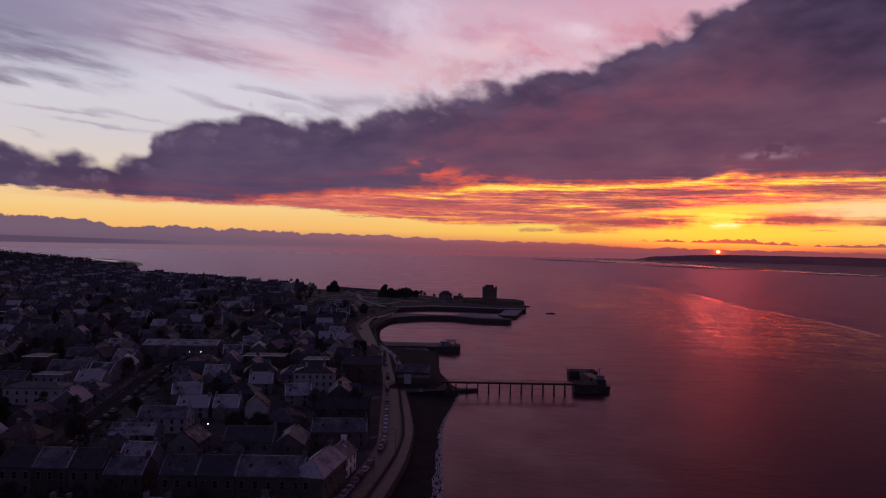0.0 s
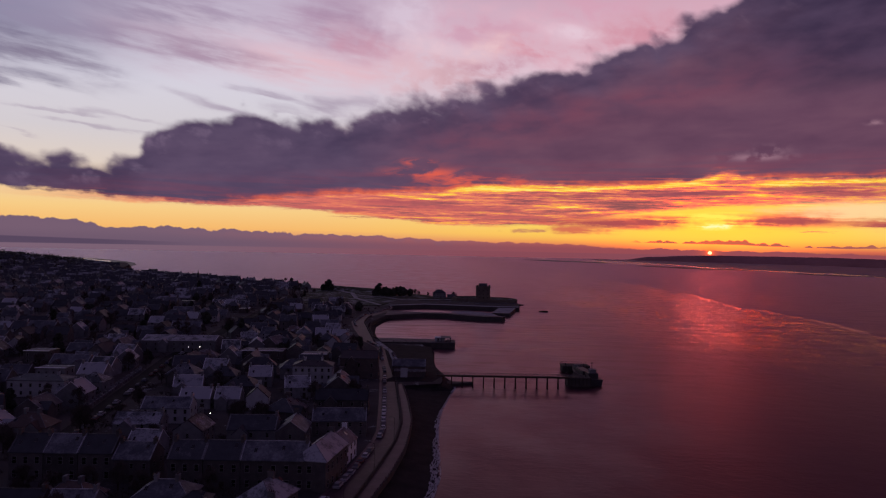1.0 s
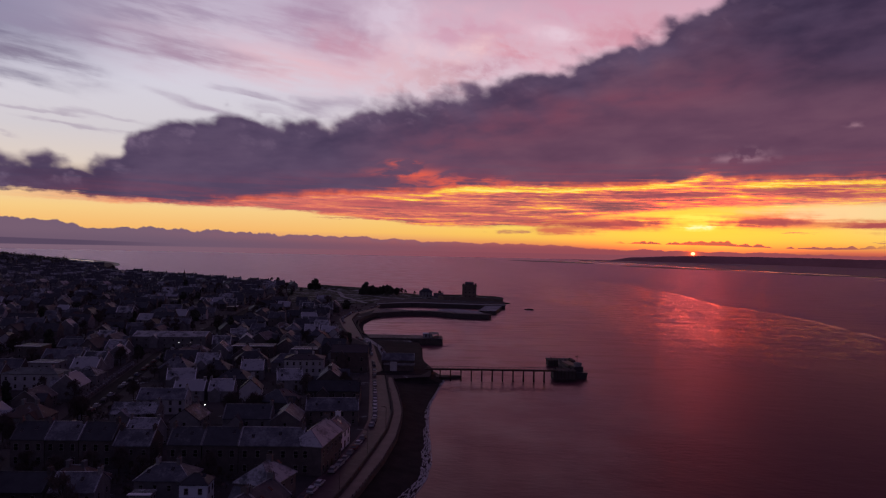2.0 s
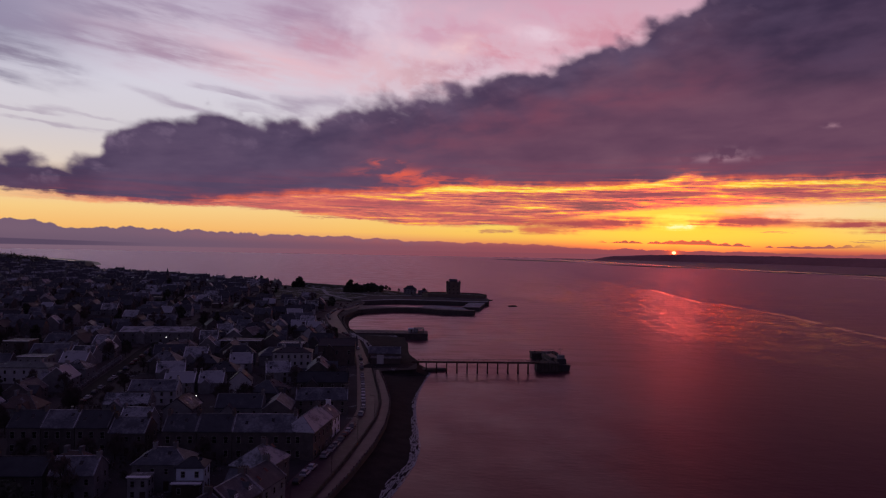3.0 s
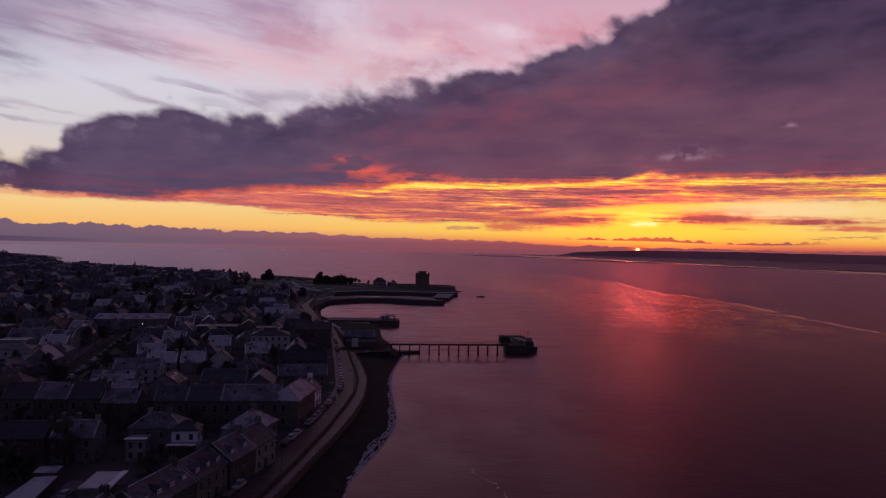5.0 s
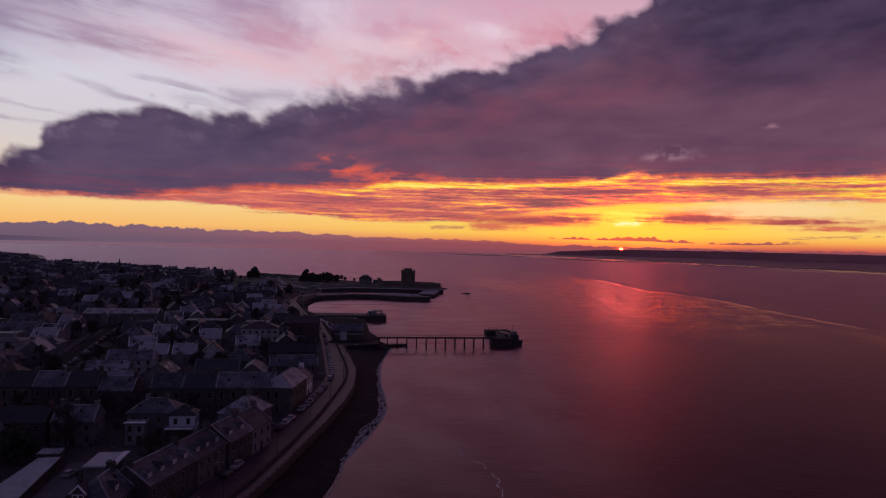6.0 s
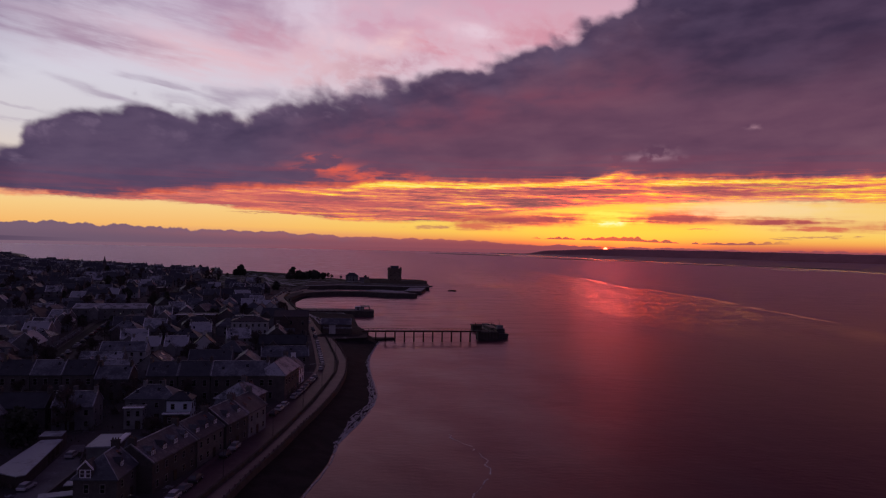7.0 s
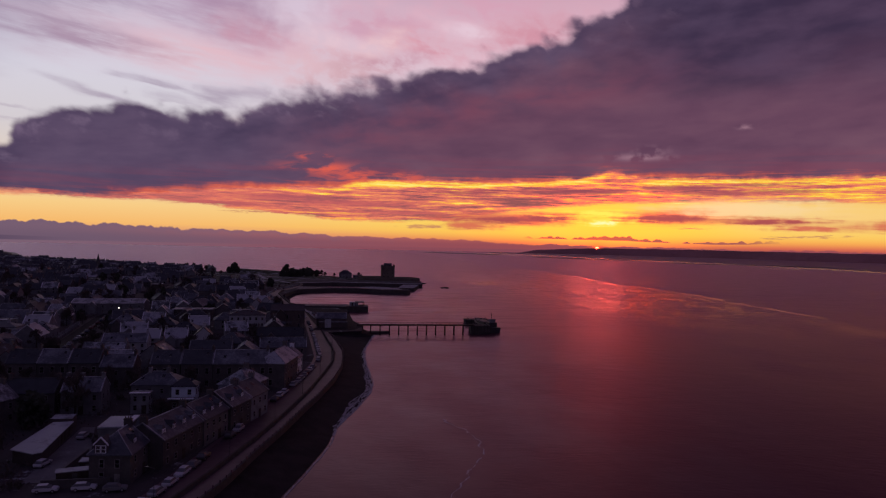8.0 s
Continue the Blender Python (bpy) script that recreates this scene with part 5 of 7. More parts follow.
# ---- the rest of the town: rows of houses along the lanes ----
rng = random.Random(11)
LANES = [lambda y: -120.5 - 0.16 * (min(y, 390) - 228) - 0.062 * max(0, y - 390), lambda y: -205 - 0.07 * (y - 230), lambda y: -290 - 0.08 * (y - 230), lambda y: -380 - 0.09 * (y - 230), lambda y: -480 - 0.1 * (y - 230), lambda y: -590 - 0.1 * (y - 230)]
kinds = []
for k, (L, D, he, rise, kind, wl, sl) in enumerate([
        (13, 9.5, 4.6, 3.9, "gable", M_stone, M_slate), (16, 10, 5.0, 4.0, "gable", M_stone, M_slate), (11, 9.5, 4.6, 3.9, "gable", M_harl, M_slate_snow), (13, 11, 5.0, 3.6, "hip", M_stone, M_slate),
        (12, 10, 3.4, 4.0, "gable", M_harl, M_slate), (18, 10, 5.2, 3.8, "gable", M_harl, M_slate), (10, 9, 5.0, 4.0, "gable", M_white, M_slate), (12, 9, 4.2, 0.0, "flat", M_brick, M_flat),
        (12, 9, 3.6, 3.2, "hip", M_harl, M_tile), (14, 10, 7.0, 3.8, "gable", M_stone, M_slate), (11, 9.5, 4.4, 4.0, "gable", M_harl, M_slate_snow), (16, 10, 5.0, 3.4, "hip", M_harl, M_slate)]):
    words = {M_stone.name: "sandstone", M_harl.name: "grey harled", M_white.name: "white rendered", M_brick.name: "brick"}[wl.name]
    roof_words = {M_slate.name: "dark slate", M_slate_snow.name: "frosted slate", M_flat.name: "snowy flat", M_tile.name: "brown tiled"}[sl.name]
    shape = {"gable": "gabled", "hip": "hipped", "flat": "low"}[kind]
    kinds.append((L, D, he, rise, kind, wl, sl, f"{words} town house with a {roof_words} {shape} roof"))
protos = {}


def proto(k, detail):
    """The first house of a kind; later ones are copies of it."""
    L, D, he, rise, kind, wl, sl, lab = kinds[k]
    st = 1 if he < 4.5 else (3 if he > 8 else 2)
    wings = {0: [(-3.0, 5.0, 1.6, 4.4, 2.6, -1)], 1: [(4.2, 5.0, 2.4, 4.6, 2.5, -1), (-4.5, 4.4, 3.0, 3.4, 2.2, 1)], 2: [(2.0, 4.6, 3.0, 3.6, 2.3, 1)], 3: [(-3.0, 4.6, 2.0, 4.4, 2.2, -1)], 5: [(-4.8, 4.8, 2.0, 4.8, 2.4, -1), (4.8, 4.8, 2.0, 4.8, 2.4, -1)],
             8: [(2.6, 4.4, 1.8, 3.2, 2.0, -1)], 9: [(3.4, 5.0, 1.4, 6.4, 2.6, -1)], 10: [(-2.0, 4.6, 2.2, 3.8, 2.3, -1)], 11: [(4.0, 5.0, 2.2, 4.4, 2.3, -1)]}.get(k, [])
    lights = [(0.25, 0.5), (-0.1, 0.65)] if k % 2 else [(-0.3, 0.4)]
    return house(L, D, he, rise, kind, wl, sl, lab, 0, 0, 0, 0, st, max(2, int(L / 4)) if detail else 2, False, 0 if kind == "flat" else (2 if detail else 1), 0, detail, group="houses of the town", wings=wings, skylights=lights)


def free_at(x, y, r):
    return all((x - a) ** 2 + (y - b) ** 2 > (r * 0.8 + c) ** 2 for a, b, c in TAKEN)


town = []
y = 100.0
while y < 1640:
    left = -(0.66 * y + 95)
    x = kerb(min(y, 640)) - 9 if y < 740 else (-150 - (y - 740) * 0.2 if y < 1010 else lerp(y, SHORE) - 16)
    x -= rng.uniform(0, 6)
    while x > left:
        k = rng.choices(range(12), (10, 9, 9, 8, 6, 6, 5, 2, 4, 4, 8, 6))[0]
        L, D = kinds[k][:2]
        turn = rng.gauss(2, 7) + (90 if rng.random() < (0.42 if y < 450 else 0.24) else 0)
        wide = D if 45 < turn % 180 < 135 else L
        cx, cy = x - wide / 2, y + rng.uniform(-3, 3)
        lane = min(abs(cx - f(cy)) for f in LANES)
        if (y > 900 or lane > wide / 2 + 5) and free_at(cx, cy, max(L, D) / 2) and rng.random() < (0.9 if y < 620 else 0.8):
            town.append((cx, cy, turn, k))
            take(cx, cy, min(L, D) / 2 + 1)
        x -= wide + (rng.uniform(0.3, 2.0) if rng.random() < 0.6 else rng.uniform(4, 12))
    y += rng.uniform(19, 23) if y < 400 else rng.uniform(22, 27)
COUNTED = 290
for cx, cy, turn, k in town[:COUNTED]:
    detail = 1 if cy < 330 else 0
    m_ = pose(cx, cy, hill(cx, cy), 0, 0, turn)
    if (k, detail) not in protos:
        protos[k, detail] = proto(k, detail)
        protos[k, detail].matrix_basis = m_
    else:
        copy_thing(protos[k, detail], m_).scale = (rng.uniform(0.84, 1.12), rng.uniform(0.9, 1.08), rng.uniform(0.86, 1.12))

# houses far along the shore, past counting
verts_w, faces_w, verts_r, faces_r, verts_p, faces_p = [], [], [], [], [], []
for cx, cy, turn, k in town[COUNTED:]:
    L, D, he, rise = kinds[k][:4]
    m_ = pose(cx, cy, hill(cx, cy), 0, 0, turn + (25 if cy > 960 else 0))
    pts = [(-L / 2, -D / 2, -3), (L / 2, -D / 2, -3), (L / 2, D / 2, -3), (-L / 2, D / 2, -3), (-L / 2, -D / 2, he), (L / 2, -D / 2, he), (L / 2, D / 2, he), (-L / 2, D / 2, he), (-L / 2, 0, he + rise), (L / 2, 0, he + rise)]
    b = len(verts_w)
    verts_w += [m_ @ Vector(p) for p in pts]
    faces_w += [[b + i for i in f] for f in ((0, 1, 5, 4), (1, 2, 6, 9, 5), (2, 3, 7, 6), (3, 0, 4, 8, 7))]
    b = len(verts_r)
    q, o = 0.3, 0.3 * rise / (D / 2)
    for lift in (0.0, 0.25):
        verts_r += [m_ @ Vector(p) for p in ((-L / 2 - q, -D / 2 - q, he - o + lift), (L / 2 + q, -D / 2 - q, he - o + lift), (L / 2 + q, 0, he + rise + lift), (-L / 2 - q, 0, he + rise + lift), (-L / 2 - q, D / 2 + q, he - o + lift), (L / 2 + q, D / 2 + q, he - o + lift))]
    faces_r += [[b + i for i in f] for f in ((6, 7, 8, 9), (9, 8, 11, 10), (1, 0, 3, 2), (3, 4, 5, 2), (0, 1, 7, 6), (5, 4, 10, 11), (1, 2, 8, 7), (2, 5, 11, 8), (3, 0, 6, 9), (4, 3, 9, 10))]
    for e in (-0.45, 0.45) if rise else ():
        b = len(verts_w)
        verts_w += [m_ @ Vector((e * L + dx, dy, dz)) for dz in (he + rise - 1, he + rise + 1.6) for dx, dy in ((-0.4, -0.8), (0.4, -0.8), (0.4, 0.8), (-0.4, 0.8))]
        faces_w += [[b + i for i in f] for f in ((0, 1, 5, 4), (1, 2, 6, 5), (2, 3, 7, 6), (3, 0, 4, 7), (4, 5, 6, 7))]
    for wx_ in (-0.28, 0.28):
        for wz_ in (1.0, 3.4):
            if wz_ + 1.4 < he:
                b = len(verts_p)
                verts_p += [m_ @ Vector((wx_ * L + dx, -D / 2 - 0.05, wz_ + dz)) for dx, dz in ((-0.55, 0), (0.55, 0), (0.55, 1.4), (-0.55, 1.4))]
                faces_p.append((b, b + 1, b + 2, b + 3))
mesh = bpy.data.meshes.new("distant_houses")
mesh.from_pydata(verts_w, [], faces_w)
mesh.materials.append(M_harl)
mesh2 = bpy.data.meshes.new("distant_roofs")
mesh2.from_pydata(verts_r, [], faces_r)
mesh2.materials.append(M_slate)
mesh2.materials.append(M_slate_snow)
for i, face in enumerate(mesh2.polygons):
    face.material_index = 1 if (i // 10) % 7 in (1, 4) else 0
far_town = tagged(new("distant_houses", mesh), "far grey houses crowded along the coast", "houses", kind="stuff")
part("roofs", mesh2, None, far_town, "dark frosted slate roofs")
mesh3 = bpy.data.meshes.new("distant_windows")
mesh3.from_pydata(verts_p, [], faces_p)
mesh3.materials.append(M_pane)
part("panes", mesh3, None, far_town)

# a garden wall with pale piers along the near lane
lane_wall = thing("garden_wall", "low garden wall with a row of pale gate piers beside the lane", "wall", 0, 0, 0)
bm = bmesh.new()
strip(bm, lambda y: LANES[0](y) - 6.2, lambda y: LANES[0](y) - 5.8, 258, 352, 2.8, 4.3)
part("wall", bm, M_stone, lane_wall)
bm = bmesh.new()
strip(bm, lambda y: LANES[0](y) - 6.3, lambda y: LANES[0](y) - 5.7, 258, 352, 4.3, 4.42)
part("coping", bm, M_cope, lane_wall, "frosted coping")
bm = bmesh.new()
bm_box(bm, -0.42, 0.42, -0.42, 0.42, 0, 2.2)
bm_box(bm, -0.52, 0.52, -0.52, 0.52, 2.2, 2.4)
pier_mesh = done("pier", bm, M_harl)
for k in range(22):
    y = 260 + k * 4.2 + (0.9 if k % 2 else 0)
    part("pier", pier_mesh, None, lane_wall).matrix_basis = pose(LANES[0](y) - 6.0, y, 3.2)

# shrubs and hedges in the gardens, past counting
rng = random.Random(77)
vs, fs = [], []
shrubs = 0
while shrubs < 1500:
    y = rng.uniform(88, 700) if rng.random() < 0.75 else rng.uniform(700, 1000)
    x = rng.uniform(-(0.64 * y + 60), (kerb(min(y, 720)) - 6) if y < 740 else -165)
    if not all((x - a) ** 2 + (y - b) ** 2 > (c * 0.7 + 0.8) ** 2 for a, b, c in TAKEN) or min(abs(x - f(y)) for f in LANES) < 5:
        continue
    shrubs += 1
    along, long_way, tall = rng.uniform(0, 3.14), rng.choice((0.8, 1.0, 1.2, 3.0)), rng.uniform(0.8, 2.6)
    for j in range(int(26 + 14 * long_way)):
        u = rng.gauss(0, long_way)
        p = Vector((x + u * math.cos(along) + rng.gauss(0, 0.6), y + u * math.sin(along) + rng.gauss(0, 0.6), hill(x, y) + tall * abs(rng.gauss(0.45, 0.28))))
        q = Euler((rng.uniform(0, 6), rng.uniform(0, 6), rng.uniform(0, 6))).to_matrix()
        d, t = rng.uniform(0.3, 0.7), rng.uniform(0.06, 0.3)
        b = len(vs)
        vs += [p + q @ Vector(v_) for v_ in ((-d, -t * 0.4, 0), (0, -t, 0.04), (d, 0, 0), (0, t, 0.04))]
        fs.append((b, b + 1, b + 2, b + 3))
mesh = bpy.data.meshes.new("garden_shrubs")
mesh.from_pydata(vs, [], fs)
mesh.materials.append(M_twig)
tagged(new("garden_shrubs", mesh), "bare brown shrubs and hedges in the gardens", "shrubs", kind="stuff")

# ---- castle and harbour ----
def oriented(outline):
    area = sum(a[0] * b[1] - b[0] * a[1] for a, b in zip(outline, outline[1:] + outline[:1]))
    return outline if area > 0 else outline[::-1]


def slab(name, outline, z0, z1, label, category, top=M_quay_top, side=M_quay, kind="structure"):
    """A stone quay with a frosted top, and a coping a little proud of its face."""
    bm = bmesh.new()
    bm_prism(bm, oriented(outline), z0, z1 - 0.4, 0, 0)
    cx, cy = sum(p[0] for p in outline) / len(outline), sum(p[1] for p in outline) / len(outline)
    wide = [(cx + (px_ - cx) * 1.006, cy + (py_ - cy) * 1.006) for px_, py_ in outline]
    bm_prism(bm, oriented(wide), z1 - 0.4, z1, 0, 1)
    return tagged(new(name, done(name, bm, side, top)), label, category, kind=kind)


slab("pier_mid", [(-36, 466), (12.4, 466), (12.6, 483), (-40, 486)], -3, 4.2, "dark stone pier with a wet top", "pier", M_pier_top)
slab("harbour_pier", [(-46, 640), (-31, 655), (-11, 667), (10, 666), (35, 648), (60, 643), (63, 650), (60, 655), (36, 658), (12, 677), (-12, 679), (-46, 690)], -3, 4.5, "long curved stone harbour pier with a wet top", "pier", M_pier_top)
slab("harbour_yard", [(14, 677.5), (36, 659), (58, 656), (54, 684), (32, 706), (16, 700)], -3, 4.0, "broad frosted quay platform inside the harbour", "quay")
slab("castle_quay", [(-49, 744), (-13, 768), (28, 760), (66, 751), (88, 752), (93, 808), (-40, 830), (-52, 800)], -3, 4.5, "stone quay with dark turf below the castle", "quay", M_ground)
bm = bmesh.new()
for (x0, y0), (x1, y1) in zip([(-49, 744), (-13, 768), (28, 760), (66, 751)], [(-13, 768), (28, 760), (66, 751), (88, 752)]):
    bm_prism(bm, oriented([(x0, y0 + 0.8), (x1, y1 + 0.8), (x1, y1 + 10.0), (x0, y0 + 10.0)]), 4.3, 4.62)
tagged(new("quay_walk", done("quay_walk", bm, M_quay_top)), "pale frosted walk along the castle quay", "path", kind="structure")
slab("castle_slip", [(54, 690), (71, 688), (84, 751), (66, 750)], -3, 3.9, "broad frosted slip running out from the castle quay", "quay")
for x, y, ln in ((6.5, 475, 1),):
    bm = bmesh.new()
    for px_, py_ in ((-3, -6), (3, -6), (-3, 6), (3, 6)):
        bm_box(bm, px_ - 0.15, px_ + 0.15, py_ - 0.15, py_ + 0.15, 0, 2.6)
    shelter = thing("pier_shelter", "open steel shelter frame at the pier end", "shelter", x, y, 4.2)
    part("posts", bm, M_steel, shelter)
    bm = bmesh.new()
    bm_box(bm, -3.3, 3.3, -6.3, 6.3, 2.6, 2.85)
    part("roof", bm, M_flat, shelter)
hut = thing("pier_hut", "low pale hut with snow on its roof near the pier end", "hut", 2.5, 476, 4.2)
bm = bmesh.new()
bm_box(bm, -3.2, 3.2, -2.6, 2.6, 0, 2.3)
part("wall", bm, M_white, hut)
bm = bmesh.new()
bm_box(bm, -3.5, 3.5, -2.9, 2.9, 2.3, 2.55)
part("roof", bm, M_snow, hut, "flat roof under snow")
bm = bmesh.new()
bm_box(bm, -0.5, 0.5, -0.05, 0.02, 0, 2.0)
part("door", bm, M_timber, hut).matrix_basis = pose(-1.2, -2.6, 0.0)
for i in range(9):
    bm = bmesh.new()
    bm_tube(bm, (0, 0, 0), (0, 0, 0.55), 0.3, 0.24, 8)
    bm_tube(bm, (0, 0, 0.55), (0, 0, 0.75), 0.36, 0.36, 8)
    ob = tagged(new("bollard", done("bollard", bm, M_steel)), "black iron mooring bollard on the stone pier", "bollard", "bollards on the piers")
    ob.matrix_basis = pose(-28 + i * 4.2, 467.5, 4.2) if i < 5 else pose(-10 + (i - 5) * 16, (668.5, 668, 653, 649)[i - 5], 4.5)

castle = thing("castle", "square stone castle tower inside a low curtain wall", "castle", 0, 0, 0)
bm = bmesh.new()
ring = oriented([(18, 838), (24, 824), (52, 819), (91, 809), (95, 832), (88, 852), (56, 868), (24, 862)])
bm_prism(bm, ring, -2, 6.6, 0, 1)
part("mound", bm, (M_castle, M_grass), castle, "stone faced mound with frosted grass")
for (x0, y0), (x1, y1) in zip(ring, ring[1:] + ring[:1]):
    bm = bmesh.new()
    ln = math.hypot(x1 - x0, y1 - y0)
    ux, uy = (x1 - x0) / ln, (y1 - y0) / ln
    quad = [(x0 + uy * 0.02, y0 - ux * 0.02), (x1 + uy * 0.02, y1 - ux * 0.02), (x1 - uy * 0.9, y1 + ux * 0.9), (x0 - uy * 0.9, y0 + ux * 0.9)]
    bm_prism(bm, oriented(quad), 5.9, 8.3 - 0.012 * (x0 - 18))
    part("curtain_wall", bm, M_castle, castle, "weathered stone curtain wall")
bm = bmesh.new()
bm_box(bm, 46.6, 62.4, 823, 837, 5, 21.0)
bm_box(bm, 46.25, 62.75, 822.65, 837.35, 20.2, 21.0)
part("tower", bm, M_castle, castle)
bm = bmesh.new()
for k in range(6):
    for y0 in (822.7, 836.6):
        x0 = 46.3 + k * 2.95
        bm_box(bm, x0, x0 + 1.7, y0, y0 + 0.6, 21.0, 22.2)
for k in range(5):
    for x0 in (46.3, 62.1):
        y0 = 824.2 + k * 2.6
        bm_box(bm, x0, x0 + 0.6, y0, y0 + 1.5, 21.0, 22.2)
bm_box(bm, 46.9, 62.1, 823.3, 823.6, 21.0, 21.5)
part("battlements", bm, M_castle, castle)
bm = wall_bm(9.5, 6.5, 2.0, 2.0, "gable", 0.5)
cap = part("cap_house", bm, M_castle, castle, "small gabled house behind the battlements")
cap.matrix_basis = pose(54.5, 831, 21.0)
part("roof", roof_bm(9.5, 6.5, 2.0, 2.0, "gable"), M_slate, cap)
for x0, y0, h in ((47.4, 823.8, 23.4), (61.4, 824.0, 23.7), (54.8, 836.0, 23.4)):
    bm = bmesh.new()
    bm_box(bm, x0 - 0.9, x0 + 0.9, y0 - 0.9, y0 + 0.9, 20.8, h)
    bm_box(bm, x0 - 1.05, x0 + 1.05, y0 - 1.05, y0 + 1.05, h, h + 0.25)
    part("turret", bm, M_castle, castle)
for k in range(3):
    for s in range(3):
        bm = bmesh.new()
        bm_box(bm, -0.5, 0.5, -0.05, 0.05, 0, 1.2)
        o_ = part("window", bm, M_pane, castle)
        o_.matrix_basis = pose(49.5 + k * 5, 823, 8.6 + s * 4)

# the big villa behind the castle, the green and its buildings
house(16, 11, 6.0, 3.4, "hip", M_harl, M_slate, "large pale villa with tall chimneys near the castle", 4, 884, 0, 4.0, 2, 4, False, 3, 0, 1)
house(12, 8, 1.9, 1.6, "gable", M_harl, M_slate, "low outbuilding beside the villa", 20, 892, 0, 4.0, 1, 3, False, 1, 0, 0)
green = [(-140, 760), (-60, 752), (-50, 800), (-38, 832), (10, 850), (20, 868), (-10, 925), (-60, 985), (-130, 1040), (-190, 1000)]
bm = bmesh.new()
bm_prism(bm, oriented(green), 2.0, 3.9)
tagged(new("green", done("green", bm, M_grass)), "open green by the harbour, patched with snow", "grass", kind="structure")
for line in ([(-120, 775), (-60, 800), (-36, 835), (5, 858), (30, 850)], [(-60, 760), (-95, 850), (-110, 940), (-150, 1010)], [(-36, 835), (-60, 870), (-105, 905)]):
    bm = bmesh.new()
    prev = None
    for (x0, y0), (x1, y1) in zip(line, line[1:]):
        ln = math.hypot(x1 - x0, y1 - y0)
        ux, uy = (y1 - y0) / ln * 2.6, -(x1 - x0) / ln * 2.6
        quad = [(x0 - ux, y0 - uy), (x0 + ux, y0 + uy), (x1 + ux, y1 + uy), (x1 - ux, y1 - uy)]
        bm_prism(bm, oriented(quad), 3.7, 3.96)
    tagged(new("path", done("path", bm, M_quay_top)), "pale frosted path over the green", "path", kind="structure")

# ---- jetty, dolphins and the vessel beside them ----
jetty = thing("jetty", "dark timber jetty on tall paired posts", "jetty")
bm = bmesh.new()
bm_box(bm, 0.0, 64.4, 337.0, 339.0, 5.75, 6.0)
part("deck", bm, M_timber, jetty)
for y0 in (337.05, 338.83):
    bm = bmesh.new()
    bm_box(bm, 0.0, 64.4, y0, y0 + 0.12, 5.3, 5.74)
    part("beam", bm, M_timber, jetty)
    bm = bmesh.new()
    bm_box(bm, 0.0, 64.4, y0, y0 + 0.07, 6.95, 7.03)
    part("rail", bm, M_steel, jetty)
    for k in range(26):
        bm = bmesh.new()
        bm_box(bm, -0.04, 0.04, -0.04, 0.04, 0, 0.97)
        o_ = part("baluster", bm, M_steel, jetty)
        o_.matrix_basis = pose(1 + k * 2.5, y0 + 0.04, 6.0)
post_mesh = None
for k in range(11):
    x0 = 7.3 + k * 5.12
    for y0 in (337.1, 338.9):
        if post_mesh is None:
            bm = bmesh.new()
            bm_tube(bm, (0, 0, -4), (0, 0, 5.75), 0.3, 0.24, 8)
            post_mesh = done("post", bm, M_timber)
        o_ = part("post", post_mesh, None, jetty)
        o_.matrix_basis = pose(x0, y0, 0)
    bm = bmesh.new()
    bm_tube(bm, (x0, 337.1, 1.2), (x0, 338.9, 5.0), 0.09, 0.09, 5)
    part("brace", bm, M_timber, jetty)
# rough slip under the shore end
bm = bmesh.new()
bm_prism(bm, [(-4, 340), (9, 341), (18, 345), (17, 347), (8, 347), (-4, 350)], -1.5, 1.3)
tagged(new("slipway", done("slipway", bm, M_quay)), "dark low stone slipway running into the water", "slipway", kind="structure")


def dolphin(label, x0, x1, y0, y1, h):
    ob = thing("mooring_dolphin", label, "dolphin", (x0 + x1) / 2, (y0 + y1) / 2, 0)
    a, b = (x1 - x0) / 2, (y1 - y0) / 2
    bm = bmesh.new()
    bm_box(bm, -a, a, -b, b, -4, h - 0.5)
    part("block", bm, M_quay, ob)
    bm = bmesh.new()
    bm_box(bm, -a - 0.3, a + 0.3, -b - 0.3, b + 0.3, h - 0.5, h)
    part("cap", bm, M_wall, ob)
    k = int(2 * a / 1.6)
    for i in range(k + 1):
        bm = bmesh.new()
        bm_box(bm, -0.18, 0.18, -0.22, 0.05, -3, h + 0.5)
        o_ = part("fender", bm, M_timber, ob)
        o_.matrix_basis = pose(-a + i * 2 * a / k, -b, 0)
    for sx in (-1, 1):
        bm = bmesh.new()
        bm_tube(bm, (sx * a * 0.7, 0, h), (sx * a * 0.7, 0, h + 0.9), 0.3, 0.35, 8)
        part("bollard", bm, M_steel, ob)
    bm = bmesh.new()
    for i in range(7):
        bm_box(bm, -a + 0.3 + i * (2 * a - 0.6) / 6 - 0.04, -a + 0.3 + i * (2 * a - 0.6) / 6 + 0.04, b - 0.3, b - 0.2, h, h + 1.1)
    bm_box(bm, -a + 0.3, a - 0.3, b - 0.29, b - 0.21, h + 1.02, h + 1.1)
    part("railing", bm, M_steel, ob)
    return ob


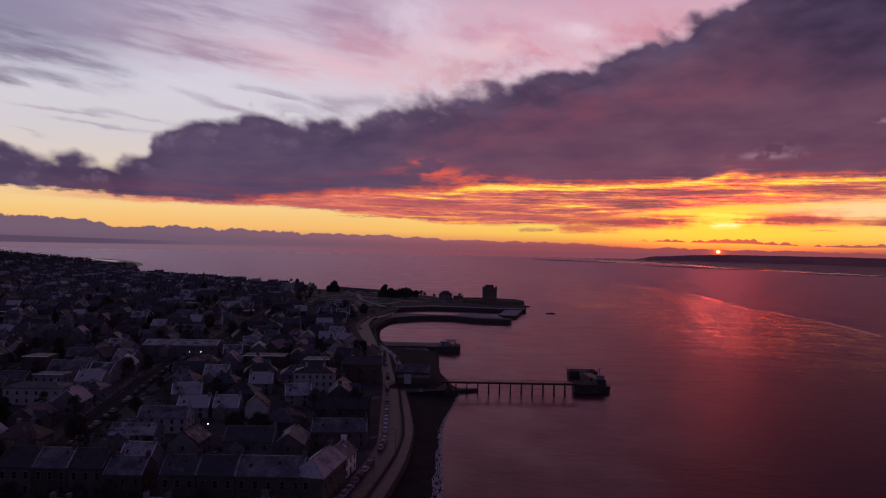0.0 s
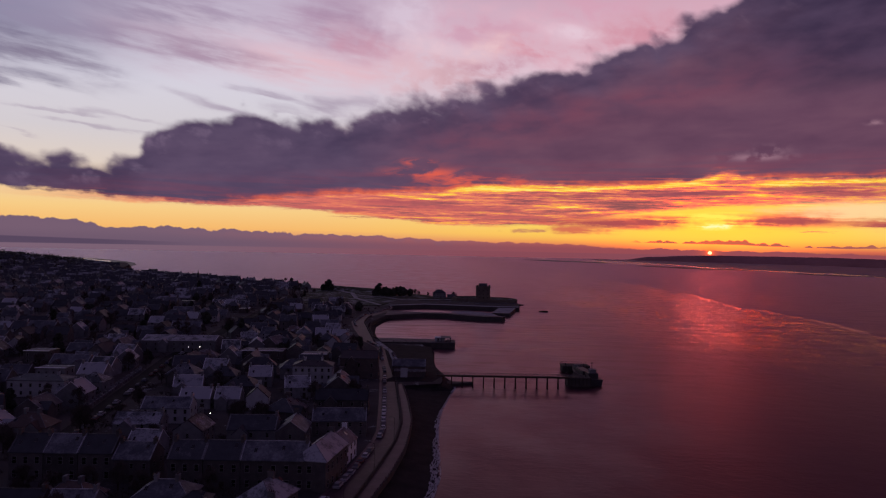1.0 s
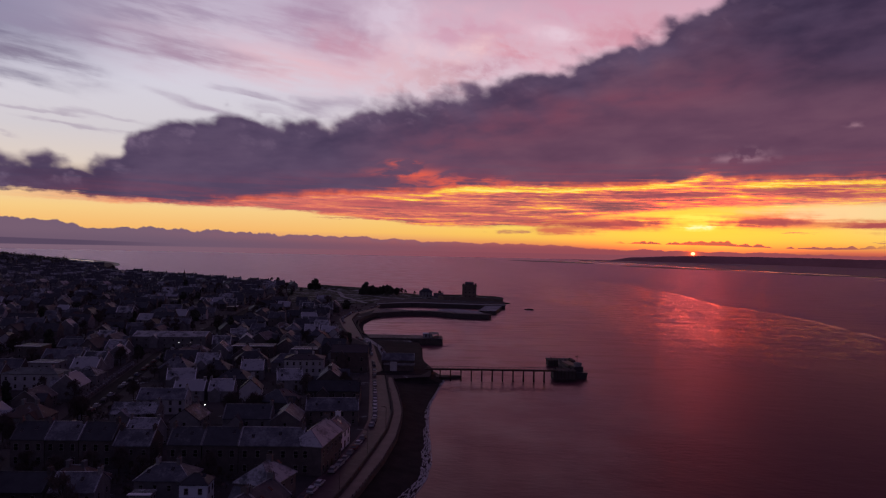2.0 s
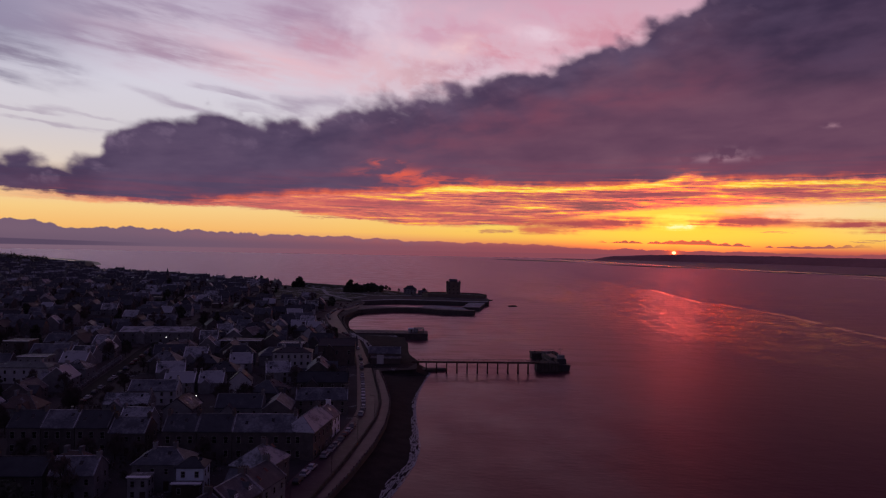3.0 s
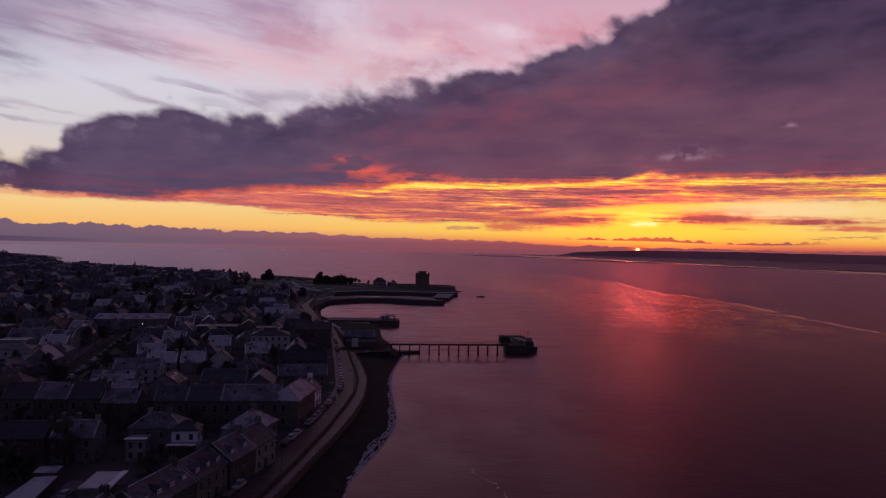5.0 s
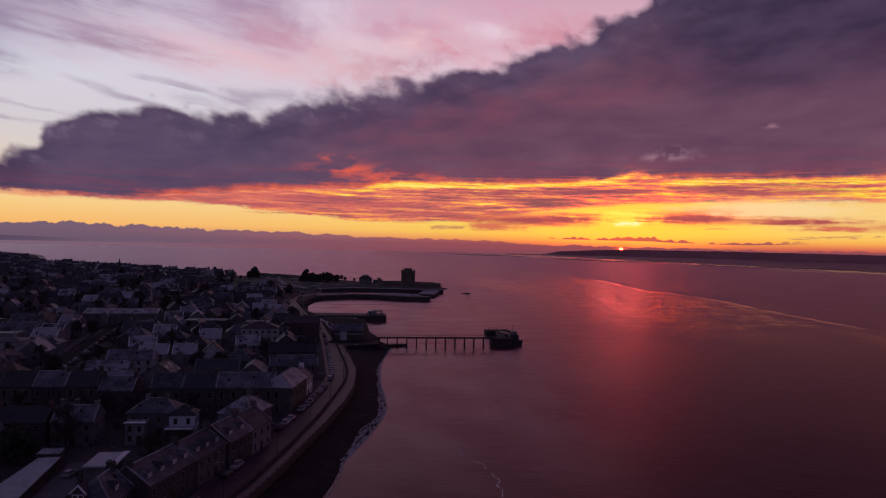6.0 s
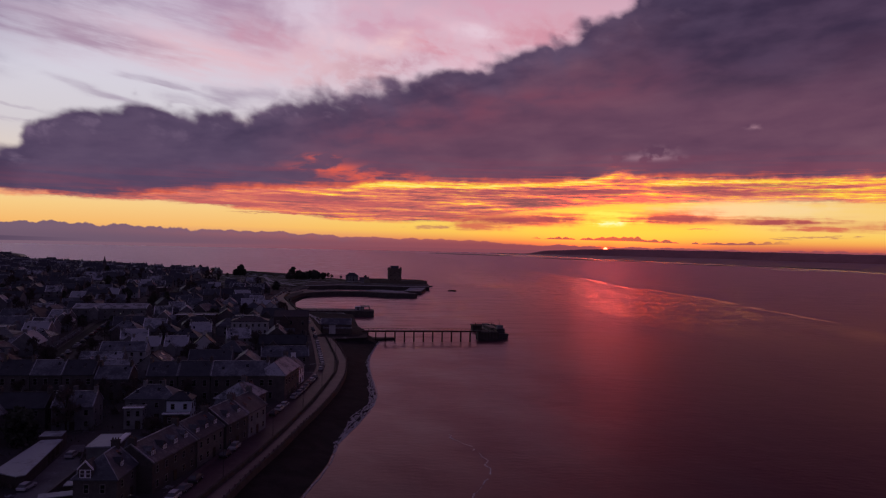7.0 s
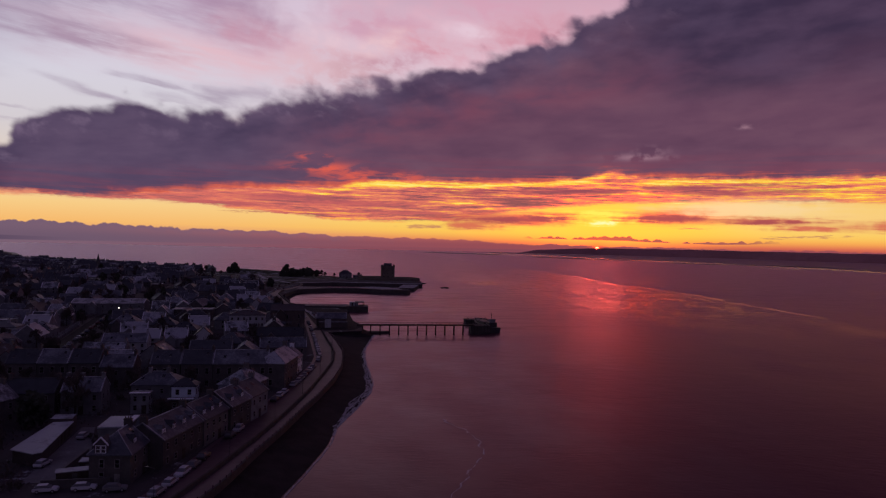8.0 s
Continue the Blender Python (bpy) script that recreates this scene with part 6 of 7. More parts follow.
dolphin("dark concrete mooring dolphin with timber fenders at the jetty end", 64.4, 75.5, 344, 352, 4.6)
dolphin("dark concrete mooring dolphin standing behind the vessel", 69.4, 84.0, 386, 395, 3.4)
vessel = thing("workboat", "dark hulled workboat lying between the mooring dolphins", "boat", 77.0, 367, 0, 96)
rows_ = []
bm = bmesh.new()
for k in range(13):
    s = k / 12
    x0 = -19 + 38 * s
    half = 4.2 * min(1.0, math.sin(min(1.0, (1 - s) * 2.4) * math.pi / 2) * 1.0) * (0.86 + 0.14 * min(1, s * 5))
    sheer = 3.0 + 1.6 * s ** 3
    rows_.append([bm.verts.new(p) for p in ((x0, -half, sheer), (x0, -half * 0.8, -0.6), (x0, half * 0.8, -0.6), (x0, half, sheer))])
for p, q in zip(rows_, rows_[1:]):
    for i in range(3):
        bm.faces.new((p[i], p[i + 1], q[i + 1], q[i]))
    bm.faces.new((p[3], p[0], q[0], q[3]))
bm.faces.new(rows_[0])
part("hull", bm, M_hull, vessel)
bm = bmesh.new()
bm_box(bm, -15.5, -9.5, -2.4, 2.4, 3.0, 5.6)
part("deckhouse", bm, M_hull, vessel)
bm = bmesh.new()
bm_box(bm, -15.0, -12.0, -1.6, 1.6, 5.6, 7.2)
bm_box(bm, -15.3, -11.7, -1.8, 1.8, 7.2, 7.4)
part("wheelhouse", bm, M_harl, vessel, "pale wheelhouse")
bm = bmesh.new()
bm_tube(bm, (-12.5, 0, 7.4), (-12.5, 0, 11.0), 0.14, 0.08, 6)
bm_box(bm, -12.6, -12.4, -1.2, 1.2, 10.2, 10.35)
part("mast", bm, M_steel, vessel)
bm = bmesh.new()
bm_box(bm, -6, 9, -2.6, 2.6, 2.9, 4.6)
bm_box(bm, -5.6, 8.6, -2.2, 2.2, 4.6, 4.9)
part("hatch", bm, M_hull, vessel)
bm = bmesh.new()
bm_box(bm, 10.0, 14.0, -1.6, 1.6, 3.6, 5.4)
part("locker", bm, M_flat, vessel, "snow covered deck locker")

# a low rock off the castle
bm = bmesh.new()
bmesh.ops.create_icosphere(bm, subdivisions=3, radius=1.0)
for v_ in bm.verts:
    v_.co *= 1 + 0.35 * noise.noise(v_.co * 1.7)
    v_.co.x, v_.co.y, v_.co.z = v_.co.x * 5.2, v_.co.y * 2.6, v_.co.z * 1.3
rock = tagged(new("rock", done("rock", bm, M_weed)), "low dark weedy rock awash off the castle", "rock")
rock.matrix_basis = pose(114.3, 753, 0.2, 0, 0, -20)
for k, (x0, y0, s) in enumerate(((94, 826, 1.4), (97, 832, 1.8), (101, 838, 1.2), (99, 842, 1.0), (95, 843, 1.6))):
    bm = bmesh.new()
    bmesh.ops.create_icosphere(bm, subdivisions=2, radius=1.0)
    for v_ in bm.verts:
        v_.co *= 1 + 0.4 * noise.noise(v_.co * 1.5 + Vector((k * 7, 0, 0)))
        v_.co.x, v_.co.z = v_.co.x * 2.2, v_.co.z * 0.7
    o_ = tagged(new("rock", done("rock", bm, M_weed)), "dark weedy rock below the castle wall", "rock", "rocks below the castle")
    o_.matrix_basis = pose(x0, y0, 0.2) @ Matrix.Diagonal((s, s, s, 1))

# a grassy bank behind the green
bm = bmesh.new()
ridge = []
for k in range(25):
    u = k / 24
    x, y, z = -165 + 100 * u, 1012 - 22 * u, 3.5 + (6.9 - 4.4 * u) * math.sin(min(1.0, u * 5, (1 - u) * 4) * math.pi / 2) + 0.5 * noise.noise((k * 0.5, 0, 0))
    ridge.append([bm.verts.new(p) for p in ((x, y - 26, 3.2), (x, y - 12, 3.2 + (z - 3.2) * 0.6), (x, y, z), (x, y + 14, 3.0))])
for p, q in zip(ridge, ridge[1:]):
    for i in range(3):
        bm.faces.new((p[i], q[i], q[i + 1], p[i + 1]))
tagged(new("grass_bank", done("grass_bank", bm, M_grass)), "low grassy bank behind the green", "bank", kind="structure")
# wall along the outer side of the bay road
bm = bmesh.new()
strip(bm, lambda y: road_e(y) + 0.1, lambda y: road_e(y) + 0.6, 472, 640, 3.0, 4.4)
tagged(new("road_wall", done("road_wall", bm, M_wall)), "dark stone wall beside the bay road", "wall", kind="structure")

# ---- lifeboat station ----
house(16.5, 10, 4.4, 2.6, "gable", M_brick, M_slate, "dark brick boathouse with a slate roof beside the jetty", -13.8, 356, 0, 3.3, 1, 4, False, 0, 0, 1, name="boathouse", category="boathouse")
annex = thing("boathouse_annexe", "low annexe with a tall white door before the boathouse", "annexe", -12.5, 347.5, 3.3)
bm = bmesh.new()
bm_box(bm, -8, 7, -3, 3.3, -1, 2.8)
part("wall", bm, M_brick, annex)
bm = bmesh.new()
bm_box(bm, -8.3, 7.3, -3.3, 3.3, 2.8, 3.05)
part("roof", bm, M_flat, annex)
bm = bmesh.new()
bm_box(bm, -5.0, -1.6, -3.45, -2.9, -0.3, 4.6)
part("door", bm, M_white, annex, "tall white painted door")
yard_ = [(-27, 332), (-2, 334), (4, 352), (-1, 380), (-3, 452), (-34, 462), (-31, 430), (-25, 376), (-21, 346)]
bm = bmesh.new()
bm_prism(bm, oriented(yard_), 0.2, 3.36)
tagged(new("hardstanding", done("hardstanding", bm, M_sand)), "dark shingle hardstanding round the boathouse", "ground", kind="structure")

bm = bmesh.new()
strip(bm, lambda y: road_e(y) + 1.0, lambda y: road_e(y) + 4.0, 392, 472, 2.9, 3.42)
tagged(new("bay_path", done("bay_path", bm, M_quay_top)), "pale frosted path beside the shore road", "path", kind="structure")

# ---- trees ----
def tree_mesh(key, seed, high, wide, evergreen=False):
    """Trunk and crown of a tree: tapered trunk, forked limbs, and a crown of many small blades in uneven clumps."""
    r_ = random.Random(seed)
    trunk = bmesh.new()
    fork = high * (0.3 if not evergreen else 0.15)
    bm_tube(trunk, (0, 0, -0.8), (0, 0, fork), high * 0.028, high * 0.02, 7)
    bm_tube(trunk, (0, 0, fork), (0.1, 0, high * 0.8), high * 0.02, high * 0.006, 6)
    clumps = []
    for k in range(30 if evergreen else 15):
        a, up = r_.uniform(0, math.tau), r_.uniform(0.1 if evergreen else 0.35, 0.95)
        reach = wide * r_.uniform(0.3, 0.95) * (math.sin(min(1.0, (1.08 - up) * 1.7) * math.pi / 2))
        tip = Vector((math.cos(a) * reach, math.sin(a) * reach, high * up))
        bm_tube(trunk, (0, 0, max(fork * 0.8, tip.z * 0.65)), tip, high * 0.01, high * 0.003, 4)
        clumps.append((tip, wide * r_.uniform(0.25, 0.42)))
    clumps.append((Vector((0, 0, high * 0.9)), wide * 0.33))
    vs, fs = [], []
    for c, rad in clumps:
        for k in range(130 if evergreen else 70):
            way = Vector((r_.gauss(0, 1), r_.gauss(0, 1), r_.gauss(0, 0.8)))
            p = c + way.normalized() * rad * r_.uniform(0.2, 1.05)
            if evergreen:
                s, t = r_.uniform(0.4, 0.9), r_.uniform(0.35, 0.8)
            else:
                s, t = r_.uniform(0.5, 1.3), r_.uniform(0.05, 0.13)
            q = Euler((r_.uniform(0, 6), r_.uniform(0, 6), r_.uniform(0, 6))).to_matrix()
            b = len(vs)
            vs += [p + q @ Vector(v_) for v_ in ((-s, -t * 0.4, 0), (0, -t, 0.05), (s, 0, 0), (0, t, 0.05))]
            fs.append((b, b + 1, b + 2, b + 3))
    crown = bpy.data.meshes.new("crown")
    crown.from_pydata(vs, [], fs)
    crown.materials.append(M_pine if evergreen else M_twig)
    MESHES[key] = (done("trunk", trunk, M_bark), crown)


SPECIES = [("bare_a", 3, 11, 4.2, False), ("bare_b", 8, 9, 3.8, False), ("bare_c", 21, 13, 4.6, False), ("green_a", 5, 15, 4.6, True), ("green_b", 13, 9, 3.6, True), ("green_c", 17, 12, 3.0, True)]
for sp in SPECIES:
    tree_mesh(*sp)


def tree(kind, x, y, s, turn, group="trees among the houses", z=None):
    evergreen = kind.startswith("green")
    ob = thing("tree", "dark evergreen tree with a dense crown" if evergreen else "bare winter tree with a fine twiggy crown", "tree", x, y, 0, 0, group)
    ob.matrix_basis = pose(x, y, hill(x, y) if z is None else z, 0, 0, turn) @ Matrix.Diagonal((s, s, s, 1))
    part("trunk", MESHES[kind][0], None, ob)
    part("crown", MESHES[kind][1], None, ob)


tree("green_b", -147, 980, 1.7, 0, "trees by the green", 3.6)
tree("green_b", -154, 976, 1.0, 50, "trees by the green", 3.8)
for kind, x, y, s in (("green_a", -71, 890, 1.05), ("green_b", -66, 893, 1.2), ("green_b", -58, 897, 1.05), ("green_c", -50, 900, 0.95), ("green_b", -45, 902, 1.35), ("bare_b", -38, 903, 0.9), ("green_b", -33, 905, 1.0), ("bare_b", -27, 908, 0.95), ("bare_b", -22, 908, 0.7),
                      ("green_b", -63, 895, 1.3), ("green_b", -54, 899, 1.15), ("green_b", -41, 903, 1.2), ("green_b", -76, 891, 0.9), ("green_a", -74, 893, 0.85), ("bare_b", -78, 892, 0.8), ("bare_b", 22, 902, 0.7), ("bare_b", -10, 900, 0.6), ("bare_b", -250, 1190, 0.7), ("green_b", -238, 1180, 0.8)):
    tree(kind, x, y, s, x * 31 % 360, "trees by the green", 3.8)
rng = random.Random(23)
placed = 0
while placed < 290:
    y = rng.uniform(90, 960)
    x = rng.uniform(-(0.64 * y + 60), kerb(min(y, 720)) - 8 if y < 740 else -150)
    if all((x - a) ** 2 + (y - b) ** 2 > (c * 0.75 + 1.5) ** 2 for a, b, c in TAKEN) and min(abs(x - f(y)) for f in LANES) > 3:
        tree(rng.choices(("bare_a", "bare_b", "bare_c", "green_b", "green_c"), (4, 5, 2, 3, 1))[0], x, y, rng.uniform(0.55, 1.05), rng.uniform(0, 360))
        placed += 1
# woods on the hill, past counting
rng = random.Random(31)
vs, fs = [], []
for k in range(2400):
    y = rng.uniform(900, 1750)
    x = rng.uniform(-1350, -600 - max(0, (y - 1150) * 0.42))
    base, s = hill(x, y), rng.uniform(5, 10) * min(1.0, max(0.3, (-x - 560) / 300))
    if base < 9 and rng.random() < 0.6:
        continue
    for j in range(34):
        p = Vector((x + rng.gauss(0, s * 0.42), y + rng.gauss(0, s * 0.42), base + abs(rng.gauss(s * 0.8, s * 0.35))))
        q = Euler((rng.uniform(0, 6), rng.uniform(0, 6), rng.uniform(0, 6))).to_matrix()
        d = rng.uniform(0.8, 1.8)
        b = len(vs)
        vs += [p + q @ Vector(v_) for v_ in ((-d, -d * 0.3, 0), (0, -d, 0.2), (d, 0, 0), (0, d, 0.2))]
        fs.append((b, b + 1, b + 2, b + 3))
mesh = bpy.data.meshes.new("woods")
mesh.from_pydata(vs, [], fs)
mesh.materials.append(M_pine)
tagged(new("woods", mesh), "dark woods covering the hill behind the town", "woods", kind="stuff")

# ---- cars ----
def car_parts():
    body, glass = bmesh.new(), bmesh.new()
    prof = [(-2.1, 0.35), (-2.15, 0.75), (-2.0, 0.92), (-1.0, 0.98), (1.2, 0.95), (2.0, 0.8), (2.12, 0.6), (2.1, 0.35)]
    sides = [[body.verts.new((x, s * (0.86 if 0.4 < z < 0.95 else 0.8), z)) for x, z in prof] for s in (-1, 1)]
    for i in range(len(prof)):
        j = (i + 1) % len(prof)
        body.faces.new((sides[0][i], sides[0][j], sides[1][j], sides[1][i]))
    body.faces.new(sides[0][::-1])
    body.faces.new(sides[1])
    roof = [[body.verts.new((x, y, z)) for x, y in ((x0, -0.62), (x1, -0.62), (x1, 0.62), (x0, 0.62))] for x0, x1, z in ((-1.45, 0.35, 1.40), (-1.4, 0.3, 1.47))]
    for i in range(4):
        j = (i + 1) % 4
        body.faces.new((roof[0][i], roof[0][j], roof[1][j], roof[1][i]))
    body.faces.new(roof[1])
    low = [glass.verts.new(p) for p in ((-1.95, -0.78, 0.95), (1.1, -0.78, 0.95), (1.1, 0.78, 0.95), (-1.95, 0.78, 0.95))]
    top = [glass.verts.new(p) for p in ((-1.43, -0.61, 1.41), (0.33, -0.61, 1.41), (0.33, 0.61, 1.41), (-1.43, 0.61, 1.41))]
    for i in range(4):
        j = (i + 1) % 4
        glass.faces.new((low[i], low[j], top[j], top[i]))
    tyre, rim = bmesh.new(), bmesh.new()
    bm_tube(tyre, (0, -0.1, 0), (0, 0.1, 0), 0.32, 0.32, 14)
    bm_tube(rim, (0, -0.115, 0), (0, 0.115, 0), 0.19, 0.19, 10)
    lights = bmesh.new()
    bm_box(lights, -0.03, 0.03, -0.16, 0.16, -0.06, 0.06)
    return body, done("window", glass, M_car_glass), done("tyre", tyre, M_tyre), done("rim", rim, PAINT[1]), done("headlight", lights, M_frame)


body_, glass_, tyre_, rim_, light_ = car_parts()
bodies = []
for p in PAINT:
    mesh = bpy.data.meshes.new("body")
    body_.to_mesh(mesh)
    mesh.materials.append(p)
    bodies.append(mesh)
body_.free()
CAR_WORDS = ["white", "silver", "black", "dark blue", "dark red", "grey"]


def car(k, x, y, z, turn, s=1.0, group="cars parked along the shore road", what="parked at the kerb"):
    ob = thing("car", f"{CAR_WORDS[k]} hatchback car {what}", "car", x, y, z, turn, group)
    ob.matrix_basis = pose(x, y, z, 0, 0, turn) @ Matrix.Diagonal((s, 1, s, 1))
    part("body", bodies[k], None, ob)
    part("window", glass_, None, ob)
    for wx_ in (-1.3, 1.3):
        for wy_ in (-0.76, 0.76):
            wheel = part("wheel", tyre_, None, ob)
            wheel.matrix_basis = pose(wx_, wy_, 0.32)
            part("rim", rim_, None, wheel)
    for wy_ in (-0.58, 0.58):
        o_ = part("headlight", light_, None, ob)
        o_.matrix_basis = pose(2.07, wy_, 0.66)


rng = random.Random(4)
y = 78.0
while y < 470:
    gap = 5.6
    if not (176 < y < 183 or 300 < y < 306):
        dx, dy = kerb(y + 3) - kerb(y - 3), 6.0
        if rng.random() < 0.86:
            car(rng.choices(range(6), (5, 5, 3, 2, 1, 4))[0], kerb(y) + 1.25, y, 3.35, math.degrees(math.atan2(dy, dx)) + (180 if rng.random() < 0.3 else 0), rng.uniform(0.92, 1.1))
        else:
            gap += 6
    y += gap * 6.0 / math.hypot(6.0, kerb(y + 3) - kerb(y - 3))
for i in range(7):
    y = 372 + i * 7.5
    car(rng.randrange(6), road_e(y) + 3.0, y, 3.37, 97, 1.0, "cars by the boathouse", "parked on the hardstanding")
for i in range(26):
    y = 560 + i * 7
    car(rng.randrange(6), kerb(y) + 1.3, y, 3.35, math.degrees(math.atan2(6, kerb(y + 3) - kerb(y - 3))), 1.0, "cars parked round the bay")
for f, lo, hi in ((LANES[0], 215, 420), (LANES[1], 300, 420)):
    y = lo
    while y < hi:
        car(rng.randrange(6), f(y) + 2.4, y, hill(f(y), y) + 0.04, 94, 1.0, "cars along the lanes", "parked along a dark lane")
        y += rng.uniform(6, 16)
for x, y, turn in ((-72.5, 102.8, 80), (-59.5, 87.0, 5), (-66.0, 86.5, 5), (-53.8, 86.0, 8), (-71.5, 124, 86)):
    car(rng.choice((0, 1, 5)), x, y, 3.38, turn, 1.0, "cars by the garages", "parked beside the garages")
# lanes of the town
for i, f in enumerate(LANES[:4]):
    bm = bmesh.new()
    rows_ = []
    for k in range(60):
        y = 200 + k * 12
        x = f(y)
        rows_.append([bm.verts.new((x + d, y, hill(x, y) + 0.03)) for d in (-4.2, 4.2)])
    for p, q in zip(rows_, rows_[1:]):
        bm.faces.new((p[0], p[1], q[1], q[0]))
    tagged(new("lane", done("lane", bm, M_lane)), "dark frosted lane between the houses", "road", kind="structure")

# ---- street lamps ----
def lamp_parts():
    pole, head = bmesh.new(), bmesh.new()
    bm_tube(pole, (0, 0, -0.2), (0, 0, 1.2), 0.11, 0.1, 8)
    bm_tube(pole, (0, 0, 1.2), (0, 0, 7.6), 0.07, 0.05, 8)
    bm_tube(pole, (0, 0, 7.55), (1.1, 0, 7.9), 0.045, 0.04, 6)
    bm_box(head, 1.0, 1.6, -0.14, 0.14, 7.8, 7.95)
    return done("pole", pole, M_steel), done("head", head, M_steel)


pole_, head_ = lamp_parts()
for k in range(12):
    y = 74 + k * 31
    ob = thing("street_lamp", "tall slender steel street lamp, unlit", "street lamp", road_e(y) + 0.2, y, 3.5, 175, "street lamps of the shore road")
    part("pole", pole_, None, ob)
    part("head", head_, None, ob)
for x, y, h, mat, rad in ((-139.0, 397, 5.2, M_lamp_white, 0.16), (-132.5, 397, 5.2, M_lamp_white, 0.16), (-80.6, 249.8, 3.0, M_lamp_white, 0.17), (-124.6, 246, 2.6, M_lamp_amber, 0.22), (-122.7, 221, 2.6, M_lamp_amber, 0.2), (-154.5, 288.2, 2.7, M_lamp_white, 0.16), (-151.5, 288.0, 2.7, M_lamp_white, 0.18),
                        (-53.5, 260, 2.8, M_lamp_amber, 0.12), (-210, 947, 5, M_lamp_white, 0.2), (-35.6, 411, 3.0, M_lamp_white, 0.09), (-101, 430, 5, M_lamp_white, 0.1)):
    ob = thing("lit_lamp", "small lit lamp on a short post between the houses", "lamp", x, y, hill(x, y), 0, "lit lamps of the town")
    bm = bmesh.new()
    bm_tube(bm, (0, 0, -0.3), (0, 0, h), 0.06, 0.05, 6)
    part("post", bm, M_steel, ob)
    bm = bmesh.new()
    bmesh.ops.create_icosphere(bm, subdivisions=2, radius=rad, matrix=Matrix.Translation((0, 0, h + rad)))
    part("bulb", bm, mat, ob)
van = thing("van", "dark van with glowing tail lights in a lane", "van", -124.7, 226.5, 3.34, 92)
bm = bmesh.new()
bm_box(bm, -2.4, 2.4, -0.95, 0.95, 0.4, 2.2)
part("body", bm, PAINT[5], van)
for wy_ in (-0.8, 0.8):
    bm = bmesh.new()
    bm_box(bm, -2.5, -2.38, wy_ - 0.14, wy_ + 0.14, 0.9, 1.3)
    part("tail_light", bm, M_lamp_red, van)
for wx_ in (-1.5, 1.5):
    for wy_ in (-0.85, 0.85):
        wheel = part("wheel", tyre_, None, van)
        wheel.matrix_basis = pose(wx_, wy_, 0.33)
# church with its spire
church = thing("church", "dark stone church with a tall slender spire", "church", -347, 1000, 3.3, 20)
part("wall", wall_bm(24, 12, 7, 6, "gable"), M_stone, church)
part("roof", roof_bm(24, 12, 7, 6, "gable"), M_slate, church)
bm = bmesh.new()
bm_box(bm, 12, 16, -2, 2, -1, 14)
part("tower", bm, M_stone, church)
bm = bmesh.new()
bm_tube(bm, (14, 0, 14), (14, 0, 24), 2.4, 0.1, 8)
part("spire", bm, M_slate, church)
turret = thing("turret_lamp", "dark slender pinnacle beside the shore road", "pinnacle", -31.2, 398, 3.3)
bm = bmesh.new()
bm_tube(bm, (0, 0, -0.3), (0, 0, 4.6), 0.9, 0.8, 8)
part("shaft", bm, M_stone, turret)
bm = bmesh.new()
bm_tube(bm, (0, 0, 4.6), (0, 0, 8.2), 1.0, 0.05, 8)
part("cap", bm, M_slate, turret)
# railing posts on the sea wall
for k in range(84):
    y = 70 + k * 3.0
    bm = None
    if "rail_post" not in MESHES:
        bm = bmesh.new()
        bm_box(bm, -0.14, 0.14, -0.3, 0.3, 0, 0.5)
        bm_box(bm, -0.18, 0.18, -0.36, 0.36, 0.5, 0.58)
        MESHES["rail_post"] = done("railing_post", bm, M_pave)
    o_ = tagged(new("railing_post", MESHES["rail_post"]), "short pale post on the sea wall", "post", "posts along the promenade")
    o_.matrix_basis = pose(prom_e(y) - 0.05, y, 3.75)

# wisps of foam on the near water
bm = bmesh.new()
wisp = [(149.7, 18.2), (143, 19.6), (135, 22.9), (124, 23.7), (114, 22.5), (102, 16.5), (93, 13.5), (86, 8.9)]
for k in range(130):
    y = 86 + k * 0.49
    x = lerp(y, wisp[::-1]) + 1.2 * noise.noise((y * 0.25, 0, 0)) + 0.5 * noise.noise((y * 1.1, 4, 0))
    wd = 0.32 * abs(noise.noise((y * 0.7, 2, 0))) + 0.04
    if noise.noise((y * 0.35, 11, 0)) < -0.18:
        continue
    y1 = y + 0.5
    x1 = lerp(y1, wisp[::-1]) + 1.2 * noise.noise((y1 * 0.25, 0, 0)) + 0.5 * noise.noise((y1 * 1.1, 4, 0))
    bm.faces.new([bm.verts.new(p) for p in ((x - wd, y, 0.02), (x + wd, y, 0.02), (x1 + wd, y1, 0.02), (x1 - wd, y1, 0.02))])
tagged(new("foam_wisp", done("foam_wisp", bm, M_snow)), "thin broken wisps of foam on the water", "foam", kind="stuff")

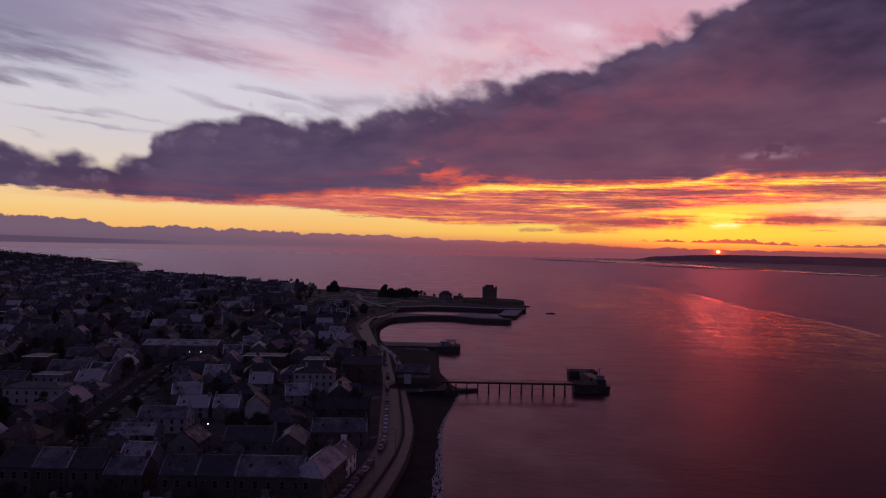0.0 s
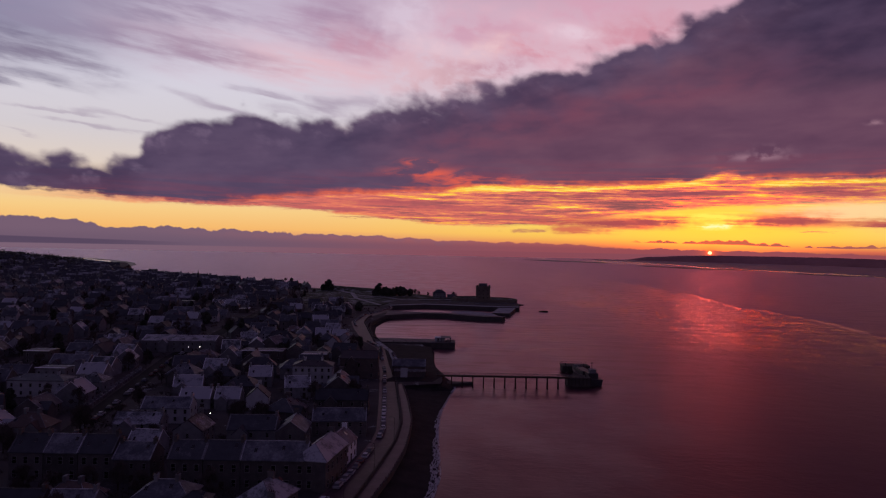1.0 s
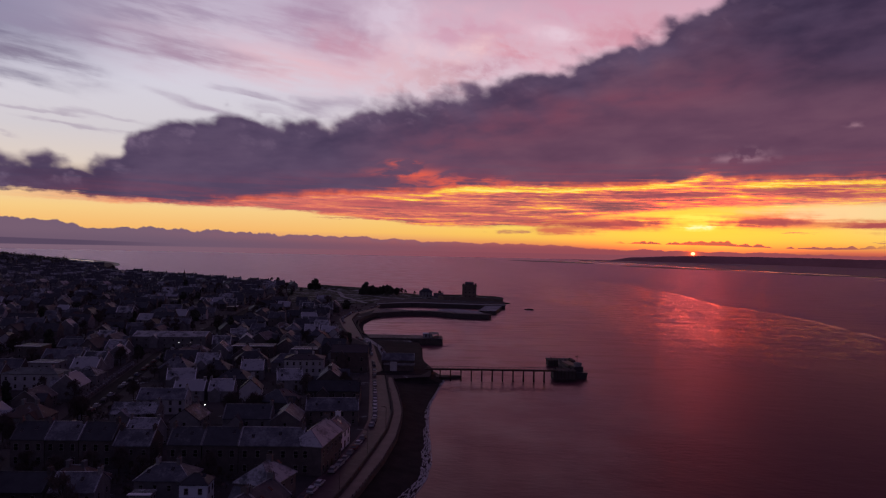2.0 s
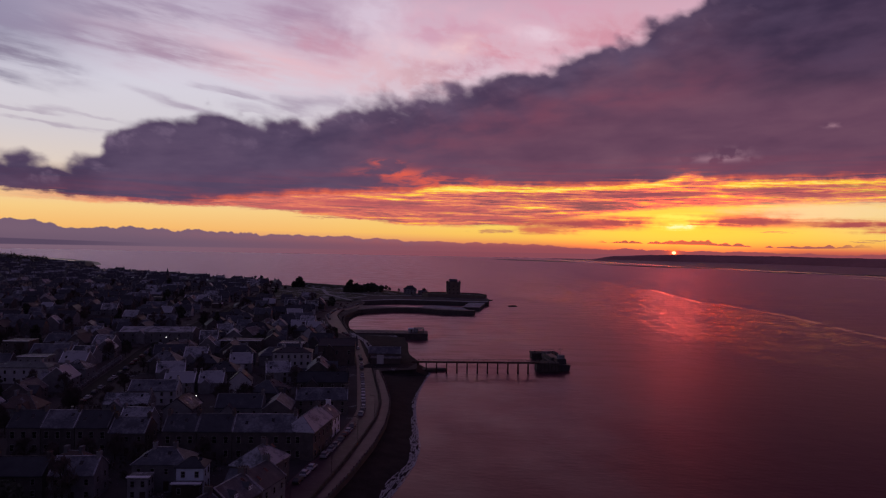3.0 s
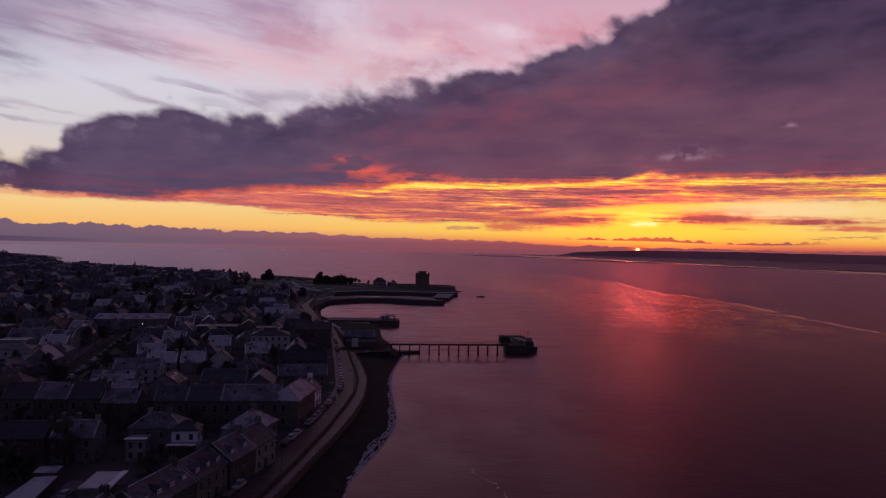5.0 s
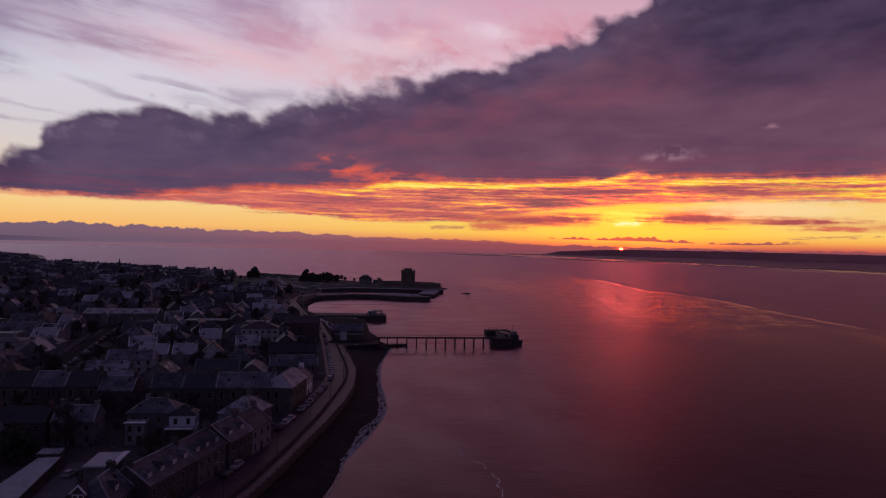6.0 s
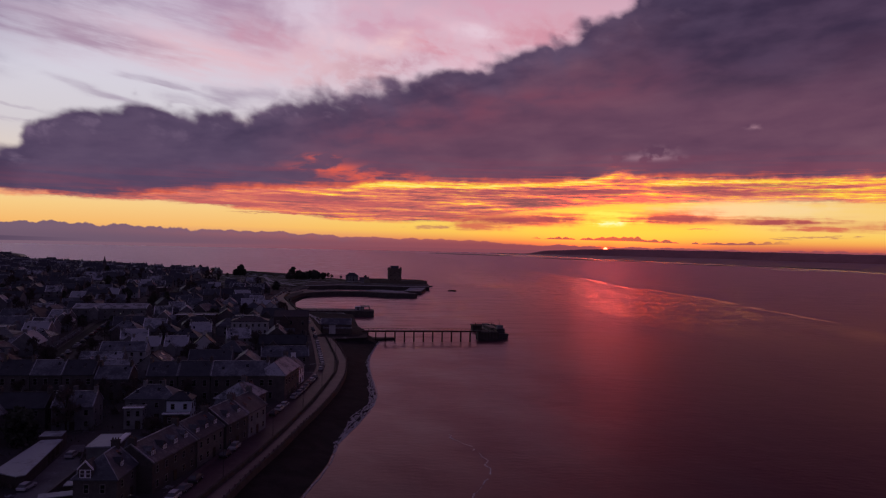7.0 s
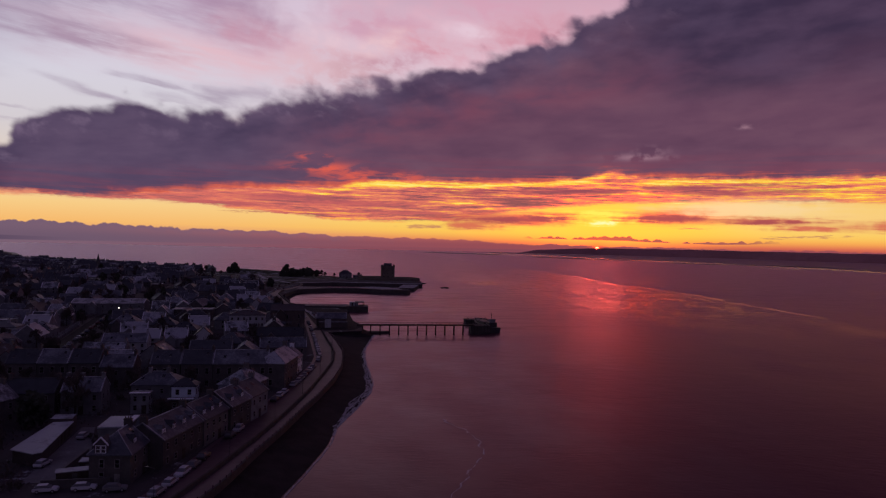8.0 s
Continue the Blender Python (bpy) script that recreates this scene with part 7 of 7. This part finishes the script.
# ---- the far shore across the firth ----
FAR_BASE = [(8, 4850), (13, 4750), (16, 4650), (21, 4560), (27.6, 4380), (36, 3950), (58, 3400)]
FAR_HIGH = [(8, 0), (14.8, 0), (16.2, 22), (19, 36), (22, 43), (27.6, 44), (36, 43), (58, 43)]
FLAT_EDGE = [(8, 4700), (13, 4550), (16, 4220), (21, 3300), (31.6, 2750), (41, 2250), (58, 2000)]
bm = bmesh.new()
rows_ = []
for k in range(170):
    deg = 12 + k * 0.27
    a_ = radians(deg)
    d0, high = lerp(deg, FAR_BASE), lerp(deg, FAR_HIGH)
    cols = []
    for j, s in enumerate((0.0, 0.002, 0.006, 0.01, 0.015, 0.02, 0.026, 0.035)):
        d = d0 * (1 + s)
        z = (0.0, 0.2, 0.4, 0.55, 0.75, 0.9, 1.0, 1.0)[j] * high
        z += (3.0 * noise.noise((k * 0.21, j * 2.0, 0)) + 2.0 * noise.noise((k * 0.9, j * 2.0, 3))) * min(1, j) * min(1.0, high / 30) - (0.4 if j == 0 else 0)
        cols.append(bm.verts.new((d * math.sin(a_), d * math.cos(a_), z)))
    rows_.append(cols)
for p, q in zip(rows_, rows_[1:]):
    for i in range(len(p) - 1):
        bm.faces.new((p[i], q[i], q[i + 1], p[i + 1]))
tagged(new("far_land", done("far_land", bm, M_far)), "low dark wooded shore across the water, hazed by its reddish colour", "land", kind="structure")
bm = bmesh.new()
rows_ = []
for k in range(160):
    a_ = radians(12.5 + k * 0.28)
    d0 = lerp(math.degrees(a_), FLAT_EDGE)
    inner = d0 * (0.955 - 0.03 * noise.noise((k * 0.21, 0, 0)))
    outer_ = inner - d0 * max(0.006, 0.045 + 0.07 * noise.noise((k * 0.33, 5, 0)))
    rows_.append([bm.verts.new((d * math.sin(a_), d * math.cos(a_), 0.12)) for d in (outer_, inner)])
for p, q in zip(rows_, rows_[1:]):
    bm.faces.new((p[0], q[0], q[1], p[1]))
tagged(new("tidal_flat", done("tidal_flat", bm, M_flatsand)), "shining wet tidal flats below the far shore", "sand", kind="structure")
bm = bmesh.new()
rows_ = []
for k in range(160):
    a_ = radians(12.5 + k * 0.28)
    d0 = lerp(math.degrees(a_), FLAT_EDGE)
    outer_ = d0 * (0.95 - 0.03 * noise.noise((k * 0.21, 0, 0)))
    rows_.append([bm.verts.new((d * math.sin(a_), d * math.cos(a_), z)) for d, z in ((outer_, 0.3), (lerp(math.degrees(a_), FAR_BASE) * 1.003, 1.5))])
for p, q in zip(rows_, rows_[1:]):
    bm.faces.new((p[0], q[0], q[1], p[1]))
tagged(new("mud_flat", done("mud_flat", bm, M_mud)), "hazy mud flats below the far shore", "mud", kind="structure")
for x, y, a, b, turn in ((1035, 2790, 205, 95, -51), (930, 2960, 120, 45, -51), (1230, 2215, 60, 50, -45), (1180, 2290, 40, 30, -45), (690, 3780, 330, 110, -62), (1420, 2080, 170, 40, -40), (1500, 2010, 120, 30, -40)):
    bm = bmesh.new()
    pts = []
    for k in range(40):
        t = k * math.tau / 40
        r_ = 1 + 0.35 * noise.noise((math.cos(t) * 1.5 + x, math.sin(t) * 1.5, 0))
        pts.append((a * r_ * math.cos(t), b * r_ * math.sin(t)))
    bm_prism(bm, pts, -1, 0.5)
    o_ = tagged(new("sand_bar", done("sand_bar", bm, M_bar)), "dark wet sand bar awash in the firth", "sand bar", kind="structure")
    o_.matrix_basis = pose(x, y, 0, 0, 0, turn)

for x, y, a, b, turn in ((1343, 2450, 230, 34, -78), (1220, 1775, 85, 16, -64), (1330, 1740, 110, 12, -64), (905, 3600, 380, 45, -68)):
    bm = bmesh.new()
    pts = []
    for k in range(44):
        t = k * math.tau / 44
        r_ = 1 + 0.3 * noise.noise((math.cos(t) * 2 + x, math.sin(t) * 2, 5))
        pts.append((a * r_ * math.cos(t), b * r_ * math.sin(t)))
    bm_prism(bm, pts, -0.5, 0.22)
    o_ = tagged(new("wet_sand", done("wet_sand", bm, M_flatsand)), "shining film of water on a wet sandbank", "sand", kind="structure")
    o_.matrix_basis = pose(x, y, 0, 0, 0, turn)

# the end house: a gabled wall dormer with a double window, tall windows and a door below
ob = bpy.data.objects[GABLE]
gx, gy, base, wide = -4.7, 1.7, 5.7, 2.5
bm = bmesh.new()
front = [bm.verts.new((gx - 0.02, gy + a, z)) for a, z in ((-wide / 2, base), (wide / 2, base), (wide / 2, base + 2.0), (0, base + 3.3), (-wide / 2, base + 2.0))]
rear = [bm.verts.new((gx + 3.2, v.co.y, v.co.z)) for v in front]
bm.faces.new(front[::-1])
for i in range(5):
    j = (i + 1) % 5
    f = bm.faces.new((front[i], front[j], rear[j], rear[i]))
    f.material_index = 1 if i in (2, 3) else 0
wall_dormer = part("wall_dormer", bm, (M_stone, M_slate), ob, "gabled wall dormer with white boards")
for side in (-1, 1):
    bm = bmesh.new()
    pts = ((wide / 2 + 0.2, base + 1.75), (wide / 2 + 0.2, base + 2.1), (0, base + 3.6), (0, base + 3.25))
    a_ = [bm.verts.new((gx - 0.18, gy + side * a, z)) for a, z in pts]
    b_ = [bm.verts.new((gx + 0.05, gy + side * a, z)) for a, z in pts]
    bm.faces.new(a_), bm.faces.new(b_[::-1])
    for i in range(4):
        bm.faces.new((a_[i], b_[i], b_[(i + 1) % 4], a_[(i + 1) % 4]))
    part("bargeboard", bm, M_bright, wall_dormer, "white painted bargeboard")
for dy in (-0.52, 0.52):
    wn = part("window", white_window(0.98, 1.5), None, wall_dormer)
    wn.matrix_basis = pose(gx - 0.04, gy + dy, base + 0.35, 0, 0, -90)
for dy, dz in ((1.5, 3.2), (-1.4, 3.2), (1.5, 0.8)):
    wn = part("window", window_mesh(1.0, 1.7), None, ob)
    wn.matrix_basis = pose(gx, dy, dz, 0, 0, -90)
    part("pane", pane_mesh(1.0, 1.7), None, wn)
bm = bmesh.new()
bm_box(bm, -0.5, 0.5, -0.06, 0.02, 0, 2.1)
door = part("door", bm, M_frame, ob, "pale painted front door")
door.matrix_basis = pose(gx, -1.4, 0.0, 0, 0, -90)

# the spit of sand beyond the hill, with its pools
bm = bmesh.new()
bm_prism(bm, oriented([(-1420, 2740), (-1210, 2560), (-1110, 2450), (-980, 2280), (-895, 2140), (-815, 1960), (-790, 1850), (-850, 1860), (-930, 1960), (-1010, 2110), (-1130, 2330), (-1270, 2520)]), -1, 0.3)
tagged(new("sand_spit", done("sand_spit", bm, M_bar)), "low dark sand spit beyond the wooded hill", "sand", kind="structure")
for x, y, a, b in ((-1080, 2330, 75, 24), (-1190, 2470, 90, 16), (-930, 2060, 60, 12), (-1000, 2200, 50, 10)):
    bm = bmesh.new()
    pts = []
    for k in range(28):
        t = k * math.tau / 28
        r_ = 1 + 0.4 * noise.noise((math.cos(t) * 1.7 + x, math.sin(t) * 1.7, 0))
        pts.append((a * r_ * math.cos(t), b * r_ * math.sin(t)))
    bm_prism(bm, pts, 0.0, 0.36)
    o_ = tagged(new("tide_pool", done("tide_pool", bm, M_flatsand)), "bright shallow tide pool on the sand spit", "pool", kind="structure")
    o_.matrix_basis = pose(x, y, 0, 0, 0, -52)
